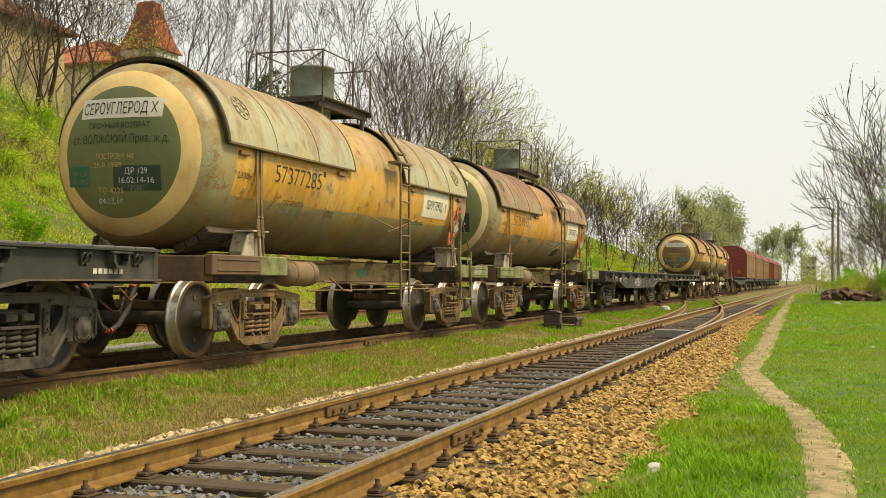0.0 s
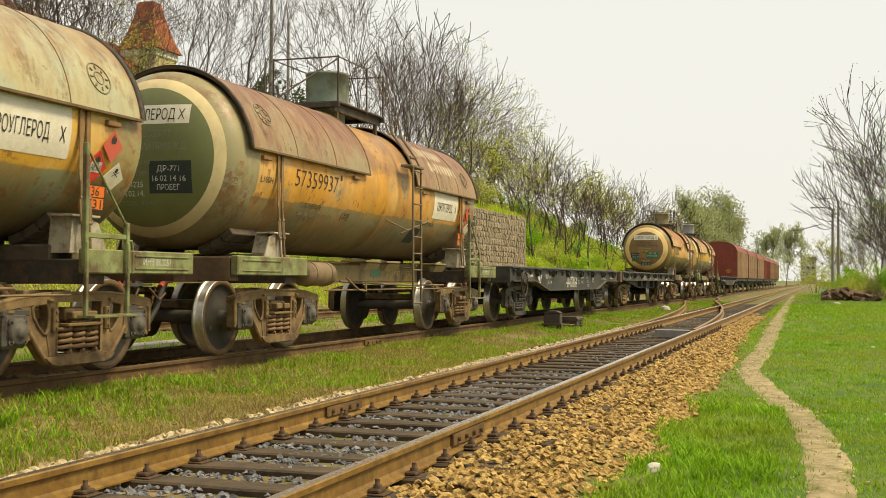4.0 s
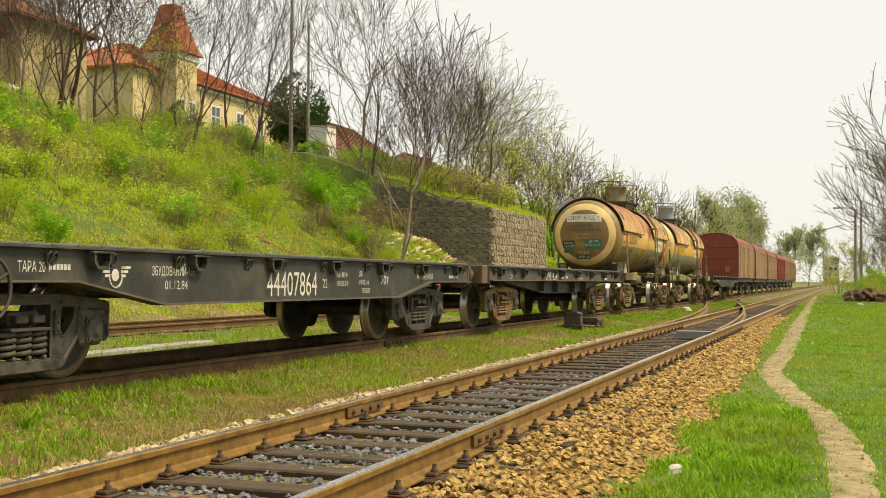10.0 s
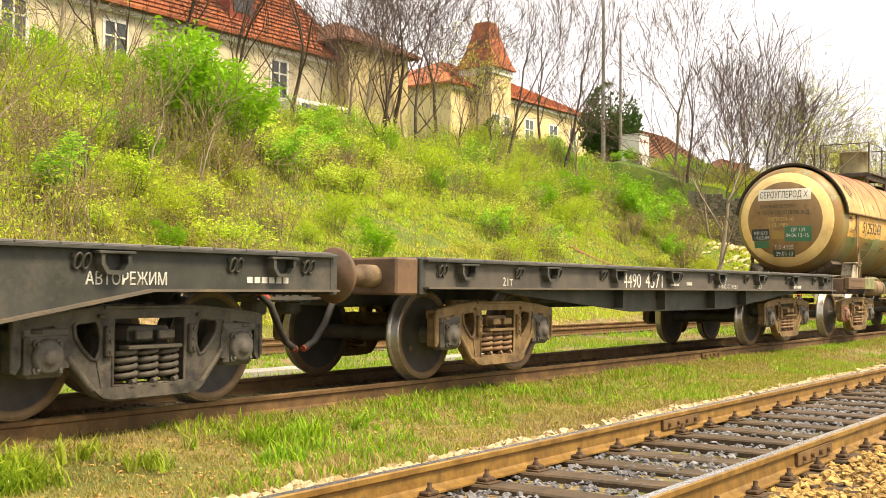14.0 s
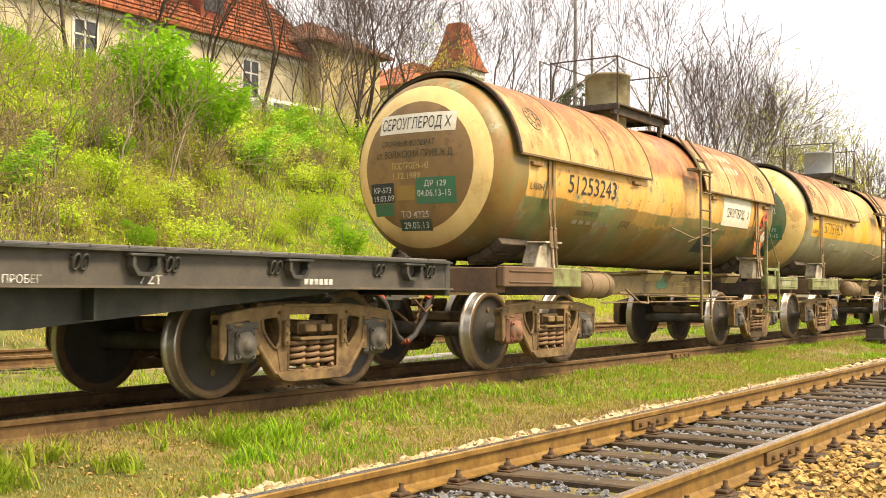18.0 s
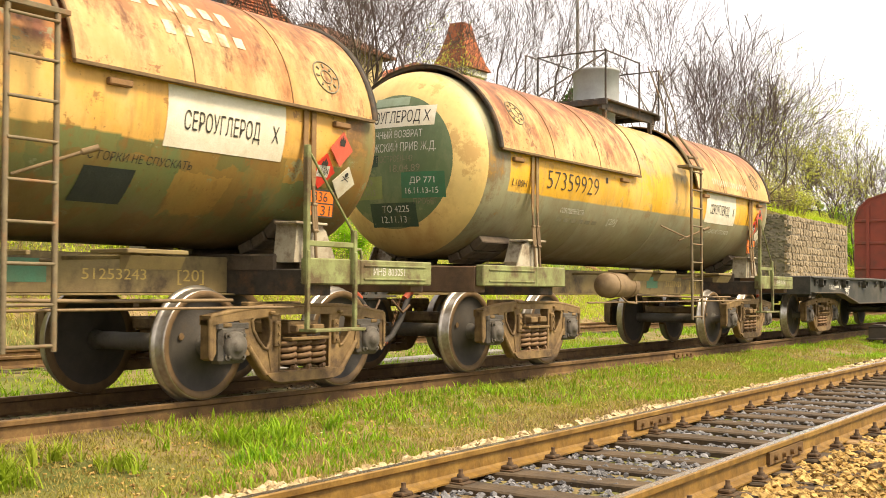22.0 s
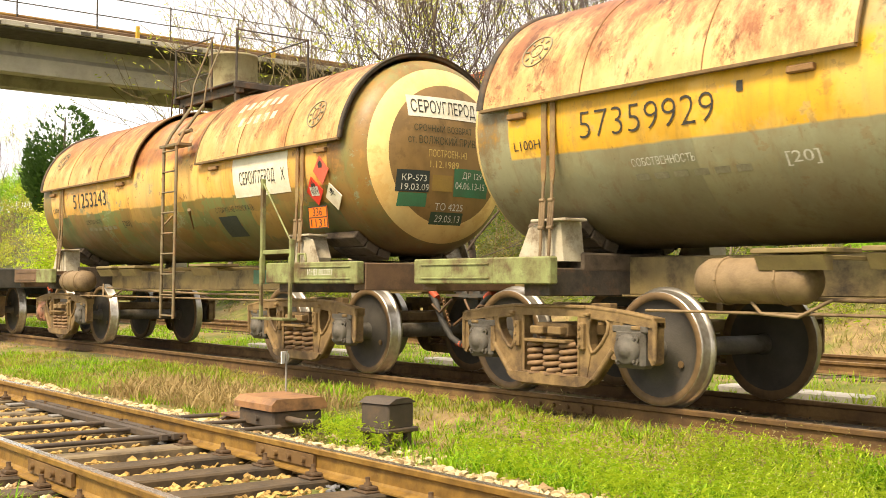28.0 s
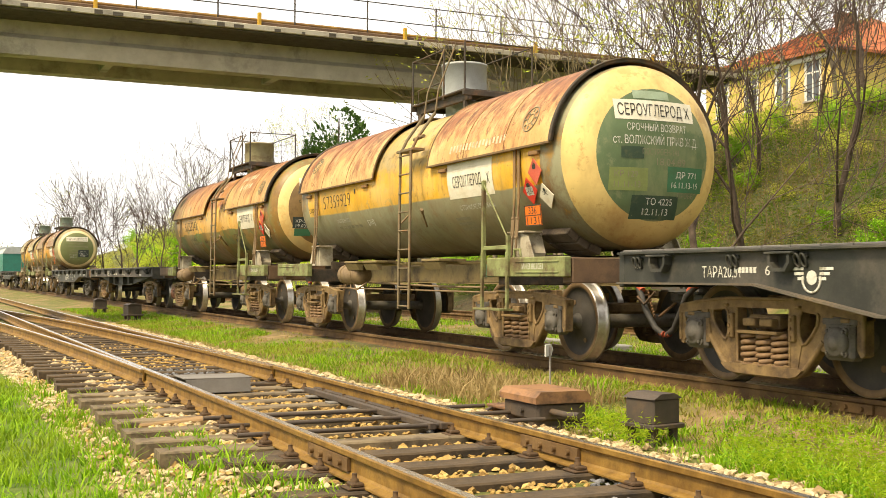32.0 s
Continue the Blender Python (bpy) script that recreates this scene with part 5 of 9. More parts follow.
P_DARK = surf("patch_dark", (0.02, 0.03, 0.028), (0.03, 0.04, 0.035), 6, 0.6)
P_DARKGREEN = surf("patch_dark_green", (0.025, 0.05, 0.03), (0.04, 0.07, 0.04), 6, 0.6, stain=(0.1, 0.11, 0.05), stain_scale=5, stain_at=(0.55, 0.75))
P_OLIVE = surf("patch_olive", (0.22, 0.26, 0.08), (0.17, 0.2, 0.07), 6, 0.6)
P_TEALPALE = surf("patch_pale_teal", (0.3, 0.38, 0.27), (0.24, 0.3, 0.2), 6, 0.6)
P_MUSTARD = surf("patch_mustard", (0.3, 0.19, 0.04), (0.25, 0.16, 0.04), 6, 0.6)


def rings(*steps):
    """Material of a dished end by radius: (radius, slot) from the middle outwards."""
    return lambda r: next((k for q, k in steps if r < q), 0)


TEXT_A = [("СРОЧНЫЙ ВОЗВРАТ", -0.42, 2.735, 0.84, M_INKGREEN, 0.1), ("ст. ВОЛЖСКИЙ Прив. ж.д.", -0.66, 2.56, 1.32, M_INKGREEN, 0.14), ("ПОСТРОЕН 143", -0.3, 2.37, 0.52, M_INKYELLOW, 0.09), ("25.II 1989", -0.34, 2.27, 0.4, M_INKYELLOW, 0.09),
          ("КР 129", -0.68, 2.17, 0.24, M_INKFADED, 0.08), ("01.09.2", -0.68, 2.08, 0.26, M_INKFADED, 0.08), ("ДР 129", 0.1, 2.19, 0.3, M_INKWHITE, 0.1), ("16.02.14-16", 0.02, 2.08, 0.46, M_INKWHITE, 0.1), ("ПРОБЕГ", 0.14, 2.0, 0.22, M_INKFADED, 0.07),
          ("ТО 4225", -0.28, 1.96, 0.36, M_INKYELLOW, 0.1), ("04.02.14", -0.28, 1.84, 0.34, M_INKWHITE, 0.1)]
TEXT_A2 = [("СРОЧНЫЙ ВОЗВРАТ", -0.5, 2.7, 0.84, M_INKFADED, 0.11), ("ст. ВОЛЖСКИЙ ПРИВ.Ж.Д.", -0.6, 2.54, 1.16, M_INKFADED, 0.12), ("ПОСТРОЕН 143", -0.4, 2.36, 0.46, M_INKFADED, 0.08), ("15.08.1989", -0.38, 2.22, 0.42, M_INKFADED, 0.09),
           ("ДР-771", 0.16, 2.27, 0.3, M_INKWHITE, 0.1), ("16 02 14 16", 0.1, 2.15, 0.44, M_INKWHITE, 0.1), ("ПРОБЕГ", 0.16, 2.04, 0.3, M_INKWHITE, 0.1), ("ТО 4225", -0.4, 2.08, 0.36, M_INKWHITE, 0.1), ("14.02.14.", -0.36, 1.97, 0.34, M_INKWHITE, 0.1), ("СОБ. ВАГ", -0.42, 1.86, 0.6, M_INKFADED, 0.07)]
TEXT_B = [("СРОЧНЫЙ ВОЗВРАТ", -0.5, 2.7, 0.8, M_INKGREEN, 0.1), ("ст. ВОЛЖСКИЙ ПРИВ.Ж.Д.", -0.58, 2.56, 1.14, M_INKGREEN, 0.12), ("ПОСТРОЕН-143", -0.32, 2.42, 0.54, M_INKYELLOW, 0.11), ("1.12.1989", -0.3, 2.3, 0.4, M_INKYELLOW, 0.11), ("КР-573", -0.64, 2.14, 0.3, M_INKWHITE, 0.1), ("19.03.09", -0.64, 2.04, 0.34, M_INKWHITE, 0.1),
          ("ДР 129", 0.16, 2.2, 0.3, M_INKWHITE, 0.1), ("04.06.13-15", 0.06, 2.08, 0.46, M_INKWHITE, 0.11), ("ТО 4225", -0.2, 1.83, 0.4, M_INKWHITE, 0.11), ("29.05.13", -0.18, 1.7, 0.36, M_INKWHITE, 0.11)]
TEXT_C = [("СРОЧНЫЙ ВОЗВРАТ", -0.42, 2.73, 0.84, M_INKWHITE, 0.12), ("ст. ВОЛЖСКИЙ ПРИВ Ж.Д.", -0.6, 2.57, 1.2, M_INKWHITE, 0.14), ("ПОСТРОЕН-143", -0.22, 2.45, 0.52, M_INKFADED, 0.1), ("18.04.89", -0.02, 2.33, 0.42, M_INKFADED, 0.12), ("КР 129", -0.58, 2.18, 0.3, M_INKFADED, 0.1), ("11.11-13", -0.58, 2.06, 0.34, M_INKFADED, 0.1),
          ("ДР 771", 0.26, 2.19, 0.32, M_INKWHITE, 0.1), ("16.11.13-15", 0.2, 2.07, 0.42, M_INKWHITE, 0.1), ("ПРОБЕГ", 0.3, 1.95, 0.3, M_INKFADED, 0.09), ("ТО 4225", -0.15, 1.86, 0.38, M_INKWHITE, 0.11), ("12.11.13", -0.18, 1.74, 0.36, M_INKWHITE, 0.11)]
SPECS = [
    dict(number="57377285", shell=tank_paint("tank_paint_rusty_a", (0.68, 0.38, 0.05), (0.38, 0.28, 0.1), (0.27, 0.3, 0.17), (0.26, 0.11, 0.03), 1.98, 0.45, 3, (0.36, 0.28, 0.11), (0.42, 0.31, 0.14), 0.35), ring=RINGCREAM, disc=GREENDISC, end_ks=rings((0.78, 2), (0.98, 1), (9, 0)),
         cover=cover_paint("shield_paint_a", (0.36, 0.4, 0.29), (0.43, 0.38, 0.21), (0.26, 0.13, 0.05), 0.6, 1), dome=M_GREYDOME, dome_label="green-grey manhole drum", ink=M_INKBLACK, text=TEXT_A, patch=[(-0.76, 2.05, 0.36, 0.24, P_GREEN), (-0.06, 1.99, 0.62, 0.3, P_DARKGREEN)],
         label="rusty yellow and green tank wagon with a green ringed end", two_tone=True, thin=0.005),
    dict(number="57359937", shell=tank_paint("tank_paint_orange_b", (0.66, 0.33, 0.045), (0.34, 0.23, 0.09), (0.3, 0.29, 0.16), (0.23, 0.09, 0.03), 2.02, 0.4, 9, (0.3, 0.26, 0.13), (0.3, 0.17, 0.07), 0.5), ring=plain("ring_pale_cream", (0.76, 0.62, 0.33), (0.42, 0.3, 0.12), 0.45, 6), disc=GREENDISC, end_ks=rings((0.86, 2), (1.02, 1), (9, 0)),
         cover=cover_paint("shield_paint_b", (0.33, 0.2, 0.1), (0.3, 0.25, 0.14), (0.2, 0.085, 0.05), 0.8, 7), dome=M_GREYDOME, dome_label="green-grey manhole drum", ink=M_INKBLACK, text=TEXT_A2, patch=[(0.05, 2.0, 0.56, 0.4, P_DARK)],
         label="rust-brown and orange tank wagon with a green ringed end", slogan=((3.2, 8, 0.17, 0.17), (2.95, 9, 0.17, 0.17)), dark_field=True, thin=0.004),
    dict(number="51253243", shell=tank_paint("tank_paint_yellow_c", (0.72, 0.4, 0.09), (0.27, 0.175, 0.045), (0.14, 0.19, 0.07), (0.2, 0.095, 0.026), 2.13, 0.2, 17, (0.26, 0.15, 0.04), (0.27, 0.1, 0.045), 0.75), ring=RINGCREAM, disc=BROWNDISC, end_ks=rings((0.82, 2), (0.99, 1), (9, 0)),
         cover=cover_paint("shield_paint_c", (0.5, 0.37, 0.16), (0.52, 0.27, 0.085), (0.28, 0.11, 0.04), 0.95, 13), dome=M_YELLOWDOME, dome_label="tan manhole drum", ink=M_INKBLACK, text=TEXT_B, patch=[(-0.7, 2.02, 0.4, 0.24, P_DARK), (-0.66, 1.86, 0.34, 0.15, P_GREEN), (-0.26, 2.04, 0.28, 0.18, P_MUSTARD), (0.04, 1.99, 0.54, 0.32, P_GREEN), (-0.24, 1.67, 0.46, 0.14, P_DARKGREEN)],
         label="golden brown tank wagon with yellow band and cream ring", axle="red", sign_y=2.29, two_tone=True, slogan=((3.22, 6, 0.2, 0.12), (3.0, 5, 0.2, 0.12)), dark_field=True),
    dict(number="57359929", shell=tank_paint("tank_paint_grey_d", (0.74, 0.41, 0.03), (0.3, 0.3, 0.19), (0.27, 0.26, 0.16), (0.2, 0.12, 0.05), 2.13, 0.12, 29, (0.29, 0.28, 0.17), (0.42, 0.33, 0.16), 0.15, 0.35), ring=plain("end_yellow_cream", (0.74, 0.54, 0.2), (0.36, 0.17, 0.04), 0.75, 11), disc=DARKGREENDISC, end_ks=rings((0.8, 2), (1.1, 1), (9, 0)),
         cover=cover_paint("shield_paint_d", (0.6, 0.44, 0.2), (0.54, 0.32, 0.12), (0.24, 0.09, 0.04), 0.95, 21), dome=M_LIGHTGREY, dome_label="light grey manhole drum", ink=M_INKBLACK, text=TEXT_C, patch=[(0.14, 2.02, 0.56, 0.3, P_GREEN), (-0.64, 2.02, 0.5, 0.27, P_OLIVE), (-0.34, 1.69, 0.66, 0.28, P_DARKGREEN), (-0.5, 2.4, 0.3, 0.14, P_DARKGREEN), (-0.3, 3.12, 0.5, 0.1, P_TEALPALE)],
         label="grey-green and orange tank wagon with a dark green disc", res_y=-1.7, sign_y=1.89, thin=0.006, number_y=-3.56, slogan=((2.72, 17, 0.1, 0.1),)),
]
M_SLOGAN = surf("slogan_cream", (0.62, 0.55, 0.4), (0.5, 0.4, 0.25), 6, 0.7, stain=(0.3, 0.18, 0.08), stain_scale=4)
TANKS = []
M_SEAM = surf("shield_seam_rust", (0.27, 0.15, 0.06), (0.18, 0.1, 0.045), 6, 0.8)
M_SHIELDEDGE = surf("shield_edge_dark", (0.12, 0.075, 0.035), (0.2, 0.13, 0.06), 5, 0.8)
M_STRAP = surf("strap_rust", (0.26, 0.15, 0.06), (0.17, 0.095, 0.04), 5, 0.7, stain=(0.3, 0.24, 0.1), stain_scale=1.5)
for sp in SPECS:
    sp["end_text"], sp["end_patch"] = sp.pop("text"), sp.pop("patch")
    sp["seam"] = M_SEAM
    sp["strap"] = M_STRAP
    sp["cover_label"] = "faded rusty sheet-metal shield"
    TANKS.append(tank_wagon(sp))


def flat_wagon(label, words, straight=False, wheel=True, tan=False):
    w = thing("flat_wagon", None, pose(TX, 0, 0), label, "railway flat car", "wagons of the freight train")
    for y in (-4.86, 4.86):
        bogie(w, y, M_BOGIE if straight or tan else M_BOGIEDARK, None)
    for s in (-1, 1):
        m = Mesh()
        low = [(-6.65, 0.93), (-4.6, 0.93), (-3.2, 0.70), (3.2, 0.70), (4.6, 0.93), (6.65, 0.93)]
        if straight:
            belly = Mesh().prism([(-6.6, 1.2), (-5.0, 0.93), (-1.7, 0.67), (1.7, 0.67), (5.0, 0.93), (6.6, 1.2)], "x", s * 1.22 - 0.012, s * 1.22 + 0.012)
            for k in (-2.2, -0.9, 0.9, 2.2):
                belly.box(*sorted((s * 1.22, s * 1.36)), k - 0.012, k + 0.012, 0.69 + 0.079 * max(0, abs(k) - 1.7), 0.97, 0.002)
            part("inner_girder", cached(("belly", s), lambda: belly.data("inner_girder", M_BLACK)), w, "recessed fish-belly girder")
            low = [(-6.65, 0.96), (6.65, 0.96)]
        pts = [(-6.65, 1.24)] + low + [(6.65, 1.24)]
        m.prism(pts, "x", s * 1.4 - 0.012, s * 1.4 + 0.012)
        sill = part("side_sill", cached(("sill", s, straight), lambda: m.data("side_sill", M_DUSTBLACK if straight else M_BLACK)), w, "dusty black side sill" if straight else "black fish-belly side sill")
        fl = Mesh().prism(low + [(a, b + 0.02) for a, b in low[::-1]], "x", s * 1.4 - 0.09, s * 1.4 + 0.09)
        part("lower_flange", cached(("flange", s, straight), lambda: fl.data("lower_flange", M_FLANGE)), sill)
        tf = Mesh().box(s * 1.4 - 0.08, s * 1.4 + 0.08, -6.65, 6.65, 1.225, 1.248, 0.003)
        part("top_flange", cached(("topflange", s), lambda: tf.data("top_flange", M_BLACK)), sill)
    part("centre_sill", cached("flat_centre", lambda: Mesh().box(-0.3, 0.3, -6.6, 6.6, 0.78, 1.2, 0.01).data("centre_sill", M_BLACK)), w)
    for e in (-1, 1):
        part("headstock", cached(("flat_head", e), lambda: Mesh().box(-1.42, 1.42, *sorted((e * 6.6, e * 6.7)), 0.9, 1.26, 0.01).data("headstock", M_BLACK)), w)
    if straight:
        for s in (-1, 1):
            bh = part("buffer_housing", cached(("bufbox", s), lambda: Mesh().box(s * 1.12 - 0.28, s * 1.12 + 0.28, -7.05, -6.7, 0.9, 1.26, 0.02).data("buffer_housing", M_BROWNPAINT)), w, "rust-brown buffer housing")
            part("plunger", cached("plunger", lambda: Mesh().lathe([(0.11, 0.0), (0.11, 0.2), (0.085, 0.21), (0.085, 0.55)], pose(0, 0, 0, 90, 0, 0), 18).data("plunger", M_SADDLE)), bh, "", pose(s * 1.12, -7.05, 1.08))
            part("buffer_head", cached("bufhead", lambda: Mesh().lathe([(0.0001, 0.54), (0.25, 0.55), (0.26, 0.57), (0.25, 0.6), (0.0001, 0.63)], pose(0, 0, 0, 90, 0, 0), 24).data("buffer_head", M_BROWNPAINT)), bh, "", pose(s * 1.12, -7.05, 1.08))
    for i in range(11):
        part("cross_bearer", cached("flat_bearer", lambda: Mesh().box(-1.38, 1.38, -0.05, 0.05, 1.0, 1.2, 0.01).data("cross_bearer", M_BLACK)), w, "", pose(0, -5.5 + 1.1 * i, 0))
    board = cached("board", lambda: Mesh().box(-1.43, 1.43, 0.004, 0.344, 1.247, 1.272, 0.006).data("deck_board", M_DECK))
    for i in range(38):
        part("deck_board", board, w, "", pose(0, -6.62 + 13.24 * i / 38, 0))
    pocket = cached("pocket", pocket_mesh)
    ring = cached("ring", ring_mesh)
    for s in (0, 180):
        for i in range(8):
            y = -5.95 + 1.7 * i
            part("stake_pocket", pocket, w, "", pose(0, 0, 0, 0, 0, s) @ Matrix.Translation((1.412, y, 1.14)))
        for i in range(12):
            y = -6.35 + 1.15 * i + (0.3 if i % 3 == 1 else 0)
            part("lashing_ring", ring, w, "", pose(0, 0, 0, 0, 0, s) @ Matrix.Translation((1.412, y, 1.16)))
    for e in (-1, 1):
        part("coupler", CACHE["coupler", e], w, "grimy automatic coupler", pose(0, e * 1.25, -0.02))
        part("air_hose", CACHE["hose", e], w, "black rubber air hose with red caps", pose(0, e * 1.25, 0))
    if wheel:
        h = Mesh()
        h.tube([(1.5, -5.75 + 0.27 * math.cos(a), 0.88 + 0.27 * math.sin(a)) for a in (math.tau * i / 28 for i in range(29))], 0.016, 6)
        for a in (0.5, 2.6, 4.7):
            h.tube([(1.5, -5.75, 0.88), (1.5, -5.75 + 0.27 * math.cos(a), 0.88 + 0.27 * math.sin(a))], 0.014, 6)
        h.tube([(1.25, -5.75, 0.88), (1.54, -5.75, 0.88)], 0.03, 8)
        part("brake_wheel", cached("brakewheel", lambda: h.data("brake_wheel", M_IRON)), w, "handbrake wheel on the sill")
    for s, y0, z0, wd, sz in words:
        lettered("lettering", s, w, M_INKWHITE, sz, lambda u, v: Vector((1.4155, y0 + u, z0 + v)), wd)
    for y0, z0, n in ((5.6, 1.0, 0.5), (-4.9, 1.04, 0.3)) if not straight else ((-0.85, 1.02, 0.3), (-0.3, 1.03, 0.2), (4.4, 1.0, 0.4)):
        q = Mesh()
        k = 6
        for i in range(k):
            q.box(1.412, 1.4155, y0 + n * i / k, y0 + n * (i + 0.72) / k, z0, z0 + 0.05, 0.0005)
        part("lettering", q.data("marks", M_INKWHITE), w)
    if not straight:
        q = Mesh()
        q.tube([(1.414, -3.95 + 0.1 * math.cos(a), 0.98 + 0.1 * math.sin(a)) for a in (math.pi * (0.9 + 1.2 * i / 12) for i in range(13))], 0.012, 4)
        q.lathe([(0.0001, 0.002), (0.06, 0.0)][::-1], pose(1.413, -3.95, 1.0, 0, 90, 0), 12)
        for k in (-1, 1):
            for i in range(3):
                q.box(1.412, 1.4155, *sorted((-3.95 + k * 0.09, -3.95 + k * (0.24 - 0.04 * i))), 1.06 - 0.04 * i, 1.085 - 0.04 * i, 0.0005)
        part("emblem", q.data("emblem", M_INKWHITE), w, "white winged emblem")
    return w


M_DECK = surf("deck_worn", (0.16, 0.155, 0.145), (0.11, 0.1, 0.09), 3, 0.8, stain=(0.075, 0.06, 0.045), stain_scale=0.8, vary=0.4)


def pocket_mesh():
    m = Mesh()
    m.prism([(-0.13, 0.07), (-0.13, -0.02), (-0.08, -0.09), (0.08, -0.09), (0.13, -0.02), (0.13, 0.07), (0.1, 0.07), (0.1, -0.01), (0.06, -0.06), (-0.06, -0.06), (-0.1, -0.01), (-0.1, 0.07)], "x", 0, 0.085)
    m.box(0, 0.1, -0.16, 0.16, 0.055, 0.075, 0.004)
    return m.data("pocket", M_BLACK)


def ring_mesh():
    m = Mesh()
    for d in (-0.035, 0.035):
        m.tube([(0.03 + 0.02 * math.sin(a), d + 0.03 * math.cos(a), -0.02 + 0.055 * math.sin(a)) for a in (math.tau * i / 12 for i in range(13))], 0.011, 5)
    m.box(0, 0.03, -0.07, 0.07, 0.0, 0.035, 0.005)
    return m.data("ring", M_BLACK)


WORDS1 = [("44407864", -0.97, 0.765, 1.36, 0.43), ("22", 0.56, 0.86, 0.14, 0.17), ("ЗБУДОВАНИЙ-133", -3.35, 1.0, 0.78, 0.13), ("01.12.84", -3.12, 0.86, 0.42, 0.13), ("70т", 2.55, 0.9, 0.3, 0.2), ("ТАРА 20 т", -5.3, 1.02, 0.42, 0.13), ("АВТОРЕЖИМ", 4.05, 0.98, 0.72, 0.13), ("КР.854", 1.0, 1.0, 0.34, 0.1), ("09.02.13", 1.0, 0.88, 0.36, 0.1), ("ДР.", 1.75, 1.02, 0.12, 0.1), ("09.02.16", 1.75, 0.9, 0.34, 0.1), ("ПРОБЕГ", 1.85, 0.78, 0.3, 0.09)]
WORDS2 = [("4490", -2.32, 0.99, 0.52, 0.27), ("4571", -1.66, 0.99, 0.54, 0.27), ("P-857", 0.92, 1.08, 0.3, 0.1), ("24-11-12-15", 0.85, 0.99, 0.48, 0.1), ("ПРОБЕГ", 1.4, 0.99, 0.3, 0.08), ("72т", 2.55, 0.99, 0.22, 0.13), ("21т", -5.2, 1.0, 0.2, 0.13)]
WORDS3 = [("ТАРА20,3т", -5.35, 1.0, 0.55, 0.14), ("6", -4.5, 1.02, 0.06, 0.12)]
FLATS = [flat_wagon("dark grey empty flat wagon with worn deck", WORDS2), flat_wagon("black empty flat wagon with white stencilled numbers", WORDS1),
         flat_wagon("black empty flat wagon with straight sills and brown buffers", WORDS2, True, False), flat_wagon("black empty flat wagon with a rust-brown deck edge", WORDS3, False, False, True)]

# ---------------------------------------------------------------- closed wagons and locomotive at the far ends
M_WAGONRED = surf("wagon_red_brown", (0.27, 0.055, 0.03), (0.2, 0.045, 0.028), 2, 0.65, stain=(0.12, 0.05, 0.03), stain_scale=0.8)
M_WAGONBROWN = surf("wagon_dusty_brown", (0.4, 0.27, 0.15), (0.3, 0.19, 0.1), 2, 0.7, stain=(0.16, 0.09, 0.05), stain_scale=0.7)
M_LOCOGREEN = surf("loco_green", (0.03, 0.2, 0.15), (0.03, 0.16, 0.12), 3, 0.5)
M_LOCOGREY = surf("loco_grey_roof", (0.42, 0.45, 0.45), (0.33, 0.35, 0.35), 3, 0.6)


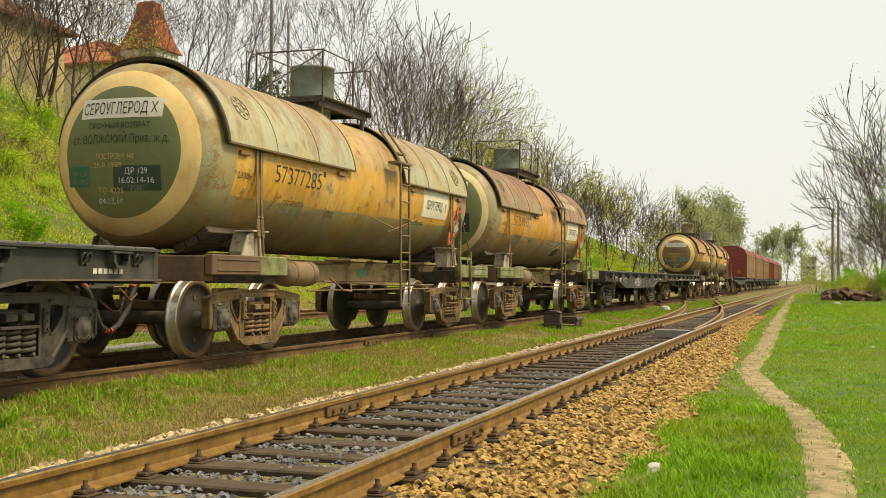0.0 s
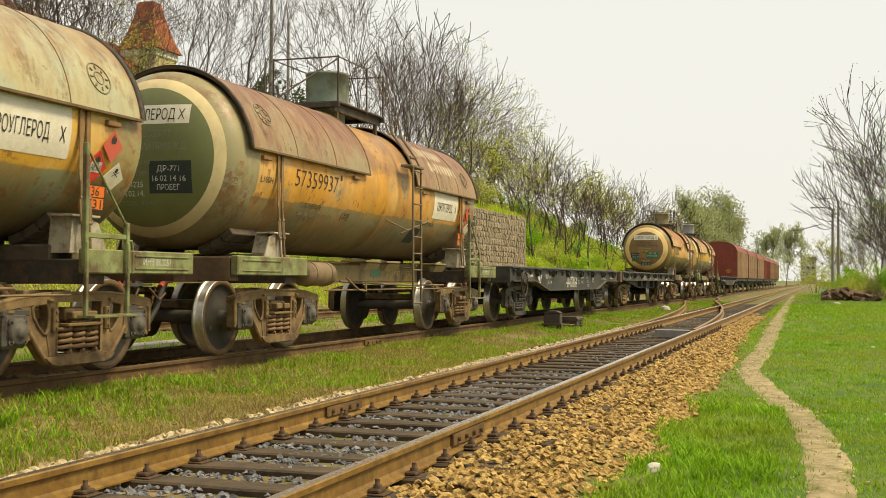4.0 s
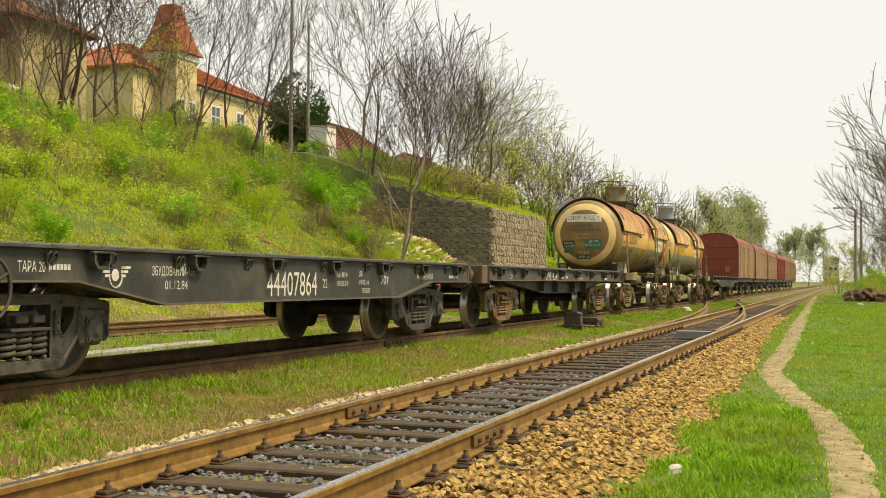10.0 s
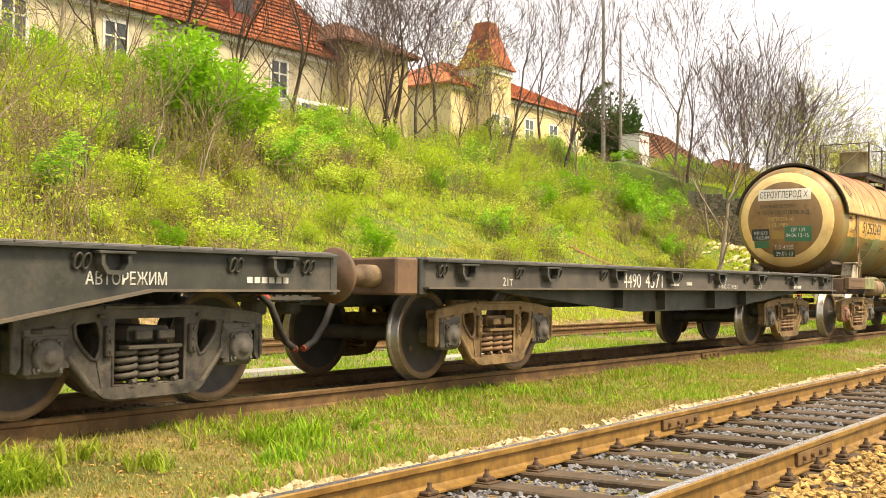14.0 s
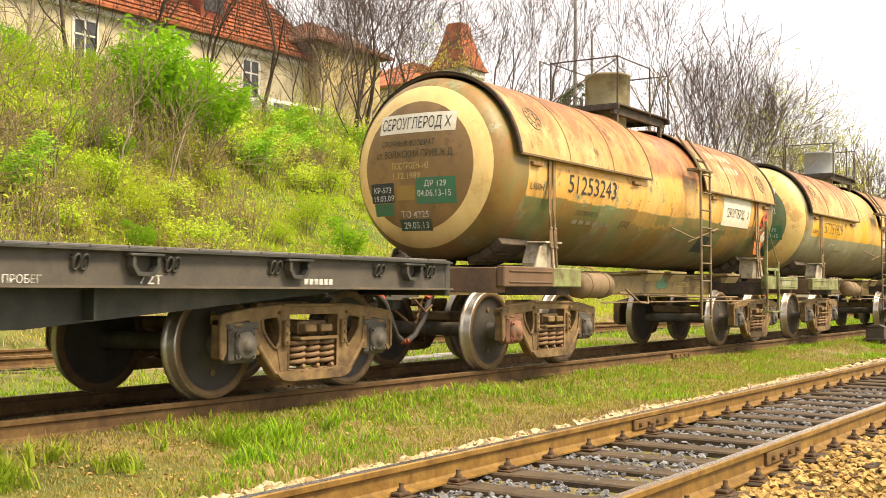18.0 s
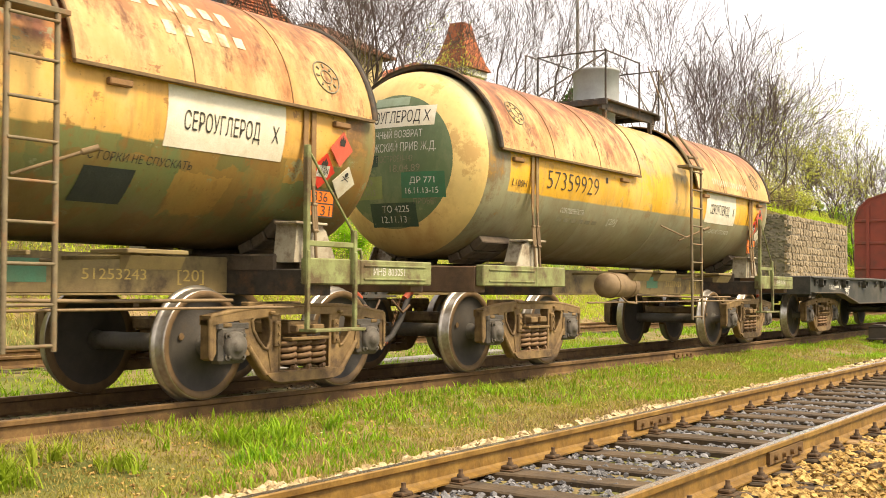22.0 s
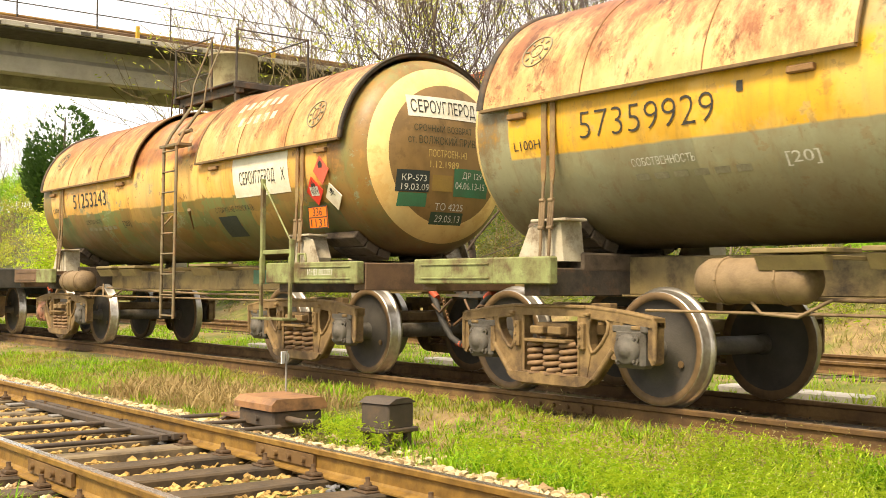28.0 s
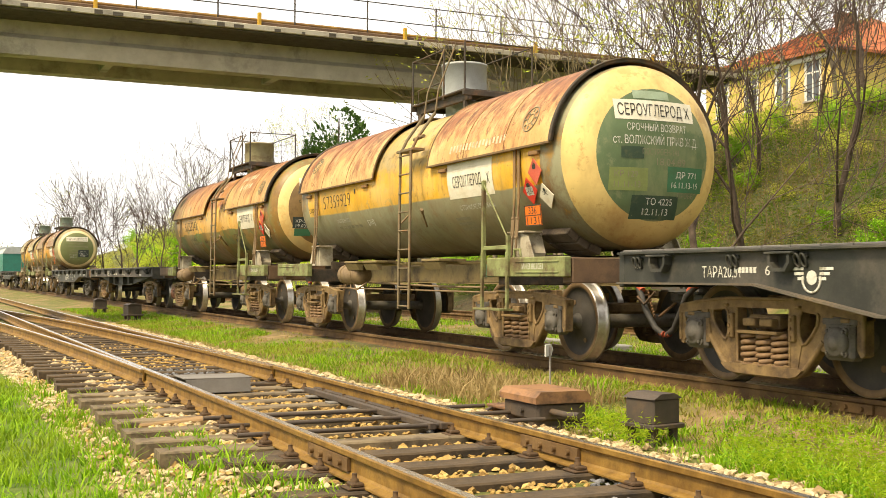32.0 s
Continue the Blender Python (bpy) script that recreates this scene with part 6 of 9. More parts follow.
def closed_wagon(label, side, n):
    w = thing("closed_wagon", None, pose(TX, 0, 0), label, "railway boxcar", "wagons of the freight train")
    h = n / 2 - 0.65
    m = Mesh()
    m.box(-1.3, 1.3, -h, h, 0.95, 1.2, 0.01)
    m.box(-0.3, 0.3, -h, h, 0.7, 1.0, 0.01)
    for s in (-1, 1):
        for y in (-h + 0.05, h - 0.05):
            m.lathe([(0.06, 0.0), (0.06, 0.42), (0.2, 0.44), (0.2, 0.47)], pose(s * 0.87, y, 1.05, -90 if y > 0 else 90, 0, 0), 14)
    part("underframe", cached(("cu", n), lambda: m.data("underframe", M_BLACK)), w)
    prof = [(-1.42, 1.2), (1.42, 1.2), (1.42, 3.3), (1.3, 3.62), (1.0, 3.9), (0.5, 4.06), (0, 4.1), (-0.5, 4.06), (-1.0, 3.9), (-1.3, 3.62), (-1.42, 3.3)]
    for e in (-1, 1):
        q = Mesh()
        q.prism(prof[:: -1], "y", *sorted((e * h, e * (h - 0.08))))
        wall_end = part("end_wall", cached(("ce", n, e), lambda: q.data("end_wall", M_WAGONRED)), w, "red-brown ribbed end wall")
        for x in (-1.0, -0.35, 0.35, 1.0):
            part("rib", cached(("cerib", n, e), lambda: Mesh().box(-0.05, 0.05, *sorted((e * h, e * (h + 0.06))), 1.22, 3.7, 0.01).data("rib", M_WAGONRED)), wall_end, "", pose(x, 0, 0))
        for z in (1.7, 2.5, 3.2):
            part("rail_rib", cached(("cerail", n, e), lambda: Mesh().box(-1.38, 1.38, *sorted((e * h, e * (h + 0.04))), -0.04, 0.04, 0.01).data("rail_rib", M_WAGONRED)), wall_end, "", pose(0, 0, z))
    r = Mesh()
    top = [p for p in prof if p[1] >= 3.3]
    inner = [(x * 0.97, z - 0.04) for x, z in top][::-1]
    r.prism((top + inner)[::-1], "y", -h - 0.04, h + 0.04)
    part("roof", cached(("cr", n), lambda: r.data("roof", M_WAGONRED)), w, "arched red-brown roof")
    for s in (-1, 1):
        for k in range(2):
            y0, y1 = (-h + 0.1, -0.02) if k == 0 else (0.02, h - 0.1)
            q = Mesh()
            x0, x1 = sorted((s * 1.36, s * 1.42))
            q.box(x0, x1, y0, y1, 1.22, 3.36, 0.01)
            c = 6
            door = part("sliding_door", cached(("cd", n, s, k, side.name), lambda: q.data("door", side)), w, "dusty sliding side wall" if side is M_WAGONBROWN else "")
            for i in range(c + 1):
                y = y0 + 0.06 + (y1 - y0 - 0.12) * i / c
                part("rib", cached(("cdrib", s, side.name), lambda: Mesh().box(*sorted((s * 1.42, s * 1.455)), -0.035, 0.035, 1.24, 3.34, 0.008).data("rib", side)), door, "", pose(0, y, 0))
    for y in (-h + 2.6, h - 2.6):
        ws = part("wheelset", CACHE["wheelset"], w, "dark dusty wheels", pose(0, y, 0.478))
        WHEELSETS.append(ws)
        for s in (-1, 1):
            q = Mesh()
            q.prism([(-1.0, 0.78), (-0.5, 0.62), (0.5, 0.62), (1.0, 0.78), (0.5, 0.7), (-0.5, 0.7)], "x", -0.05, 0.05)
            q.prism([(-0.45, 1.0), (-0.2, 0.42), (0.2, 0.42), (0.45, 1.0)], "x", -0.02, 0.0)
            q.box(-0.08, 0.1, -0.14, 0.14, 0.36, 0.62, 0.03)
            part("axle_guard", cached("guard", lambda: q.data("guard", M_BOGIEDARK)), w, "", pose(s * 1.02, y, 0, 0, 0, 0 if s > 0 else 180))
    q = Mesh()
    q.tube([(0.75 + 0.15 * math.cos(a), -h - 0.08, 1.75 + 0.15 * math.sin(a)) for a in (math.tau * i / 20 for i in range(21))], 0.018, 5)
    for a in (0.5, 2.6, 4.7):
        q.tube([(0.75, -h - 0.08, 1.75), (0.75 + 0.15 * math.cos(a), -h - 0.08, 1.75 + 0.15 * math.sin(a))], 0.014, 5)
    part("brake_wheel", cached(("bw", n), lambda: q.data("brake_wheel", M_YELLOWPAINT)), w, "yellow handbrake wheel")
    return w


CLOSED = []
for i in range(6):
    CLOSED.append((closed_wagon("red-brown closed wagon with arched roof" if i == 3 else "closed wagon with dusty brown sliding sides and red ends", M_WAGONBROWN if i != 3 else M_WAGONRED, 14.2), 14.2))

LOCO_LEN = 17.0


def locomotive():
    w = thing("locomotive", None, pose(TX, 0, 0), "green diesel locomotive with a grey roof", "locomotive", "")
    m = Mesh()
    m.box(-1.4, 1.4, -8.0, 8.0, 0.95, 1.35, 0.03)
    part("underframe", m.data("underframe", M_BLACK), w)
    for y0, y1, x, z, mt, nm in ((-7.6, -2.6, 1.25, 3.2, M_LOCOGREEN, "engine_hood"), (0.4, 7.6, 1.25, 3.2, M_LOCOGREEN, "engine_hood"), (-2.6, 0.4, 1.42, 3.4, M_LOCOGREEN, "cab")):
        q = Mesh()
        q.prism([(-x, 1.35), (x, 1.35), (x, z - 0.3), (x - 0.3, z), (-x + 0.3, z), (-x, z - 0.3)][::-1], "y", y0, y1)
        for i in range(int((y1 - y0) / 0.8)):
            for s in (-1, 1):
                q.box(*sorted((s * x, s * (x + 0.02))), y0 + 0.1 + 0.8 * i, y0 + 0.8 + 0.8 * i, 1.5, z - 0.5, 0.005)
        o = part(nm, q.data(nm, mt), w)
        t = Mesh()
        t.prism([(-x - 0.03, z - 0.35), (x + 0.03, z - 0.35), (x - 0.25, z + 0.1), (0, z + 0.25), (-x + 0.25, z + 0.1)][::-1], "y", y0 - 0.05, y1 + 0.05)
        part("roof", t.data("roof", M_LOCOGREY), o, "pale grey roof")
    for y in (-5, -3.1, 3.1, 5):
        WHEELSETS.append(part("wheelset", CACHE["wheelset"], w, "", pose(0, y, 0.478)))
    for y in (-4.05, 4.05):
        for s in (-1, 1):
            q = Mesh()
            q.box(-0.06, 0.06, -1.7, 1.7, 0.5, 0.85, 0.05)
            part("bogie_frame", cached("locobogie", lambda: q.data("bogie_frame", M_BLACK)), w, "", pose(s * 1.05, y, 0))
    return w


LOCO = locomotive()

# ---------------------------------------------------------------- turnouts of the near track
def curve_off(s):
    """Sideways way of the diverging line s metres behind the points."""
    return s * s / 600.0 if s < 33 else 33 * 33 / 600.0 + (s - 33) * 0.11


TOE_A, TOE_B = -8.5, 20.0
for side in (-1, 1):
    line = [(fgx(TOE_A - s) + side * 0.7525 + curve_off(s), TOE_A - s) for s in [4.6 + 1.5 * i for i in range(50)]]
    part("rail", rail_mesh(line[::-1], M_RAIL, M_HEAD, FGZ - 0.003), track_near, "curved rail of the turnout")


def crossover(s):
    """Lateral way from the near track to the train's track."""
    full = fgx(60) - TX
    total = 30.0 + full / 0.1
    a = curve_off(min(s, 33.0)) if s < 33 else 33 * 33 / 600.0 + (s - 33) * 0.11
    end = full - curve_off(max(0.0, min(33.0, 76.0 - s)))
    return min(a, end) if s < 76 else full


for side in (-1, 1):
    line = [(fgx(TOE_B + s) + side * 0.7525 - crossover(s), TOE_B + s) for s in [4.6 + 1.6 * i for i in range(44)]]
    part("rail", rail_mesh(line, M_RAIL, M_HEADDULL, FGZ + 0.02), track_near, "curved rail of the crossover")

# ---------------------------------------------------------------- sleepers and fastenings
def sleeper_mesh(half, seed, mat=M_SLEEPER):
    r = random.Random(seed)
    m = Mesh()
    rows = 9
    vs = []
    for i in range(rows):
        x = -half + 2 * half * i / (rows - 1)
        w = 0.12 + 0.008 * r.uniform(-1, 1)
        zt = 0.004 * r.uniform(-1, 1)
        vs += [(x, -w, -0.14), (x, -w, zt - 0.012), (x, -w + 0.014, zt), (x, -0.02, zt - 0.004 * r.random()), (x, w - 0.014, zt), (x, w, zt - 0.012), (x, w, -0.14)]
    fs = [(i * 7 + j, i * 7 + j + 1, (i + 1) * 7 + j + 1, (i + 1) * 7 + j) for i in range(rows - 1) for j in range(6)]
    m.add(vs, [f[::-1] for f in fs] + [tuple(range(7)), tuple(range(7 * rows - 7, 7 * rows))[::-1]])
    return m.data("sleeper", mat)


SLEEPERS = [sleeper_mesh(1.3, i) for i in range(4)]
SLEEPERS_LONG = [sleeper_mesh(1.5, 10 + i) for i in range(3)]
SLEEPERS_BROWN = [sleeper_mesh(1.5, 20 + i, M_SLEEPERBROWN) for i in range(4)]


def chair_mesh():
    """Base plate with a bolted clip on both sides of the rail foot."""
    m = Mesh()
    m.box(-0.17, 0.17, -0.075, 0.075, -0.172, -0.16, 0.004)
    for s in (-1, 1):
        m.box(s * 0.1 - 0.038, s * 0.1 + 0.038, -0.055, 0.055, -0.162, -0.135, 0.01)
        m.lathe([(0.026, -0.15), (0.026, -0.118), (0.016, -0.118), (0.016, -0.085)], pose(s * 0.105, 0, 0), 6)
    return m.data("rail_chair", M_FASTENER)


CHAIR = chair_mesh()
rng = random.Random(5)
y = -30.0
n_sl = 0
while y < 62:
    if -27 < y < TOE_A + 0.5 or TOE_B < y < 52:
        me, dx = SLEEPERS_BROWN[n_sl % 4] if y < 0 and y > -12.5 else SLEEPERS_LONG[n_sl % 3], (0.16 if y < 0 else -0.16)
    else:
        me, dx = SLEEPERS[n_sl % 4], 0.0
    part("sleeper", me, track_near, "", pose(fgx(y) + dx + rng.uniform(-0.04, 0.04), y, FGZ - 0.172 + rng.uniform(-0.006, 0.004), 0, 0, rng.uniform(-1.2, 1.2)))
    if -13 < y < 30:
        for s in (-0.7525, 0.7525):
            part("rail_chair", CHAIR, track_near, "", pose(fgx(y) + s, y, FGZ))
    y += 0.61
    n_sl += 1
y = -40.0
while y < 70:
    part("sleeper", SLEEPERS[n_sl % 4], track_train, "", pose(TX + rng.uniform(-0.05, 0.05), y, -0.225, 0, 0, rng.uniform(-1.5, 1.5)))
    y += 0.65
    n_sl += 1
y = -30.0
while y < 45:
    part("sleeper", SLEEPERS[n_sl % 4], track_siding, "", pose(SX, y, -0.21, 0, 0, rng.uniform(-1.5, 1.5)))
    y += 0.66
    n_sl += 1


def fishplate(track, x, y, z):
    m = Mesh()
    for s in (-1, 1):
        m.prism([(s * 0.01, -0.125), (s * 0.036, -0.13), (s * 0.034, -0.05), (s * 0.012, -0.045)][::s], "y", -0.38, 0.38)
        for i in range(4):
            m.lathe([(0.02, 0.03), (0.02, 0.06)], pose(0, -0.27 + 0.18 * i, -0.088, 0, 90 * s, 0), 6)
    part("fishplate", cached("fishplate", lambda: m.data("fishplate", M_RAILDARK)), track, "rusty bolted fishplate", pose(x, y, z))


for x, y in ((-0.7525, 9.2), (0.7525, 8.0), (-0.7525, -6.7), (0.7525, -6.9)):
    fishplate(track_near, fgx(y) + x, y, FGZ)
for y in (17.7, -7.4, 1.0):
    fishplate(track_train, TX + 0.7525, y, 0)

# ---------------------------------------------------------------- point machine, box, rods and covers
M_MACHINE = surf("machine_brown_lid", (0.29, 0.15, 0.065), (0.22, 0.115, 0.055), 4, 0.6, stain=(0.09, 0.05, 0.03), stain_scale=2)
M_MACHINEDARK = surf("machine_dark", (0.055, 0.043, 0.033), (0.08, 0.06, 0.045), 5, 0.7, stain=(0.11, 0.075, 0.045), stain_scale=3)
M_PLATE = surf("cover_plate_grey", (0.22, 0.205, 0.18), (0.16, 0.145, 0.125), 3, 0.6, 0.2, stain=(0.12, 0.1, 0.08), stain_at=(0.58, 0.75))


def point_machine(m0, label, lid=M_MACHINE):
    w = thing("point_machine", None, m0, label, "point machine", "point machines")
    m = Mesh()
    m.box(-0.24, 0.24, -0.34, 0.34, 0.1, 0.28, 0.02)
    m.box(-0.3, 0.3, -0.38, 0.38, 0.0, 0.04, 0.006)
    for y in (-0.25, 0.25):
        m.box(-0.26, 0.26, y - 0.05, y + 0.05, 0.0, 0.12, 0.01)
    m.lathe([(0.03, 0.0), (0.03, 0.03)], pose(0.24, 0.05, 0.19, 0, 90, 0), 10)
    part("body", m.data("body", M_MACHINEDARK), w, "dark cast body")
    q = Mesh()
    q.prism([(-0.27, 0.285), (0.27, 0.285), (0.27, 0.35), (0.22, 0.41), (-0.22, 0.41), (-0.27, 0.35)][::-1], "y", -0.37, 0.37)
    part("lid", q.data("lid", lid), w, "brown rounded lid" if lid is M_MACHINE else "")
    q = Mesh()
    q.box(-0.2, 0.2, -0.82, -0.36, 0.13, 0.165, 0.008)
    q.box(-0.18, 0.18, -0.78, -0.74, 0.0, 0.14, 0.006)
    part("side_tray", q.data("tray", M_MACHINE), w)
    q = Mesh()
    q.tube([(0.1, 0.34, 0.2), (0.08, 0.55, 0.19), (0.05, 0.75, 0.2)], 0.035, 8)
    q.tube([(-0.05, -0.6, 0.12), (0.1, -0.75, 0.16), (0.25, -0.7, 0.1), (0.3, -0.65, 0.0)], 0.018, 6)
    part("cable_pipe", q.data("pipe", M_MACHINEDARK), w)
    return w


point_machine(pose(-4.98, -8.62, -0.3, 0, 0, 0) @ Matrix.Diagonal((1, 0.88, 0.8, 1)), "brown point machine with rounded lid beside the track")
point_machine(pose(-6.3, 29.2, -0.29, 0, 0, 0) @ Matrix.Diagonal((1, 1, 0.75, 1)), "dark point machine between the tracks", M_MACHINEDARK)
q = Mesh()
q.box(-0.2, 0.2, -0.2, 0.2, 0.24, 0.5, 0.015)
q.prism([(-0.22, 0.5), (0.22, 0.5), (0.1, 0.555), (-0.1, 0.555)][::-1], "y", -0.22, 0.22)
q.box(-0.24, 0.24, -0.24, 0.24, 0.2, 0.25, 0.01)
for x, y in ((-0.15, -0.15), (0.15, -0.15), (0.15, 0.15), (-0.15, 0.15)):
    q.box(x - 0.035, x + 0.035, y - 0.035, y + 0.035, 0.0, 0.21, 0.005)
BOXME = q.data("relay_box", M_MACHINEDARK)
thing("junction_box", BOXME, pose(-5.22, -7.36, -0.32, 0, 0, 12) @ Matrix.Diagonal((0.74, 0.74, 0.76, 1)), "dark metal cable junction box on short legs", "junction box")
for x, y, r in ((-6.3, 27.2, 5), (-5.6, -33, 10), (-5.7, -40, 0)):
    thing("junction_box", BOXME, pose(x, y, -0.34, 0, 0, r), "small dark cable box beside the track", "junction box")
q = Mesh()
q.box(-0.36, 0.36, -0.25, 0.25, 0.0, 0.012, 0.004)
q.prism([(-0.25, 0.0), (-0.27, -0.14), (-0.255, -0.14), (-0.235, 0.0)], "x", -0.34, 0.34)
q.prism([(0.235, 0.0), (0.255, -0.14), (0.27, -0.14), (0.25, 0.0)], "x", -0.34, 0.34)
PLATE = q.data("rod_cover", M_PLATE)
thing("rod_cover", PLATE, pose(fgx(-12) + 0.27, -12.0, FGZ - 0.015), "grey steel cover plate between the rails", "cover plate")
thing("rod_cover", PLATE, pose(fgx(24.5) + 0.28, 24.5, FGZ - 0.015), "grey steel cover plate between the rails", "cover plate")
rods = thing("point_rod", None, pose(fgx(-8.8), -8.8, FGZ - 0.12), "greased steel stretcher rods of the points", "point rods")
for yy in (0.0, 0.55, -0.55):
    part("rod", Mesh().tube([(-1.6, yy, 0), (1.0, yy, 0)], 0.018, 6).data("rod", M_MACHINEDARK), rods)
for xx in (-0.66, -0.56):
    part("lock_bar", Mesh().box(xx - 0.03, xx + 0.03, -2.6, 0.6, -0.03, 0.02, 0.005).data("lock_bar", M_MACHINEDARK), rods)
for i in range(6):
    m = Mesh()
    yy = -8.6 - 0.61 * i
    m.box(-0.1, 0.16, -0.07, 0.07, 0.0, 0.02, 0.004)
    part("slide_plate", cached("slide", lambda: m.data("slide_plate", M_PLATE)), track_near, "", pose(fgx(yy) - 0.62, yy, FGZ - 0.17))

# white marker post on its whitewashed block
post = thing("marker_post", None, pose(-6.05, 0.06, -0.32), "white square marker post on a whitewashed stone block", "marker post")
q = Mesh()
q.box(-0.09, 0.09, -0.095, 0.095, 0.5, 1.09, 0.012)
part("post", q.data("post", M_WHITEWASH), post)
q = Mesh()
vs, fs = [], []
r5 = random.Random(8)
for i in range(7):
    for j in range(10):
        a = math.tau * j / 10
        rr = (0.25 - 0.012 * i * (i > 3)) * (1 + 0.09 * r5.uniform(-1, 1)) * (0.75 if i == 6 else 1)
        vs.append((rr * math.cos(a), rr * math.sin(a) * 0.95, 0.085 * i + 0.01 * r5.uniform(-1, 1)))
fs = [(i * 10 + j, i * 10 + (j + 1) % 10, (i + 1) * 10 + (j + 1) % 10, (i + 1) * 10 + j) for i in range(6) for j in range(10)] + [tuple(range(60, 70))]
q.add(vs, fs)
part("stone_block", q.data("stone_block", M_WHITEWASH), post, "chipped whitewashed stone")
q = Mesh()
q.lathe([(0.11, 0), (0.13, 0.12), (0.1, 0.24), (0.04, 0.27)], pose(0.02, -0.34, 0, 0, 12, 0), 9, smooth=False)
part("small_stone", q.data("small_stone", M_WHITEWASH), post)
# slabs and sleeper stubs lying by the train's track
for i, (x, y, r, sx) in enumerate(((-6.3, -0.95, -6, 1.2), (-6.5, 4.2, 3, 0.9), (-6.2, -2.1, 10, 0.8))):
    q = Mesh()
    q.box(-0.2, 0.2, -0.32 * sx, 0.32 * sx, 0.0, 0.11, 0.03)
    thing("old_slab", q.data("old_slab", M_SLEEPER if i % 2 else surf("slab_brown_%d" % i, (0.33, 0.23, 0.15), (0.24, 0.16, 0.1), 4, 0.9)), pose(x, y, -0.3, 0, 3, r), "weathered brown slab lying by the rail", "slab")
cb = thing("cable_box", None, pose(-6.2, 1.42, -0.32, 0, 0, -14), "low dark cable box with a tan lid", "junction box")
part("body", Mesh().box(-0.26, 0.26, -0.27, 0.27, 0.0, 0.2, 0.012).data("body", M_MACHINEDARK), cb)
part("lid", Mesh().box(-0.29, 0.29, -0.29, 0.29, 0.2, 0.235, 0.012).data("lid", surf("box_lid_tan", (0.34, 0.22, 0.12), (0.25, 0.16, 0.09), 5, 0.8, stain=(0.15, 0.1, 0.06), stain_scale=3)), cb, "tan lid")
# pale concrete edge blocks of an old platform behind the train
edge = thing("platform_edge", None, pose(0, 0, 0), "row of pale concrete edge slabs in the grass", "kerb", kind="structure")
EDGE = Mesh().box(-0.16, 0.16, -0.98, 0.98, -0.36, -0.2, 0.02).data("edge_slab", M_CONCRETE)
for i in range(22):
    if i % 3 == 0 or i in (8, 16):
        continue
    part("slab", EDGE, edge, "", pose(-11.5 + rng.uniform(-0.03, 0.03), -22 + 2.0 * i, rng.uniform(-0.02, 0.01), 0, 0, rng.uniform(-1, 1)))
# small white dwarf sign by the train's track
sg = thing("dwarf_sign", None, pose(-5.8, -9.93, -0.3, 0, 0, -50), "small white arrow board on a thin stake", "sign")
q = Mesh()
q.tube([(0, 0, 0), (0, 0, 0.6)], 0.012, 6)
part("stake", q.data("stake", M_POLE), sg)
q = Mesh()
q.prism([(-0.13, 0.56), (-0.07, 0.5), (0.1, 0.5), (0.1, 0.62), (-0.07, 0.62)], "x", 0.012, 0.022)
part("board", q.data("board", M_WHITE), sg)
# low white stone at the grass edge and loose pale stones in the field
for i, (x, y, s) in enumerate(((-1.2, 8.5, 0.085), (-6.2, 47.0, 0.26), (0.6, 62, 0.16), (0.35, 14, 0.03), (0.9, 24, 0.05))):
    q = Mesh()
    q.lathe([(s * 0.9, 0), (s * 1.1, s * 0.35), (s * 0.8, s * 0.75), (s * 0.3, s * 0.9)], pose(0, 0, 0, 0, 0, 0) @ Matrix.Diagonal((0.7, 1.2, 0.8, 1)), 8, smooth=False)
    thing("stone", q.data("stone", M_WHITEWASH), pose(x, y, gz(x, y) - 0.01, 6, 0, 30 * i), "pale stone lying in the grass", "stone")


# ---------------------------------------------------------------- ballast
STONE_DIRS = [Vector(p).normalized() for p in ((1, 0.2, 0.1), (-0.9, 0.3, -0.2), (0.1, 1, 0.2), (0.2, -1, 0.1), (0.1, 0.1, 1), (-0.4, -0.6, 0.7), (0.6, 0.6, 0.6), (-0.5, 0.6, 0.5))]
STONE_FACES = [(0, 6, 4), (0, 4, 5), (0, 5, 3), (0, 2, 6), (2, 7, 6), (6, 7, 4), (7, 1, 5), (4, 7, 5), (1, 3, 5), (2, 1, 7)]


def ballast(name, mat, spots, seed, label):
    r = random.Random(seed)
    vs, fs = [], []
    for x, y, z, s in spots:
        a = r.uniform(0, 6.28)
        ca, sa = math.cos(a), math.sin(a)
        fx, fy, fz = s * r.uniform(0.7, 1.4), s * r.uniform(0.6, 1.1), s * r.uniform(0.5, 0.95)
        o = len(vs)
        for d in STONE_DIRS:
            k = r.uniform(0.8, 1.2)
            px, py = d.x * fx * k, d.y * fy * k
            vs.append((x + px * ca - py * sa, y + px * sa + py * ca, z + d.z * fz * k))
        fs += [(o + a2, o + b2, o + c2) for a2, b2, c2 in STONE_FACES]
    me = bpy.data.meshes.new(name)
    me.from_pydata(vs, [], fs)
    me.materials.append(mat)
    thing(name, me, Matrix(), label, "ballast", kind="stuff")


def strew(lo, hi, ya, yb, per, r, size=(0.024, 0.05), zup=0.0, near=True, keep=lambda x, y: True):
    out = []
    for _ in range(int((hi - lo) * (yb - ya) * per)):
        u, y = r.random(), r.uniform(ya, yb)
        if near and r.random() > 1.0 / (1 + max(0, abs(y) - 12) * 0.09):
            continue
        x = fgx(y) + lo + (hi - lo) * u
        if keep(x, y):
            k = 1 + max(0, abs(y) - 10) * 0.012
            out.append((x, y, gz(x, y) + zup + r.uniform(-0.008, 0.02), r.uniform(*size) * k))
    return out


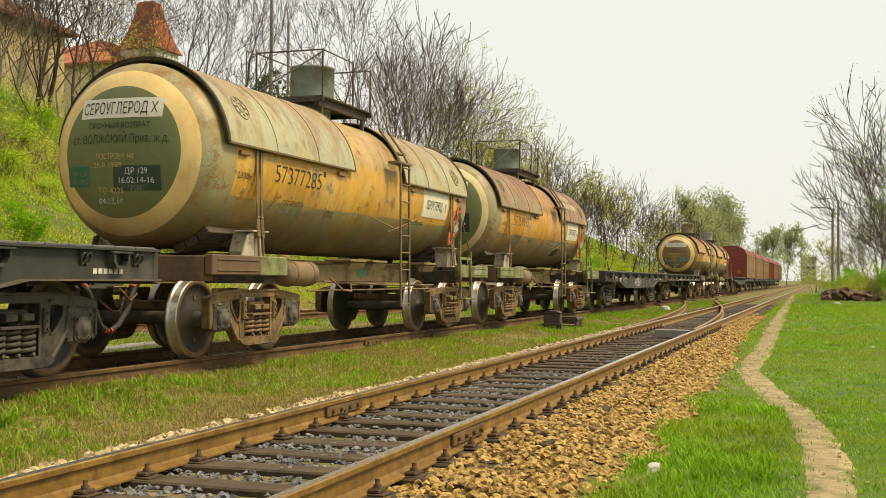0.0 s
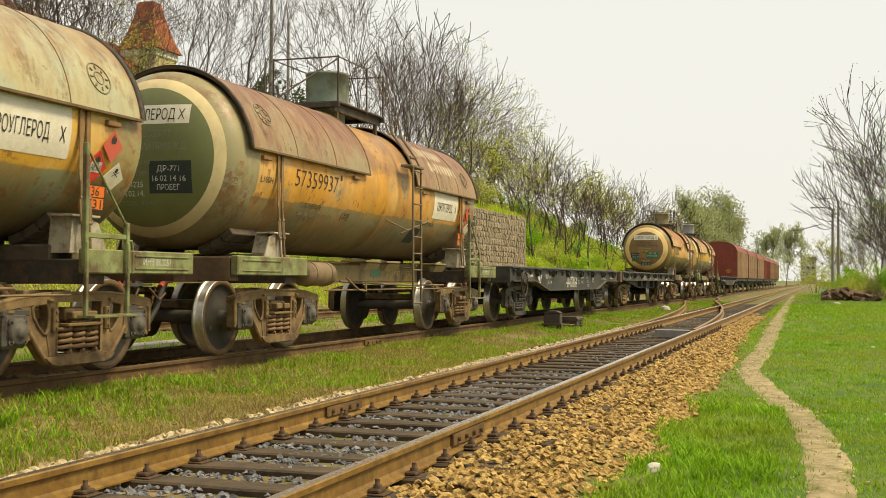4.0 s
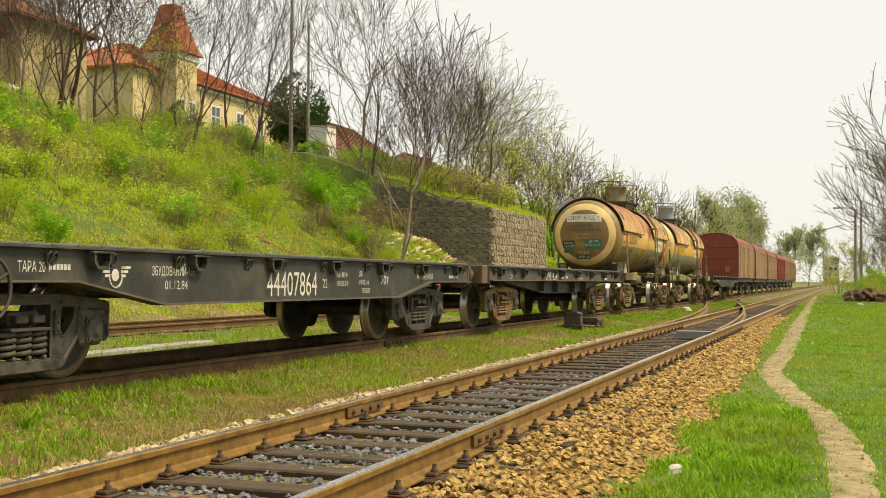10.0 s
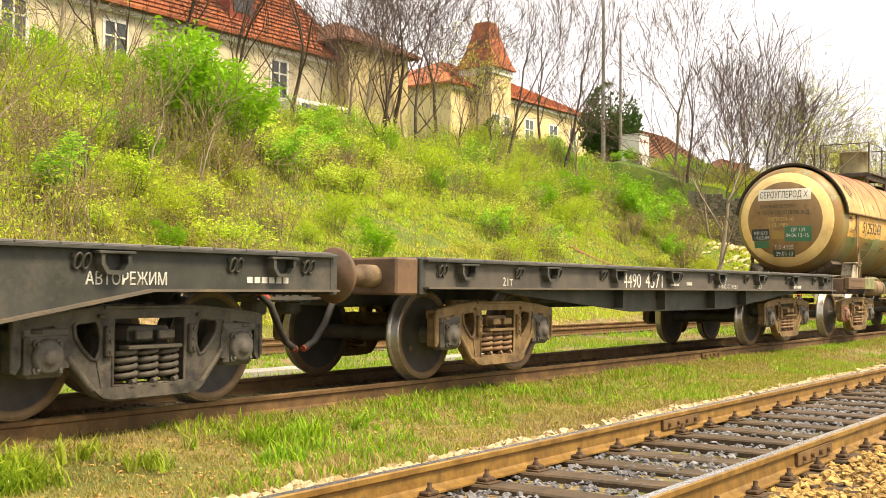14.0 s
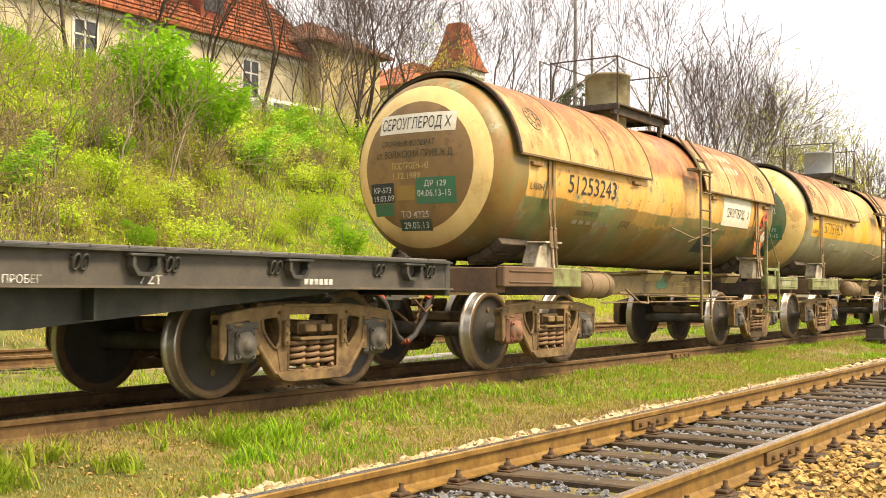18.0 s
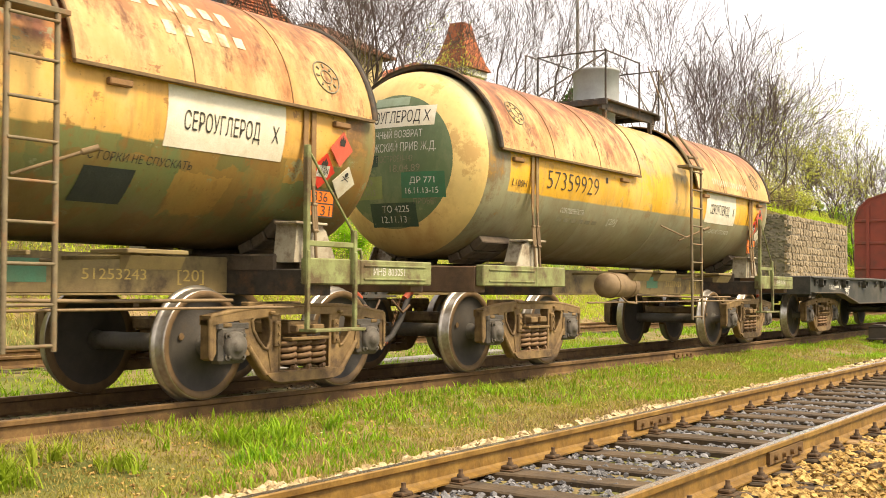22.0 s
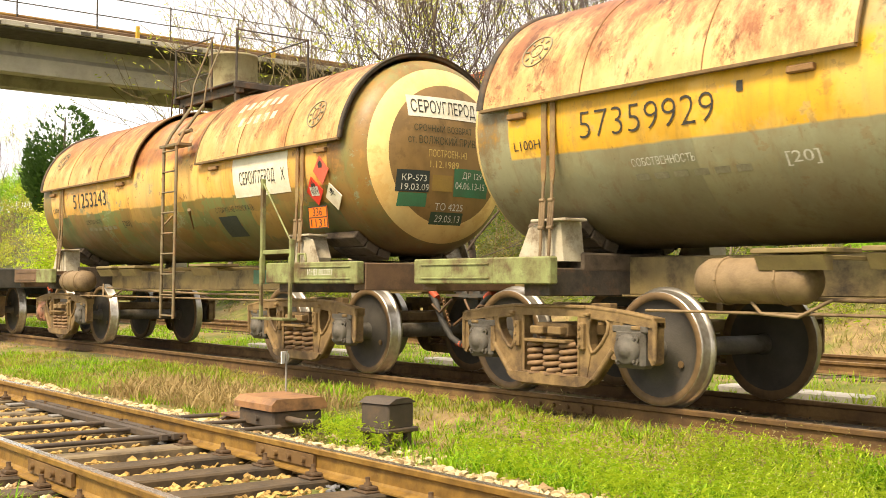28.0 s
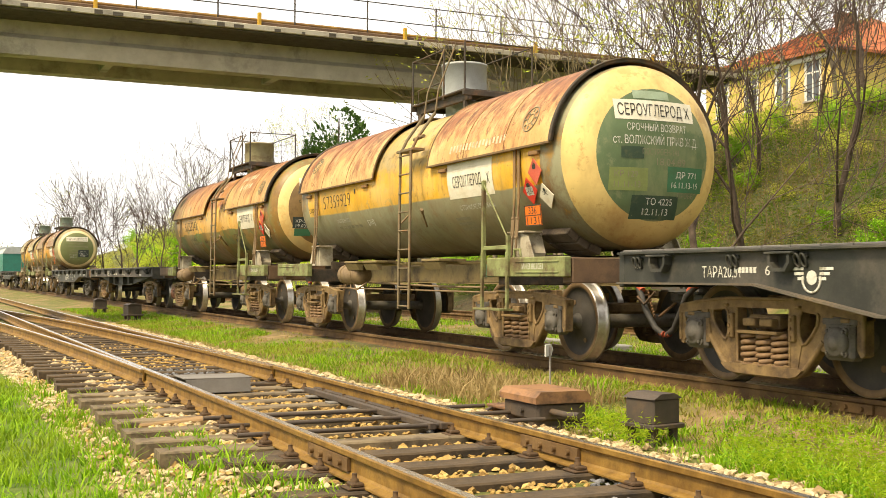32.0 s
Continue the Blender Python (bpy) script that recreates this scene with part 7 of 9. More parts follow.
rb = random.Random(21)
patch = lambda x, y: noise.noise((x * 1.1, y * 0.5, 5))
between = strew(-0.72, 0.72, -30, 45, 260, rb, (0.02, 0.038), 0.0)
ballast("ballast_between_rails", M_STONE_GREY, [p for p in between if (p[1] > 5.2 or p[1] < -28) or patch(p[0], p[1]) > 0.15], 1, "dark oily ballast stones between the rails")
ballast("ballast_ochre", M_STONE_OCHRE, [p for p in between if not ((p[1] > 5.2 or p[1] < -28) or patch(p[0], p[1]) > 0.15)]
        + strew(0.76, 2.15, 1.5, 45, 330, rb, keep=lambda x, y: x - fgx(y) < 1.95 + 0.25 * noise.noise((0, y * 0.7, 1)) - max(0, y - 17) * 0.03)
        + strew(0.76, 1.7, -6, 1.5, 200, rb) + strew(0.76, 1.9, -30, -6, 60, rb) + strew(0.95, 1.6, -4, 40, 230, rb, (0.024, 0.042), 0.045), 2, "ochre ballast stones on the shoulder of the track")
ballast("ballast_pale", M_STONE_PALE, strew(-1.75, -0.76, -30, 45, 300, rb, (0.026, 0.055), keep=lambda x, y: x - fgx(y) > -1.62 + 0.3 * noise.noise((3, y * 0.5, 1)))
        + strew(-2.1, -1.2, -9.5, -1, 130, rb, (0.02, 0.04), -0.005) + strew(0.76, 2.0, -30, -3, 260, rb, (0.02, 0.045)) + strew(-1.5, -0.92, -30, 40, 200, rb, (0.028, 0.055), 0.045), 3, "pale limestone ballast along the far rail")
# old sleeper ends and boards lying in the shoulder
M_BOARD = surf("old_board", (0.3, 0.19, 0.085), (0.2, 0.125, 0.055), 5, 0.9, stain=(0.09, 0.06, 0.03), stain_scale=3, bump=0.7, fine=35)
for i, (x, y, l, r) in enumerate(((-2.12, 9.55, 0.34, 4), (-2.4, 8.7, 0.3, -3), (-2.2, 10.4, 0.2, 2), (-2.05, 15.6, 0.32, 3), (-2.1, 17.0, 0.28, -4), (-2.55, 7.7, 0.22, 6), (-2.1, 14.2, 0.18, 0), (-2.1, -7.7, 0.4, 3), (-2.1, -9.75, 0.38, -3), (-2.05, -10.6, 0.3, 2), (-2.2, -6.9, 0.3, -2))):
    thing("sleeper_end", Mesh().box(-l, l, -0.11, 0.11, -0.1, 0.045, 0.012).data("sleeper_end", M_BOARD if i % 2 == 0 else M_SLEEPER), pose(x, y, gz(x, y), 0, 3, r), "weathered old sleeper end in the ballast", "timber", "old sleeper ends")
pb = []
for _ in range(420):
    y = rb.uniform(6, 34)
    pb.append((path_x(y) + rb.gauss(0, 0.12), y, 0, rb.uniform(0.006, 0.016) * (1 + y * 0.02)))
ballast("pebbles", M_STONE_PALE, [(x, y, gz(x, y) + 0.016, s) for x, y, z, s in pb], 9, "small pale pebbles on the footpath")
crumbs = [(rb.uniform(-6.6, -4.9), rb.uniform(2, 22), 0, rb.uniform(0.008, 0.022)) for _ in range(3200)]
ballast("gravel_crumbs", M_STONE_OCHRE, [(x, y, gz(x, y) + 0.004, s) for x, y, z, s in crumbs], 12, "scattered small stones on the soil between the tracks")
dirty = []
for _ in range(9000):
    y = rb.uniform(-16, 34)
    dirty.append((TX + rb.uniform(-1.2, 0.95), y, rb.uniform(0.014, 0.03)))
ballast("ballast_dirty", M_STONE_BROWN, [(x, y, gz(x, y) + 0.004, s) for x, y, s in dirty], 14, "dirty brown ballast half sunk under the train's track")

# ---------------------------------------------------------------- grass and weeds
def blades(name, mat, spots, seed, label, category="grass"):
    """Tufts of blades, the tall near ones bent. spots: x, y, z, height, blades, spread."""
    r = random.Random(seed)
    vs, fs = [], []
    for x, y, z, h, n, sp in spots:
        far = math.hypot(x, y)
        bent = far < 14 and h > 0.09
        for _ in range(n):
            a, b = r.uniform(0, 6.283), r.uniform(0, 6.283)
            d = sp * math.sqrt(r.random())
            bx, by = x + d * math.cos(b), y + d * math.sin(b)
            hh = h * r.uniform(0.45, 1.2)
            w = 0.004 + 0.012 * hh + 0.00025 * far
            lean = hh * r.uniform(0.2, 1.3)
            ca, sa = math.cos(a), math.sin(a)
            o = len(vs)
            if bent:
                vs += [(bx - sa * w, by + ca * w, z), (bx + sa * w, by - ca * w, z), (bx + ca * lean * 0.35 - sa * w * 0.7, by + sa * lean * 0.35 + ca * w * 0.7, z + hh * 0.6),
                       (bx + ca * lean * 0.35 + sa * w * 0.7, by + sa * lean * 0.35 - ca * w * 0.7, z + hh * 0.6), (bx + ca * lean, by + sa * lean, z + hh * 0.95)]
                fs += [(o, o + 1, o + 3, o + 2), (o + 2, o + 3, o + 4)]
            else:
                vs += [(bx - sa * w, by + ca * w, z), (bx + sa * w, by - ca * w, z), (bx + ca * lean, by + sa * lean, z + hh * 0.95)]
                fs.append((o, o + 1, o + 2))
    me = bpy.data.meshes.new(name)
    me.from_pydata(vs, [], fs)
    me.materials.append(mat)
    return thing(name, me, Matrix(), label, category, kind="stuff")


rg = random.Random(77)


def tufts(xa, xb, ya, yb, count, h, n, sp, keep=lambda x, y: True, rel=False, grow=0.02):
    out = []
    for _ in range(count):
        x, y = rg.uniform(xa, xb), rg.uniform(ya, yb)
        if rel:
            x += fgx(y)
        if keep(x, y):
            k = 1 + max(0, math.hypot(x, y) - 8) * grow
            out.append((x, y, gz(x, y) - 0.01, h * rg.uniform(0.6, 1.3), n, sp * k))
    return out


thick = lambda x, y, s=0.6, o=0: noise.noise((x * s, y * s, o)) + 0.5 * noise.noise((x * s * 3, y * s * 3, o + 4))
off_path = lambda x, y: abs(x - path_x(y)) > 0.08 + 0.13 * rg.random()
field_keep = lambda x, y: off_path(x, y) and x > fgx(y) + 1.85 + 0.25 * noise.noise((0, y * 0.7, 1)) - max(0, y - 17) * 0.03
g1 = []
for ya, yb, xr, c in ((2, 6, 1.2, 2600), (6, 14, 2.2, 9000), (14, 30, 4, 11000), (30, 60, 7, 8000), (60, 110, 14, 5000)):
    g1 += tufts(-2.4, xr, ya, yb, c, 0.048 if ya < 30 else 0.07, 7, 0.08, field_keep)
g1 += tufts(-2.2, 0.6, -16, -6, 2600, 0.12, 6, 0.07, lambda x, y: x > fgx(y) + 1.25 - 0.09 * (y + 9) + 0.3 * noise.noise((2, y, 0)))
g1 += tufts(-2.0, 3.0, -60, -16, 2600, 0.16, 6, 0.12, lambda x, y: x > fgx(y) + 1.9 + max(0, -y - 10) * 0.1)
# taller fresh clumps beside the path
g1 += tufts(-1.5, -0.35, 5, 13, 1500, 0.095, 8, 0.07, lambda x, y: field_keep(x, y) and thick(x, y, 0.9) > -0.1)
# bright patches between the tracks
strip = lambda x, y: fgx(y) - 1.6 + 0.3 * noise.noise((3, y * 0.5, 1)) > x > -6.62
g1 += tufts(-6.62, -5.0, -45, 70, 16000, 0.09, 6, 0.08, lambda x, y: strip(x, y) and thick(x, y, 0.35, 2) > (-0.02 if y > 3 else -0.3))
g1 += [(x + rg.gauss(0, 0.1), y + rg.gauss(0, 0.1), gz(x, y), 0.14, 12, 0.05) for x, y in ((-6.45, 4.9), (-6.1, 5.2)) for _ in range(9)]
g1 += tufts(-6.35, -5.7, 5.6, 8.4, 420, 0.16, 8, 0.06, lambda x, y: thick(x, y, 0.8, 6) > 0.0)
# the strip behind the train
g1 += tufts(-6.4, -4.4, -6.5, 3.5, 2600, 0.12, 7, 0.08, lambda x, y: strip(x, y) and thick(x, y, 0.6, 31) > -0.1)
g1 += tufts(-6.66, -6.05, -4, 4.5, 1500, 0.15, 8, 0.07, lambda x, y: thick(x, y, 0.8, 55) > -0.15)
g1 += tufts(-13.4, -9.2, -40, 60, 13000, 0.13, 5, 0.1, lambda x, y: thick(x, y, 0.3, 8) > -0.25)
g1 += tufts(-16.6, -13.0, -40, 60, 3500, 0.1, 5, 0.1, lambda x, y: thick(x, y, 0.5, 3) > 0.1)
g1 += tufts(-7.1, -6.5, -16, 40, 2600, 0.09, 6, 0.07, lambda x, y: thick(x, y, 0.5, 37) > -0.05)
blades("grass_fresh", M_GRASS, g1, 1, "fresh bright green spring grass")
g2 = tufts(-6.7, -4.9, -45, 70, 20000, 0.06, 6, 0.08, lambda x, y: strip(x, y) and thick(x, y, 0.5, 5) > -0.2)
g2 += tufts(-9.3, -6.6, -40, 60, 4000, 0.06, 4, 0.08, lambda x, y: abs(x + 7.946) > 0.9)
g2 += tufts(-1.8, 6, 4, 60, 7000, 0.05, 6, 0.09, lambda x, y: field_keep(x, y) and thick(x, y, 0.4, 44) > 0.05)
g2 += tufts(-13.4, -9.2, -40, 60, 3000, 0.1, 4, 0.1)
g2 += tufts(-6.65, -4.85, 2, 20, 9000, 0.04, 7, 0.09, strip)
g2 += tufts(-7.1, -6.55, -16, 40, 5200, 0.055, 7, 0.08)
blades("grass_dull", M_GRASSDULL, g2, 2, "short dull olive grass and moss between the tracks")
g3 = tufts(-6.6, -4.8, -45, 60, 5000, 0.08, 6, 0.1, lambda x, y: strip(x, y) and thick(x, y, 0.5, 11) > 0.1)
g3 += tufts(-6.3, -5.1, -13.5, -9.4, 420, 0.2, 8, 0.12, strip)
g3 += tufts(-5.4, -4.8, 3, 12, 260, 0.09, 7, 0.1, strip)
blades("grass_dry", M_DRY, g3, 3, "dry straw-coloured grass along the ballast")


def leaves(name, mat, spots, seed, label, category, size=0.05, flat=0.5, kind="stuff"):
    """Small leaf faces scattered about the spots: x, y, z, radius, count."""
    r = random.Random(seed)
    vs, fs = [], []
    for x, y, z, rad, n in spots:
        for _ in range(n):
            d = Vector((r.gauss(0, 1), r.gauss(0, 1), r.gauss(0, 1) * flat))
            d = d.normalized() * rad * r.random() ** 0.4
            p = Vector((x, y, z)) + d
            u = Vector((r.gauss(0, 1), r.gauss(0, 1), r.gauss(0, 1))).normalized()
            v = u.orthogonal().normalized()
            s = size * r.uniform(0.6, 1.3)
            o = len(vs)
            vs += [tuple(p - u * s + v * s * 0.2), tuple(p + v * s * 0.65), tuple(p + u * s)]
            fs.append((o, o + 1, o + 2))
    me = bpy.data.meshes.new(name)
    me.from_pydata(vs, [], fs)
    me.materials.append(mat)
    return me if kind is None else thing(name, me, Matrix(), label, category, kind=kind)


# flowering weeds by the train's rail
weeds = []
for _ in range(900):
    x, y = rg.uniform(-6.55, -4.75), rg.uniform(-6.9, -1.6)
    if thick(x, y, 0.7, 3) > -0.35 and x < -4.7 - 0.25 * (-5.0 - y):
        weeds.append((x, y, gz(x, y) + rg.uniform(0.03, 0.26) * (0.6 + 0.4 * thick(x, y, 0.9, 4)), 0.14, 30))
weeds += [(rg.uniform(-5.4, -4.7), rg.uniform(-8.1, -7.0), -0.22 + rg.uniform(0, 0.1), 0.12, 40) for _ in range(34)]
weeds += [(rg.uniform(-6.62, -6.05), rg.uniform(-3.5, 4.2), -0.2 + rg.uniform(0, 0.14), 0.11, 18) for _ in range(260)]
leaves("weeds", M_WEED, weeds, 4, "low leafy weeds beside the rail", "weeds", 0.026, 0.8)
leaves("weed_flowers", M_FLOWER, [(x, y, z + 0.12, 0.13, 5) for x, y, z, a, b in weeds[:420]] + [(x, y, z + 0.08, 0.1, 2) for x, y, z, h, n, s in tufts(-6.62, -5.6, -14, 20, 500, 0.1, 2, 0.1, strip)], 5, "tiny pale yellow weed flowers", "flowers", 0.011, 0.6)
# yellow dandelions and trodden bits in the field
leaves("field_flowers", M_FLOWER, [(x, y, gz(x, y) + 0.07, 0.03, 3) for x, y, z, h, n, s in tufts(-1.0, 3.5, 9, 45, 170, 0.1, 2, 0.1, field_keep)], 6, "small yellow flowers in the grass", "flowers", 0.014, 0.5)

# ---------------------------------------------------------------- places by bearing: degrees from +y towards -x, metres
def bearing(az, d):
    return -d * math.sin(radians(az)), d * math.cos(radians(az))


# ---------------------------------------------------------------- houses on the bank
def window_parts(parent, x, y0, y1, z0, z1, face="x"):
    """A window set in a wall that faces +x: reveal, frame bars and dark panes."""
    w = part("window", Mesh().box(x - 0.12, x + 0.005, y0, y1, z0, z1, 0.005).data("window", M_WINDOW), parent, "dark window")
    m = Mesh()
    for a, b, c, d in ((y0 - 0.08, y0 + 0.06, z0, z1), (y1 - 0.06, y1 + 0.08, z0, z1), ((y0 + y1) / 2 - 0.04, (y0 + y1) / 2 + 0.04, z0, z1), (y0, y1, z1 - 0.06, z1 + 0.08), (y0, y1, z0 + (z1 - z0) * 0.62, z0 + (z1 - z0) * 0.62 + 0.07)):
        m.box(x - 0.02, x + 0.035, a, b, c, d, 0.005)
    part("frame", m.data("frame", M_WHITE), w, "white window frame")
    part("sill", Mesh().box(x, x + 0.14, y0 - 0.12, y1 + 0.12, z0 - 0.08, z0, 0.01).data("sill", M_CONCRETE), w)
    return w


def gable_roof(m, x0, x1, y0, y1, z0, z1, hip=0.0, over=0.45):
    """Ridge along y; hip: how far the ridge ends stand in from the gables."""
    xm = (x0 + x1) / 2
    a, b, c, d = x0 - over, x1 + over, y0 - over, y1 + over
    for t in (0.0, -0.14):
        vs = [(a, c, z0 + t), (b, c, z0 + t), (b, d, z0 + t), (a, d, z0 + t), (xm, c + hip, z1 + t), (xm, d - hip, z1 + t)]
        fs = [(1, 2, 5, 4), (3, 0, 4, 5)] + ([(0, 1, 4), (2, 3, 5)] if hip else [])
        m.add(vs, fs if t == 0 else [f[::-1] for f in fs])
    m.add([(a, c, z0), (b, c, z0), (b, d, z0), (a, d, z0), (a, c, z0 - 0.14), (b, c, z0 - 0.14), (b, d, z0 - 0.14), (a, d, z0 - 0.14)], [(0, 4, 5, 1), (1, 5, 6, 2), (2, 6, 7, 3), (3, 7, 4, 0)])


def tile_courses(ro, mat, x_eave, x_ridge, y0, y1, z0, z1, hip, rows=16):
    """Raised courses of tiles on the slope facing +x."""
    for i in range(rows):
        u = (i + 0.5) / rows
        x, z = x_eave + (x_ridge - x_eave) * u, z0 + (z1 - z0) * u
        part("tile_course", Mesh().box(x - 0.11, x + 0.11, y0 + hip * u, y1 - hip * u, z + 0.01, z + 0.055, 0.012).data("tile_course", mat), ro)


def house(label, x0, x1, y0, y1, zb, ze, zr, wall, roof, windows, hip=0.0, chimneys=()):
    h = thing("house", None, Matrix(), label, "house", "houses on the bank")
    m = Mesh()
    m.box(x0, x1, y0, y1, zb - 3.0, ze, 0.02)
    if not hip:
        xm = (x0 + x1) / 2
        m.prism([(x0, ze), (x1, ze), (xm, zr - 0.2)][::-1], "y", y0 + 0.01, y1 - 0.01)
    part("wall", m.data("wall", wall), h)
    m = Mesh()
    gable_roof(m, x0, x1, y0, y1, ze, zr, hip)
    ro = part("roof", m.data("roof", roof), h, "tiled roof")
    tile_courses(ro, roof, x1 + 0.4, (x0 + x1) / 2, y0 - 0.4, y1 + 0.4, ze, zr, hip)
    part("cornice", Mesh().box(x1, x1 + 0.16, y0, y1, ze - 0.4, ze - 0.16, 0.03).data("cornice", M_WHITE), h)
    for a, b, c, d in windows:
        window_parts(h, x1, a, b, c, d)
    for x, y in chimneys:
        m = Mesh()
        m.box(x - 0.3, x + 0.3, y - 0.3, y + 0.3, ze, zr + 0.7, 0.02)
        m.box(x - 0.36, x + 0.36, y - 0.36, y + 0.36, zr + 0.6, zr + 0.75, 0.02)
        part("chimney", m.data("chimney", M_TILEOLD), h)
    return h


h1 = house("long cream plastered house with an orange tiled roof", -46, -36, 17, 42.5, 8.4, 12.0, 16.6, M_PLASTERC, M_TILE, [(37.2, 38.3, 9.6, 11.3), (32.6, 33.7, 9.6, 11.3), (28, 29.1, 9.6, 11.3), (23.5, 24.6, 9.6, 11.3)], 0.0, [(-42, 30)])
m = Mesh()
m.box(-36.3, -35.0, 41.5, 46.2, 6.0, 12.8, 0.02)
part("bay", m.data("bay", M_PLASTERY), h1, "projecting bay")
m = Mesh()
gable_roof(m, -39.5, -35.0, 41.2, 46.3, 12.8, 14.3, 2.4)
part("bay_roof", m.data("bay_roof", M_TILEOLD), h1, "mossy brown hipped roof")
for y in (30.5, 36.0):
    d = part("dormer", Mesh().box(-38.6, -36.6, y - 0.8, y + 0.8, 12.6, 14.6, 0.02).data("dormer", M_WAGONRED), h1, "red dormer")
    part("window", Mesh().box(-36.62, -36.56, y - 0.6, y + 0.6, 13.2, 14.3, 0.01).data("window", M_WINDOW), d, "dark window")

h2 = house("yellow villa with a steep red corner tower", -50, -41, 58.6, 76.5, 9.2, 14.0, 16.6, M_PLASTERY, M_TILE, [(67.6, 68.8, 10.8, 12.8), (71, 72.2, 10.8, 12.8), (74, 75.0, 10.8, 12.8)], 5.5, [(-45, 70)])
tw = part("tower", Mesh().box(-41.85, -39.45, 60.9, 63.3, 6.5, 15.15, 0.03).data("tower", M_PLASTERY), h2, "square yellow tower")
part("tower_cornice", Mesh().box(-41.95, -39.35, 60.8, 63.4, 14.75, 15.2, 0.05).data("cornice", M_WHITE), tw)
steps = [(1.5, 15.2), (1.24, 15.65), (0.98, 16.4), (0.68, 17.5), (0.5, 18.35)]
m = Mesh()
vs = [(-40.65 + sx * r, 62.1 + sy * r, z) for r, z in steps for sx, sy in ((-1, -1), (1, -1), (1, 1), (-1, 1))]
m.add(vs, [(i * 4 + j, i * 4 + (j + 1) % 4, i * 4 + 4 + (j + 1) % 4, i * 4 + 4 + j) for i in range(len(steps) - 1) for j in range(4)] + [(16, 17, 18, 19), (3, 2, 1, 0)])
tr = part("tower_roof", m.data("tower_roof", M_TILE), h2, "steep orange-red tiled tower roof")
for (ra, za), (rb2, zb2) in zip(steps, steps[1:]):
    for i in range(5):
        u = (i + 0.5) / 5
        r, z = ra + (rb2 - ra) * u + 0.015, za + (zb2 - za) * u
        part("tile_course", Mesh().box(-40.65 - r, -40.65 + r, 62.1 - r, 62.1 + r, z - 0.03, z + 0.02, 0.01).data("tile_course", M_TILE), tr)
for y in (61.2, 62.4):
    window_parts(tw, -39.45, y, y + 0.7, 10.2, 12.2)
house("low cream house with a brown tiled roof", -48, -39.5, 84, 97, 9.0, 11.8, 15.0, M_PLASTERC, M_TILEOLD, [(86, 87, 9.8, 11.2), (90, 91, 9.8, 11.2)], 0.0, [(-43, 86)])
house("low yellow house with a brown roof", -45, -38, 103, 113, 8.0, 11.2, 13.6, M_PLASTERY, M_TILEOLD, [(105, 106, 9.2, 10.6)], 2.0)
house("yellow house with an orange roof above the bridge approach", -46, -37, -47.5, -38.5, 8.0, 11.4, 13.6, M_PLASTERYELLOW, M_TILE, [(-46.6, -45.7, 9.2, 11.2), (-44.4, -43.5, 9.2, 11.2), (-42.2, -41.3, 9.2, 11.2), (-40.2, -39.3, 9.2, 11.2)], 2.5, [(-42, -43)])
house("pale yellow house among the trees", -46, -37, 1.5, 10, 8.8, 13.0, 16.5, M_PLASTERY, M_TILEOLD, [(3, 4, 10, 12), (6.5, 7.5, 10, 12)])

# white kiosk, poles and parked white van roof on the crest
x, y = bearing(25.7, 72)
kiosk = thing("kiosk", None, pose(x, y, gz(x, y)), "white metal kiosk with red scrawl on its side", "kiosk")
m = Mesh()
m.box(-0.7, 0.6, -0.7, 0.7, -0.4, 1.75, 0.03)
part("cabinet", m.data("cabinet", M_WHITE), kiosk)
part("roof", Mesh().box(-0.75, 0.65, -0.75, 0.75, 1.75, 1.82, 0.02).data("roof", M_CONCRETE), kiosk)
m = Mesh()
for i in range(5):
    m.tube([(0.615, -0.55 + 0.22 * i, 1.25 + 0.2 * math.sin(2.4 * i)), (0.615, -0.43 + 0.22 * i, 1.45 - 0.18 * math.sin(1.7 * i))], 0.025, 5)
part("scrawl", m.data("scrawl", M_RED), kiosk)
for az, d, h, r in ((27.3, 66, 12.3, 0.13), (26.45, 68, 8.2, 0.11)):
    x, y = bearing(az, d)
    p = thing("utility_pole", None, pose(x, y, gz(x, y) - 0.3), "tall grey utility pole on the bank", "utility pole", "utility poles")
    part("mast", Mesh().tube([(0, 0, 0), (0, 0, h)], r, 10, 0, r * 0.65).data("mast", M_POLE), p)
    m = Mesh()
    if h > 9:
        m.box(-0.05, 0.05, -0.5, 0.5, h - 0.5, h - 0.42, 0.01)
        m.box(-0.1, 0.1, -0.12, 0.12, h - 0.35, h - 0.1, 0.02)
    else:
        m.tube([(0, 0, h - 0.1), (0, 0, h + 0.15)], 0.03, 6)
    part("pole_head", m.data("pole_head", M_POLE), p)
van = thing("white_van", None, pose(-34.6, 38.4, gz(-34.6, 38.4) - 0.03), "white parked van half hidden behind the bushes", "van")
part("body", Mesh().box(-0.9, 0.9, -2.2, 2.2, 0.35, 1.9, 0.15).data("van_body", M_WHITE), van)
part("window", Mesh().box(0.9, 0.91, -1.6, 1.2, 1.2, 1.7, 0.005).data("van_window", M_WINDOW), van)
for y in (-1.4, 1.4):
    part("wheel", cached("vanwheel", lambda: Mesh().lathe([(0.2, -0.95), (0.33, -0.93), (0.33, 0.93), (0.2, 0.95)], pose(0, 0, 0, 0, 90, 0), 18).data("wheel", M_HOSE)), van, "", pose(0, y, 0.33))

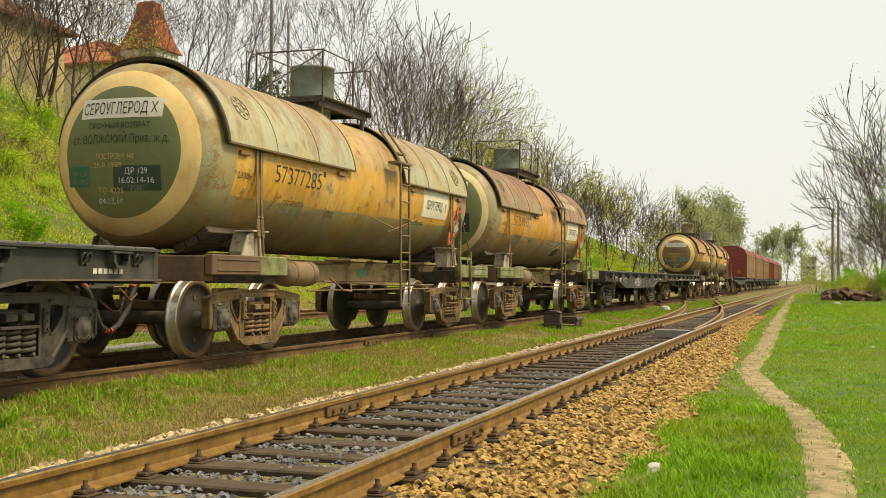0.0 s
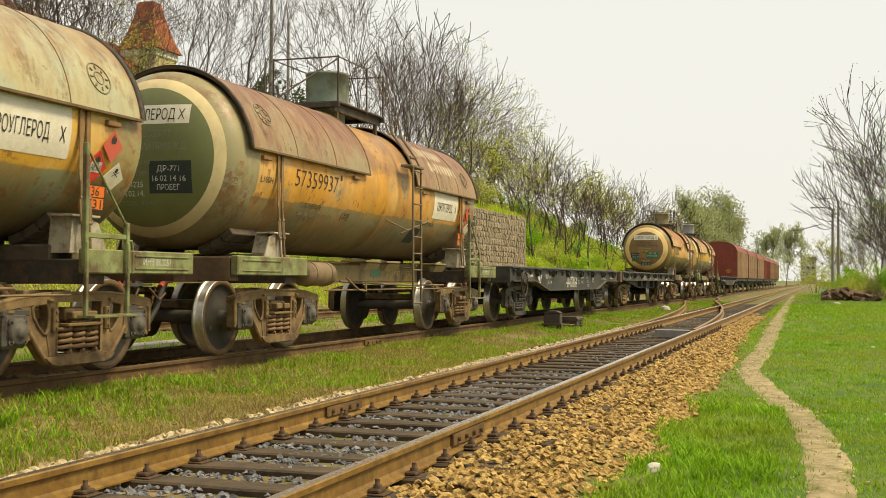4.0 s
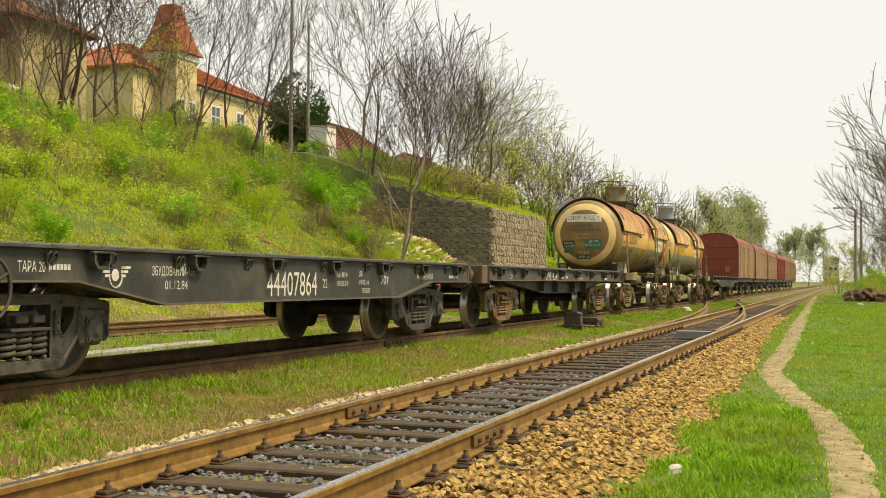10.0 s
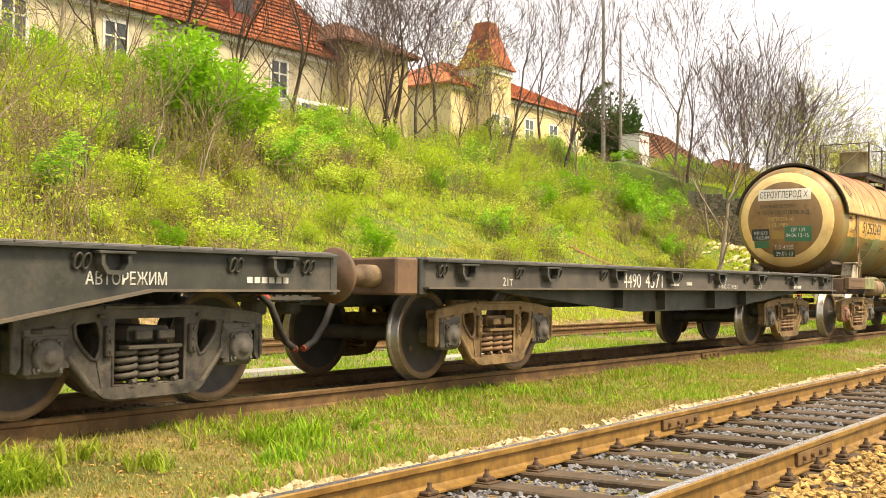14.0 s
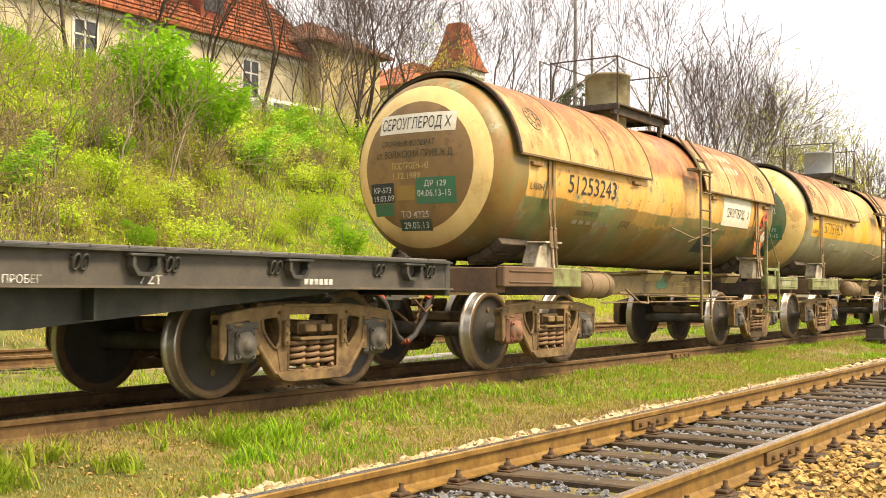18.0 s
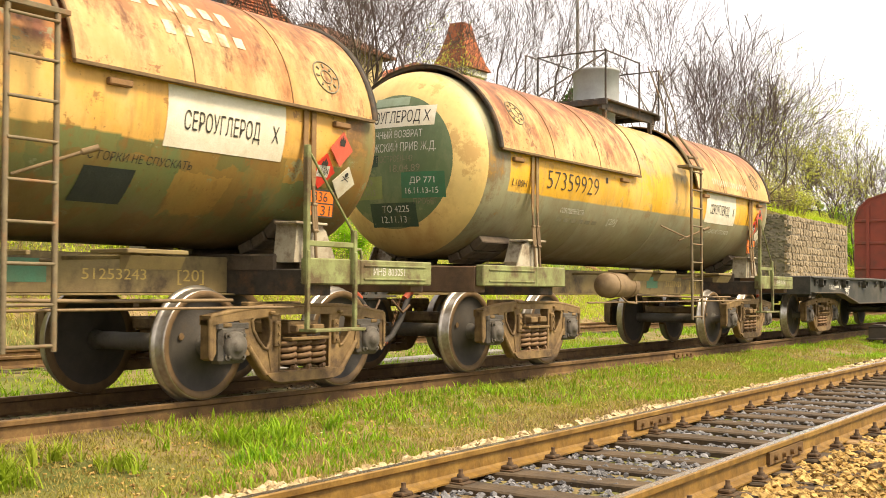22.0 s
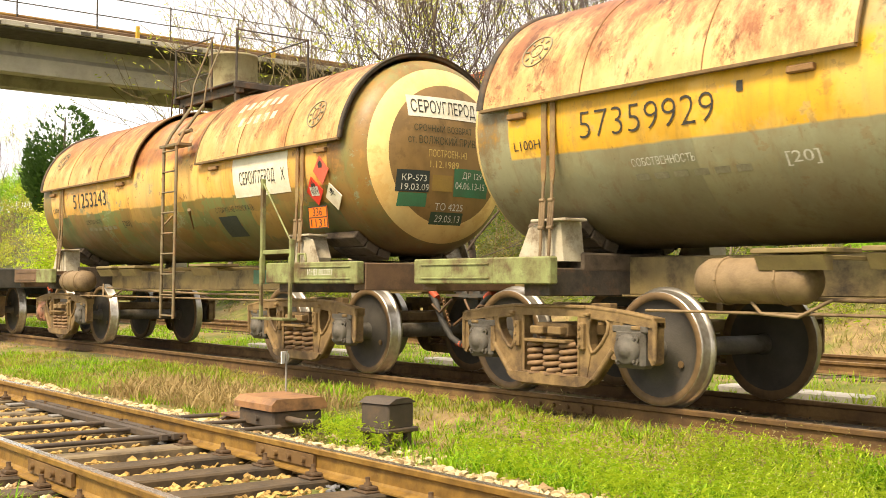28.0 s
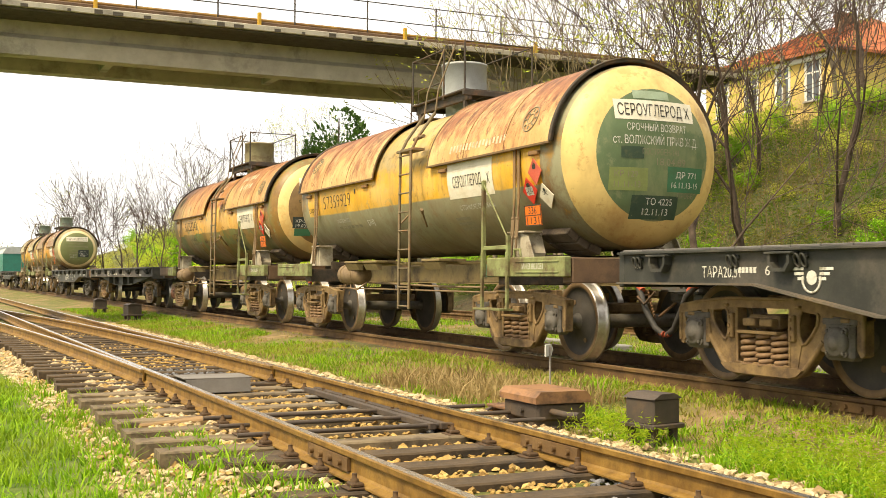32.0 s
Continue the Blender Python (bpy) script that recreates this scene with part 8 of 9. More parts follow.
# ---------------------------------------------------------------- rubble retaining wall with stones
wall = thing("retaining_wall", Mesh().box(-18.5, -17.74, 57.32, 69.0, -1.0, 4.8, 0.03).data("wall_core", M_MORTAR), Matrix(), "rough grey-brown rubble stone retaining wall", "wall", kind="structure")
m = Mesh()
m.prism([(-24.5, -0.5), (-18.5, -0.5), (-18.5, 4.85), (-24.5, 6.3)][::-1], "y", 57.34, 58.1)
part("wing_core", m.data("wing_core", M_MORTAR), wall)
rw = random.Random(31)


def rubble(seed, mat):
    r = random.Random(seed)
    m = Mesh()
    n = r.choice((6, 7, 8))
    pts = []
    for i in range(n):
        a = math.tau * (i + r.uniform(0.3, 0.7)) / n
        sq = 1 / max(abs(math.cos(a)), abs(math.sin(a)))
        k = r.uniform(0.86, 1.04)
        pts.append((0.5 * math.cos(a) * min(sq, 1.32) * k, 0.5 * math.sin(a) * min(sq, 1.32) * k))
    d = r.uniform(0.02, 0.06)
    tilt, lift = r.uniform(-0.04, 0.04), r.uniform(-0.04, 0.04)
    vs = [(-0.05, u, v) for u, v in pts] + [(d + tilt * u + lift * v, u * 0.9, v * 0.88) for u, v in pts]
    m.add(vs, [(i, (i + 1) % n, n + (i + 1) % n, n + i) for i in range(n)] + [tuple(range(n, 2 * n))])
    return m.data("stone", mat)


# Darker copy of the wall stone, with the wing face's shade in its colour.
M_MASONRYSHADE = surf("masonry_stone_shaded", (0.33, 0.29, 0.21), (0.19, 0.165, 0.12), 2.5, 0.95, bump=0.9, vary=0.5, stain=(0.08, 0.09, 0.04))
RUB = [rubble(i, M_MASONRY) for i in range(14)]
RUBSHADE = [rubble(40 + i, M_MASONRYSHADE) for i in range(12)]


def course(kit, length, place, top, zmin, wide, high):
    z = zmin
    while z < 7:
        h = rw.uniform(*high)
        u = rw.uniform(-0.3, 0)
        while u < length:
            w = rw.uniform(*wide)
            c = u + w / 2
            if -0.1 < c < length - 0.1 and z + h < top(c) + 0.15:
                part("stone", kit[rw.randrange(len(kit))], wall, "", place(c, z + h / 2 + rw.uniform(-0.03, 0.03)) @ pose(0, 0, 0, rw.uniform(-7, 7)) @ Matrix.Diagonal((1, w, h * rw.uniform(0.9, 1.15), 1)))
            u += w
        z += h


course(RUB, 11.7, lambda u, z: pose(-17.74, 57.32 + u, z), lambda u: 4.8, 1.0, (0.3, 0.7), (0.24, 0.4))
course(RUBSHADE, 6.4, lambda u, z: pose(-17.74 - u, 57.32, z, 0, 0, -90), lambda u: 4.75 + u * 0.24, 1.6, (0.3, 0.75), (0.2, 0.42))
for i in range(70):
    u, v = rw.random(), rw.random()
    x, y = -18.6 - 3.6 * u, 52.6 + 4.3 * v
    q = cached(("pitch", i % 6), lambda: Mesh().lathe([(0.2 + 0.02 * (i % 3), 0), (0.2, 0.06), (0.14, 0.09)], Matrix.Diagonal((1.0 + 0.1 * (i % 4), 0.8, 1, 1)), 5 + i % 3, smooth=False).data("pitching_stone", M_STONE_PALE))
    part("pitching_stone", q, wall, "", pose(x, y, gz(x, y) - 0.02, 0, -28, rw.uniform(0, 90)) @ Matrix.Scale(rw.uniform(0.7, 1.3), 4))
m = Mesh()
line = [(-19.3 - 0.42 * i, 42.2 - 0.27 * i) for i in range(11)]
m.tube([(x, y, gz(x, y) + 0.01) for x, y in line], 0.09, 6)
thing("slope_drain", m.data("slope_drain", M_TILEOLD), Matrix(), "reddish-brown brick drain edge running down the slope", "drain", kind="structure")

# ---------------------------------------------------------------- road bridge over the tracks
M_BRIDGE = surf("bridge_concrete", (0.5, 0.46, 0.37), (0.38, 0.34, 0.27), 2, 0.9, stain=(0.2, 0.18, 0.15), stain_scale=0.9, stain_at=(0.52, 0.7), bump=0.5)
M_PIPE = surf("pipe_rusty_yellow", (0.4, 0.24, 0.05), (0.2, 0.1, 0.035), 2, 0.7, stain=(0.13, 0.07, 0.03), stain_scale=1.2)
# Edge-beam stains, and the dark that stands in for shade under the deck.
M_STAINSHADE = surf("bridge_stain_shade", (0.1, 0.088, 0.07), (0.06, 0.05, 0.04), 5, 0.95)
bridge = thing("bridge", None, pose(0, -34, 0), "weathered concrete road bridge across the tracks", "bridge", kind="structure")
# The soffit's shadow is put into the slab's own colour.
part("deck_slab", Mesh().box(-26, 24, -2.0, 2.6, 7.92, 8.1, 0.03).data("deck_slab", M_STAINSHADE), bridge, "deck slab painted dark for the shade beneath it")
for y in (-1.5, 1.1):
    m = Mesh()
    m.prism([(y - 0.28, 6.97), (y + 0.28, 6.97), (y + 0.28, 7.42), (y + 0.13, 7.56), (y + 0.13, 7.92), (y - 0.13, 7.92), (y - 0.13, 7.56), (y - 0.28, 7.42)][::-1], "x", -22, 20)
    part("girder", m.data("girder", M_BRIDGE), bridge, "stained concrete girder")
for i in range(9):
    part("cross_beam", cached("bridge_cross", lambda: Mesh().box(-0.12, 0.12, -1.2, 0.8, 7.1, 7.92, 0.01).data("cross_beam", M_BRIDGE)), bridge, "", pose(-20 + 5 * i, 0, 0))
part("edge_beam", Mesh().box(-26, 24, 2.602, 2.7, 7.98, 8.14, 0.015).data("edge_beam", M_BRIDGE), bridge, "pale chipped concrete edge")
rk = random.Random(64)
for i in range(60):
    x = -25.8 + 0.8 * i
    part("spall", cached(("spall", i % 4), lambda: Mesh().box(-0.05 - 0.04 * (i % 4), 0.05 + 0.05 * (i % 3), 2.69, 2.704, 7.985, 8.06 + 0.015 * (i % 4), 0.004).data("spall", M_STAINSHADE)), bridge, "dark stain on the edge beam", pose(x + rk.uniform(-0.3, 0.3), 0, 0))
part("kerb", Mesh().box(-26, 24, 2.3, 2.58, 8.102, 8.27, 0.03).data("kerb", M_BROWNPAINT), bridge, "rust-brown stained kerb")
part("kerb", Mesh().box(-26, 24, -2.0, -1.65, 8.102, 8.27, 0.03).data("kerb2", M_BRIDGE), bridge)
for i in range(20):
    x = -25.6 + 2.25 * i
    m = Mesh()
    m.tube([(0, 0, 0.0), (0, 0, 1.15)], 0.022, 6)
    part("rail_post", cached("bridge_post", lambda: m.data("rail_post", M_IRON)), bridge, "", pose(x, 2.45, 8.1))
    if i % 2:
        part("post_foot", cached("post_foot", lambda: Mesh().box(-0.05, 0.05, -0.05, 0.05, 0.0, 0.4, 0.01).data("post_foot", M_YELLOWPAINT)), bridge, "yellow painted post foot", pose(x + 1.1, 2.62, 8.1))
for z in (8.7, 9.22):
    part("hand_rail", Mesh().tube([(-26, 2.45, z), (24, 2.45, z)], 0.018, 6).data("hand_rail", M_IRON), bridge)
part("pipe", Mesh().tube([(-26, 2.4, 8.33), (24, 2.4, 8.33)], 0.05, 8).data("pipe", M_PIPE), bridge, "rusty yellow pipe along the kerb")
for x in (-22.6, 20.6):
    part("abutment", Mesh().box(x - 1.0, x + 1.0, -2.2, 2.2, -1.0, 7.9, 0.04).data("abutment", M_BRIDGE), bridge)

# ---------------------------------------------------------------- trees
FAT = [1.0]     # how stout the finest twigs of the next tree are


def grow(trunk, crown, tips, r, p, d, length, rad, level, top, up=0.22):
    """A limb of three bent pieces with side limbs; thin ones go to the crown."""
    n = 3 if level < 3 else 2
    pts, q, dd = [p], p.copy(), d.copy()
    for i in range(n):
        dd = (dd + Vector((r.gauss(0, 0.15), r.gauss(0, 0.15), r.gauss(0, 0.1) + up * 0.5))).normalized()
        q = q + dd * (length / n)
        pts.append(q.copy())
    end = max(rad * 0.55, 0.009 * FAT[0])
    (trunk if level < 2 else crown).tube(pts, rad, 7 if level == 0 else (5 if level < 2 else 3), 0, end)
    if level >= top:
        tips.append(q)
        return
    kids = (4, 4, 3, 3, 2)[min(level, 4)]
    for i in range(kids):
        at = pts[1 + (i % n)] if i else pts[-1]
        a = r.uniform(0, 6.283)
        side = dd.orthogonal().normalized()
        side = Matrix.Rotation(a, 3, dd) @ side
        nd = (dd * (0.95 if i == 0 else 0.72) + side * (0.2 if i == 0 else r.uniform(0.35, 0.72))).normalized()
        grow(trunk, crown, tips, r, at, nd, length * (r.uniform(0.62, 0.9)), max(end * (0.9 if i == 0 else 0.66), 0.0105 * FAT[0]), level + 1, top, up)


def tree_kit(seed, height, lean=0.0, leaf=None, levels=5, bark=M_BARK, leaf_n=3, leaf_size=0.06, twig=None, fat=1.0):
    FAT[0] = fat
    r = random.Random(seed)
    trunk, crown, tips = Mesh(), Mesh(), []
    grow(trunk, crown, tips, r, Vector((0, 0, -0.4)), Vector((lean, 0, 1)).normalized(), height * 0.4, height * 0.0095 + 0.025, 0, levels)
    if leaf:
        lr = random.Random(seed + 1)
        for t in tips:
            for _ in range(leaf_n):
                p = t + Vector((lr.gauss(0, 1), lr.gauss(0, 1), lr.gauss(0, 0.85))) * (0.08 + 1.5 * leaf_size)
                u = Vector((lr.gauss(0, 1), lr.gauss(0, 1), lr.gauss(0, 1))).normalized()
                v = u.orthogonal().normalized()
                s = leaf_size * lr.uniform(0.6, 1.4)
                crown.add([p - u * s + v * s * 0.2, p + v * s * 0.7, p + u * s], [(0, 1, 2)], 1)
    return trunk.data("trunk", bark), crown.data("crown", twig or M_TWIG, leaf or M_TWIG)


def tree(kit, m, label, category="tree"):
    t = thing("tree", None, m, label, category, "trees along the line")
    part("trunk", kit[0], t)
    part("crown", kit[1], t, "fine twigs" )
    return t


BARE = [tree_kit(101, 10, fat=1.05), tree_kit(102, 10, fat=1.05), tree_kit(103, 9, 0.3, bark=M_BARKPALE, fat=1.2), tree_kit(104, 10, fat=1.1), tree_kit(105, 11, fat=1.05)]
DARKBUD = [tree_kit(121, 10, -0.1, M_BUSH, 5, leaf_n=3, leaf_size=0.07, fat=1.7), tree_kit(122, 10, 0.1, M_BUSH, 5, leaf_n=2, leaf_size=0.07, fat=1.7)]
LEAFY = [tree_kit(201, 9, 0, M_SPRING, 5, leaf_n=5, leaf_size=0.1), tree_kit(202, 9, 0.1, M_SPRING, 5, leaf_n=6, leaf_size=0.1)]
FARBARE = [tree_kit(111, 10, levels=4, fat=2.2), tree_kit(112, 10, 0.1, levels=4, fat=2.2), tree_kit(113, 11, 0.0, M_SPRING, levels=4, leaf_n=1, leaf_size=0.12, fat=2.2)]
FARLEAFY = [tree_kit(211, 10, 0, M_SPRING, 4, leaf_n=9, leaf_size=0.17, fat=2.6), tree_kit(212, 10, 0.1, M_SPRING, 4, leaf_n=8, leaf_size=0.17, fat=2.6)]
BUDDING = [tree_kit(301, 11, 0.1, M_SPRING, 5, bark=M_BARKPALE, leaf_n=5, leaf_size=0.06, twig=M_TWIGPALE), tree_kit(302, 10, -0.1, M_SPRING, 5, bark=M_BARKPALE, leaf_n=4, leaf_size=0.06, twig=M_TWIGPALE)]
SHRUBBY = [tree_kit(401, 4.5, 0.15, M_SPRING, 4, M_BARKPALE, 4, 0.05, M_TWIGPALE), tree_kit(402, 4.0, 0.0, None, 4, M_BARKPALE, twig=M_TWIGPALE)]
KINDS = {"b": (BARE, "leafless grey-brown tree with fine twigs on the bank"), "l": (LEAFY, "tree with thin young yellow-green leaves"), "u": (BUDDING, "large budding tree with sparse young leaves"), "d": (DARKBUD, "dark-limbed tree with sparse young leaves beside the field"), "s": (SHRUBBY, "thin sapling on the slope")}
rt = random.Random(55)
for az, d, h, kind in (
        (29.2, 60, 1.05, "b"), (30.4, 66, 0.9, "b"), (24.0, 66, 1.15, "b"), (22.1, 51.5, 1.15, "b"), (35.4, 56, 1.0, "b"), (38.6, 54, 1.05, "b"), (36.6, 52, 0.75, "b"), (40.6, 46, 0.8, "b"),
        (34.4, 53, 0.55, "l"), (43.0, 46, 0.85, "b"), (46.2, 44, 0.8, "b"), (49.0, 43, 0.85, "b"), (52.2, 40, 0.8, "b"), (54.5, 38, 0.75, "b"), (57.5, 37, 0.85, "b"),
        (61, 36, 0.9, "b"), (64.5, 35, 0.8, "l"), (68, 34, 0.9, "b"), (72, 34, 0.85, "b"), (77, 34, 0.9, "b"), (84, 33, 0.8, "l"), (91, 33, 0.9, "b"), (99, 33, 0.8, "b"), (106, 33, 0.9, "b"), (113, 34, 0.8, "l"), (121, 35, 0.9, "b"),
        (20.2, 74, 0.9, "b"), (19.0, 70, 0.75, "b"), (17.9, 76, 1.0, "l"), (16.6, 78, 1.0, "l"), (15.6, 84, 1.0, "l"), (13.9, 86, 1.15, "b"), (14.9, 92, 0.9, "b"), (12.4, 96, 0.95, "b"), (11.2, 100, 0.95, "b"), (10.2, 108, 0.95, "b"),
        (9.2, 118, 1.0, "b"), (8.3, 128, 1.0, "b"), (12.9, 90, 0.6, "b"), (7.6, 140, 1.0, "b"), (6.9, 155, 1.0, "l"), (11.8, 112, 1.0, "l"), (18.4, 66, 0.6, "b"),
        (146.0, 30, 1.05, "u"), (149.0, 35, 1.0, "u"), (142.4, 25.5, 0.95, "b"), (140.3, 30, 0.9, "b"), (136.0, 30, 0.85, "b"), (152.5, 42, 0.9, "u"), (131.0, 32, 0.9, "b"), (126, 31, 0.8, "b"), (144.0, 36, 0.9, "l"),
        (170.8, 92, 0.85, "b"), (169.2, 84, 0.75, "b"), (172.6, 110, 0.9, "b"), (167.5, 90, 0.7, "b"), (165.0, 88, 0.6, "l"),
        (-2.9, 80, 0.62, "d"), (-3.6, 66, 0.7, "d"), (-1.7, 92, 0.42, "d"), (-2.3, 84, 0.5, "d"), (-3.2, 78, 0.75, "d"), (-0.9, 104, 0.42, "l"), (-3.6, 72, 1.0, "d"), (-0.4, 140, 0.6, "l"), (-4.4, 66, 1.05, "d"), (-1.7, 96, 0.6, "l"), (-2.6, 92, 0.75, "l"),
        (39.8, 50, 1.0, "b"), (38.0, 57, 1.05, "b"), (32.2, 55, 1.0, "b"), (28.3, 58, 0.7, "b"), (37.0, 58, 1.1, "b"), (33.9, 64, 1.0, "b"),
        (23.2, 63, 0.85, "b"), (21.9, 60, 0.75, "b"), (20.6, 64, 0.8, "b"), (19.6, 66, 0.75, "b"), (19.4, 80, 0.9, "b"), (18.3, 84, 0.95, "b"), (17.2, 70, 0.8, "l"), (16.2, 90, 1.0, "l"), (15.0, 78, 0.85, "l"), (14.3, 96, 0.95, "l"), (13.2, 104, 1.0, "b"), (12.0, 90, 0.7, "b"), (10.8, 118, 1.0, "l"), (9.6, 130, 1.0, "l"), (8.8, 110, 0.7, "l"), (7.2, 170, 1.1, "l"),
        (16.0, 96, 0.9, "b"), (15.3, 88, 0.8, "b"), (14.6, 104, 1.0, "b"), (13.6, 98, 0.9, "b"), (12.7, 112, 1.0, "b"), (12.2, 100, 0.75, "b"), (11.5, 122, 1.0, "b"), (10.5, 112, 0.8, "b"), (10.0, 134, 1.05, "b"), (9.4, 122, 0.8, "b"), (8.9, 146, 1.1, "b"), (8.2, 138, 0.85, "b"), (7.8, 160, 1.1, "b"), (7.0, 150, 0.8, "b"), (6.5, 180, 1.1, "b"), (6.0, 170, 0.8, "b"),
        (138.5, 45, 0.85, "u"), (136.0, 47, 0.9, "u"), (141.0, 44, 0.8, "b"), (139.6, 38, 0.75, "l"), (134.5, 44, 0.85, "b"), (137.2, 40, 0.7, "b"),
        (168.3, 96, 0.9, "b"), (170.0, 78, 0.7, "b"), (171.8, 98, 0.85, "b"), (166.2, 84, 0.8, "b"), (164.0, 92, 0.8, "b"), (173.6, 120, 0.9, "b"), (162.5, 96, 0.9, "l")):
    x, y = bearing(az, d)
    k, label = KINDS[kind]
    if d > (78 if kind == "b" else 105):
        k = {"b": FARBARE, "l": FARLEAFY}.get(kind, k)
    s = h * rt.uniform(0.95, 1.05) * (0.8 if 5.5 < az < 17 and d > 75 else 1.0)
    tree(k[rt.randrange(len(k))] if (az, d) != (22.1, 51.5) else BARE[2], pose(x, y, gz(x, y), 0, 0, rt.uniform(0, 360) if (az, d) != (22.1, 51.5) else 60) @ Matrix.Scale(s, 4), label)
# saplings on the slope
for az, d, s in ((63.5, 20, 0.9), (65.5, 21, 1.0), (67.5, 20.5, 0.9), (70, 22, 0.8), (50, 30, 0.8), (53, 28, 0.8), (47.5, 31, 0.8), (33, 50, 0.7), (27.5, 54, 0.7), (23.6, 55, 0.6), (101, 22, 0.8), (105, 23, 0.8), (118, 24, 0.8), (128, 24, 0.8), (58, 26, 0.9)):
    x, y = bearing(az, d)
    tree(SHRUBBY[rt.randrange(2)], pose(x, y, gz(x, y), 0, 0, rt.uniform(0, 360)) @ Matrix.Scale(s, 4), "thin bare sapling on the slope")


def conifer_kit(seed, h):
    r = random.Random(seed)
    trunk, crown = Mesh(), Mesh()
    trunk.tube([(0, 0, -0.3), (0.05, 0, h * 0.5), (0, 0, h * 0.95)], 0.16, 8, 0, 0.03)
    for i in range(3200):
        u = r.random() ** 0.8
        z = h * (0.12 + 0.88 * u)
        rad = h * 0.3 * (1 - u) ** 0.7 * (0.75 + 0.3 * r.random()) + 0.1
        a = r.uniform(0, 6.283)
        rr = rad * r.random() ** 0.35
        p = Vector((rr * math.cos(a), rr * math.sin(a), z - 0.15 * rr))
        out = Vector((math.cos(a), math.sin(a), r.uniform(-0.3, 0.4))).normalized()
        v = out.cross(Vector((0, 0, 1))).normalized()
        s = r.uniform(0.16, 0.34)
        crown.add([p - v * s * 0.35, p + out * s, p + v * s * 0.35, p - out * s * 0.4 + Vector((0, 0, 0.06))], [(0, 1, 2, 3)])
    return trunk.data("trunk", M_BARK), crown.data("crown", M_CONIFER)


CONIF = conifer_kit(5, 7.5)
for az, d, s in ((25.9, 80, 0.5), ):
    x, y = bearing(az, d)
    t = thing("conifer", None, pose(x, y, gz(x, y), 0, 0, 40 * s) @ Matrix.Scale(s, 4), "dark green conifer with dense needles", "tree", "conifers")
    part("trunk", CONIF[0], t)
    part("crown", CONIF[1], t, "dense dark needles")


def thuja_kit(seed, h, w):
    """A rounded evergreen of upright sprays."""
    r = random.Random(seed)
    trunk, crown = Mesh(), Mesh()
    trunk.tube([(0, 0, -0.3), (0.05, 0, h * 0.5), (0, 0, h * 0.9)], 0.14, 8, 0, 0.03)
    lumps = [(r.uniform(0, 6.283), r.uniform(0.1, 0.85), r.uniform(0.8, 1.15)) for _ in range(16)]
    for _ in range(6500):
        a0, u0, k = lumps[r.randrange(16)]
        a, u = a0 + r.gauss(0, 0.7), min(1.0, max(0.0, u0 + r.gauss(0, 0.17)))
        rad = w * 0.5 * k * math.sqrt(max(0.02, 1 - (2 * u - 0.85) ** 2 / 1.4)) * r.random() ** 0.25
        p = Vector((rad * math.cos(a), rad * math.sin(a), h * (0.03 + 0.95 * u)))
        out = Vector((math.cos(a) * 0.6, math.sin(a) * 0.6, r.uniform(0.2, 1.2))).normalized()
        v = Vector((r.gauss(0, 1), r.gauss(0, 1), r.gauss(0, 0.4))).cross(out).normalized()
        s = r.uniform(0.12, 0.3)
        crown.add([p - v * s * 0.4, p + out * s, p + v * s * 0.4], [(0, 1, 2)])
    return trunk.data("trunk", M_BARK), crown.data("crown", M_CONIFER)


THUJA = thuja_kit(9, 5.4, 3.7)
for az, d, s in ((26.95, 74, 1.0), (32.6, 68, 0.6), (160.4, 80, 1.35)):
    x, y = bearing(az, d)
    t = thing("conifer", None, pose(x, y, gz(x, y)) @ Matrix.Scale(s, 4), "rounded dark green thuja with dense sprays", "tree", "conifers")
    part("trunk", THUJA[0], t)
    part("crown", THUJA[1], t, "dense dark green sprays")


# ---------------------------------------------------------------- bushes
def bush_kit(seed, w, h, n, leaf, size=0.07, limbs=14):
    """Thin stems fanning up from the root, with small leaves strung along their upper parts."""
    r = random.Random(seed)
    stems, crown = Mesh(), Mesh()
    runs = []
    for i in range(limbs):
        a = r.uniform(0, 6.283)
        d = w * 0.5 * math.sqrt(r.random())
        top = Vector((d * math.cos(a), d * math.sin(a), h * r.uniform(0.5, 1.05)))
        mid = Vector((top.x * 0.6, top.y * 0.6, top.z * 0.55))
        stems.tube([(top.x * 0.25, top.y * 0.25, -0.2), tuple(mid), tuple(top)], 0.018, 3, 0, 0.007)
        runs.append((mid, top))
        for _ in range(3):
            q = mid.lerp(top, r.random())
            e = q + Vector((r.gauss(0, 0.5), r.gauss(0, 0.5), r.uniform(0, 0.7))) * w * 0.28
            stems.tube([tuple(q), tuple(e)], 0.009, 3, 0, 0.005)
            runs.append((q, e))
    for _ in range(n):
        p0, p1 = runs[r.randrange(len(runs))]
        p = p0.lerp(p1, r.random() ** 0.7) + Vector((r.gauss(0, 1), r.gauss(0, 1), r.gauss(0, 0.8))) * w * 0.055
        p.z = max(p.z, 0.02)
        u = Vector((r.gauss(0, 1), r.gauss(0, 1), r.gauss(0, 0.6))).normalized()
        v = u.orthogonal().normalized()
        s = size * r.uniform(0.6, 1.4)
        crown.add([p - u * s + v * s * 0.2, p + v * s * 0.75, p + u * s], [(0, 1, 2)])
    return stems.data("stems", M_TWIGPALE), crown.data("foliage", leaf)


BUSHES = [bush_kit(1, 2.6, 2.2, 1900, M_BUSH, 0.085), bush_kit(2, 2.4, 1.7, 900, M_SPRING, 0.065), bush_kit(3, 3.0, 1.8, 1700, M_WEED, 0.075), bush_kit(4, 2.2, 1.8, 260, M_DRY, 0.055, 26)]


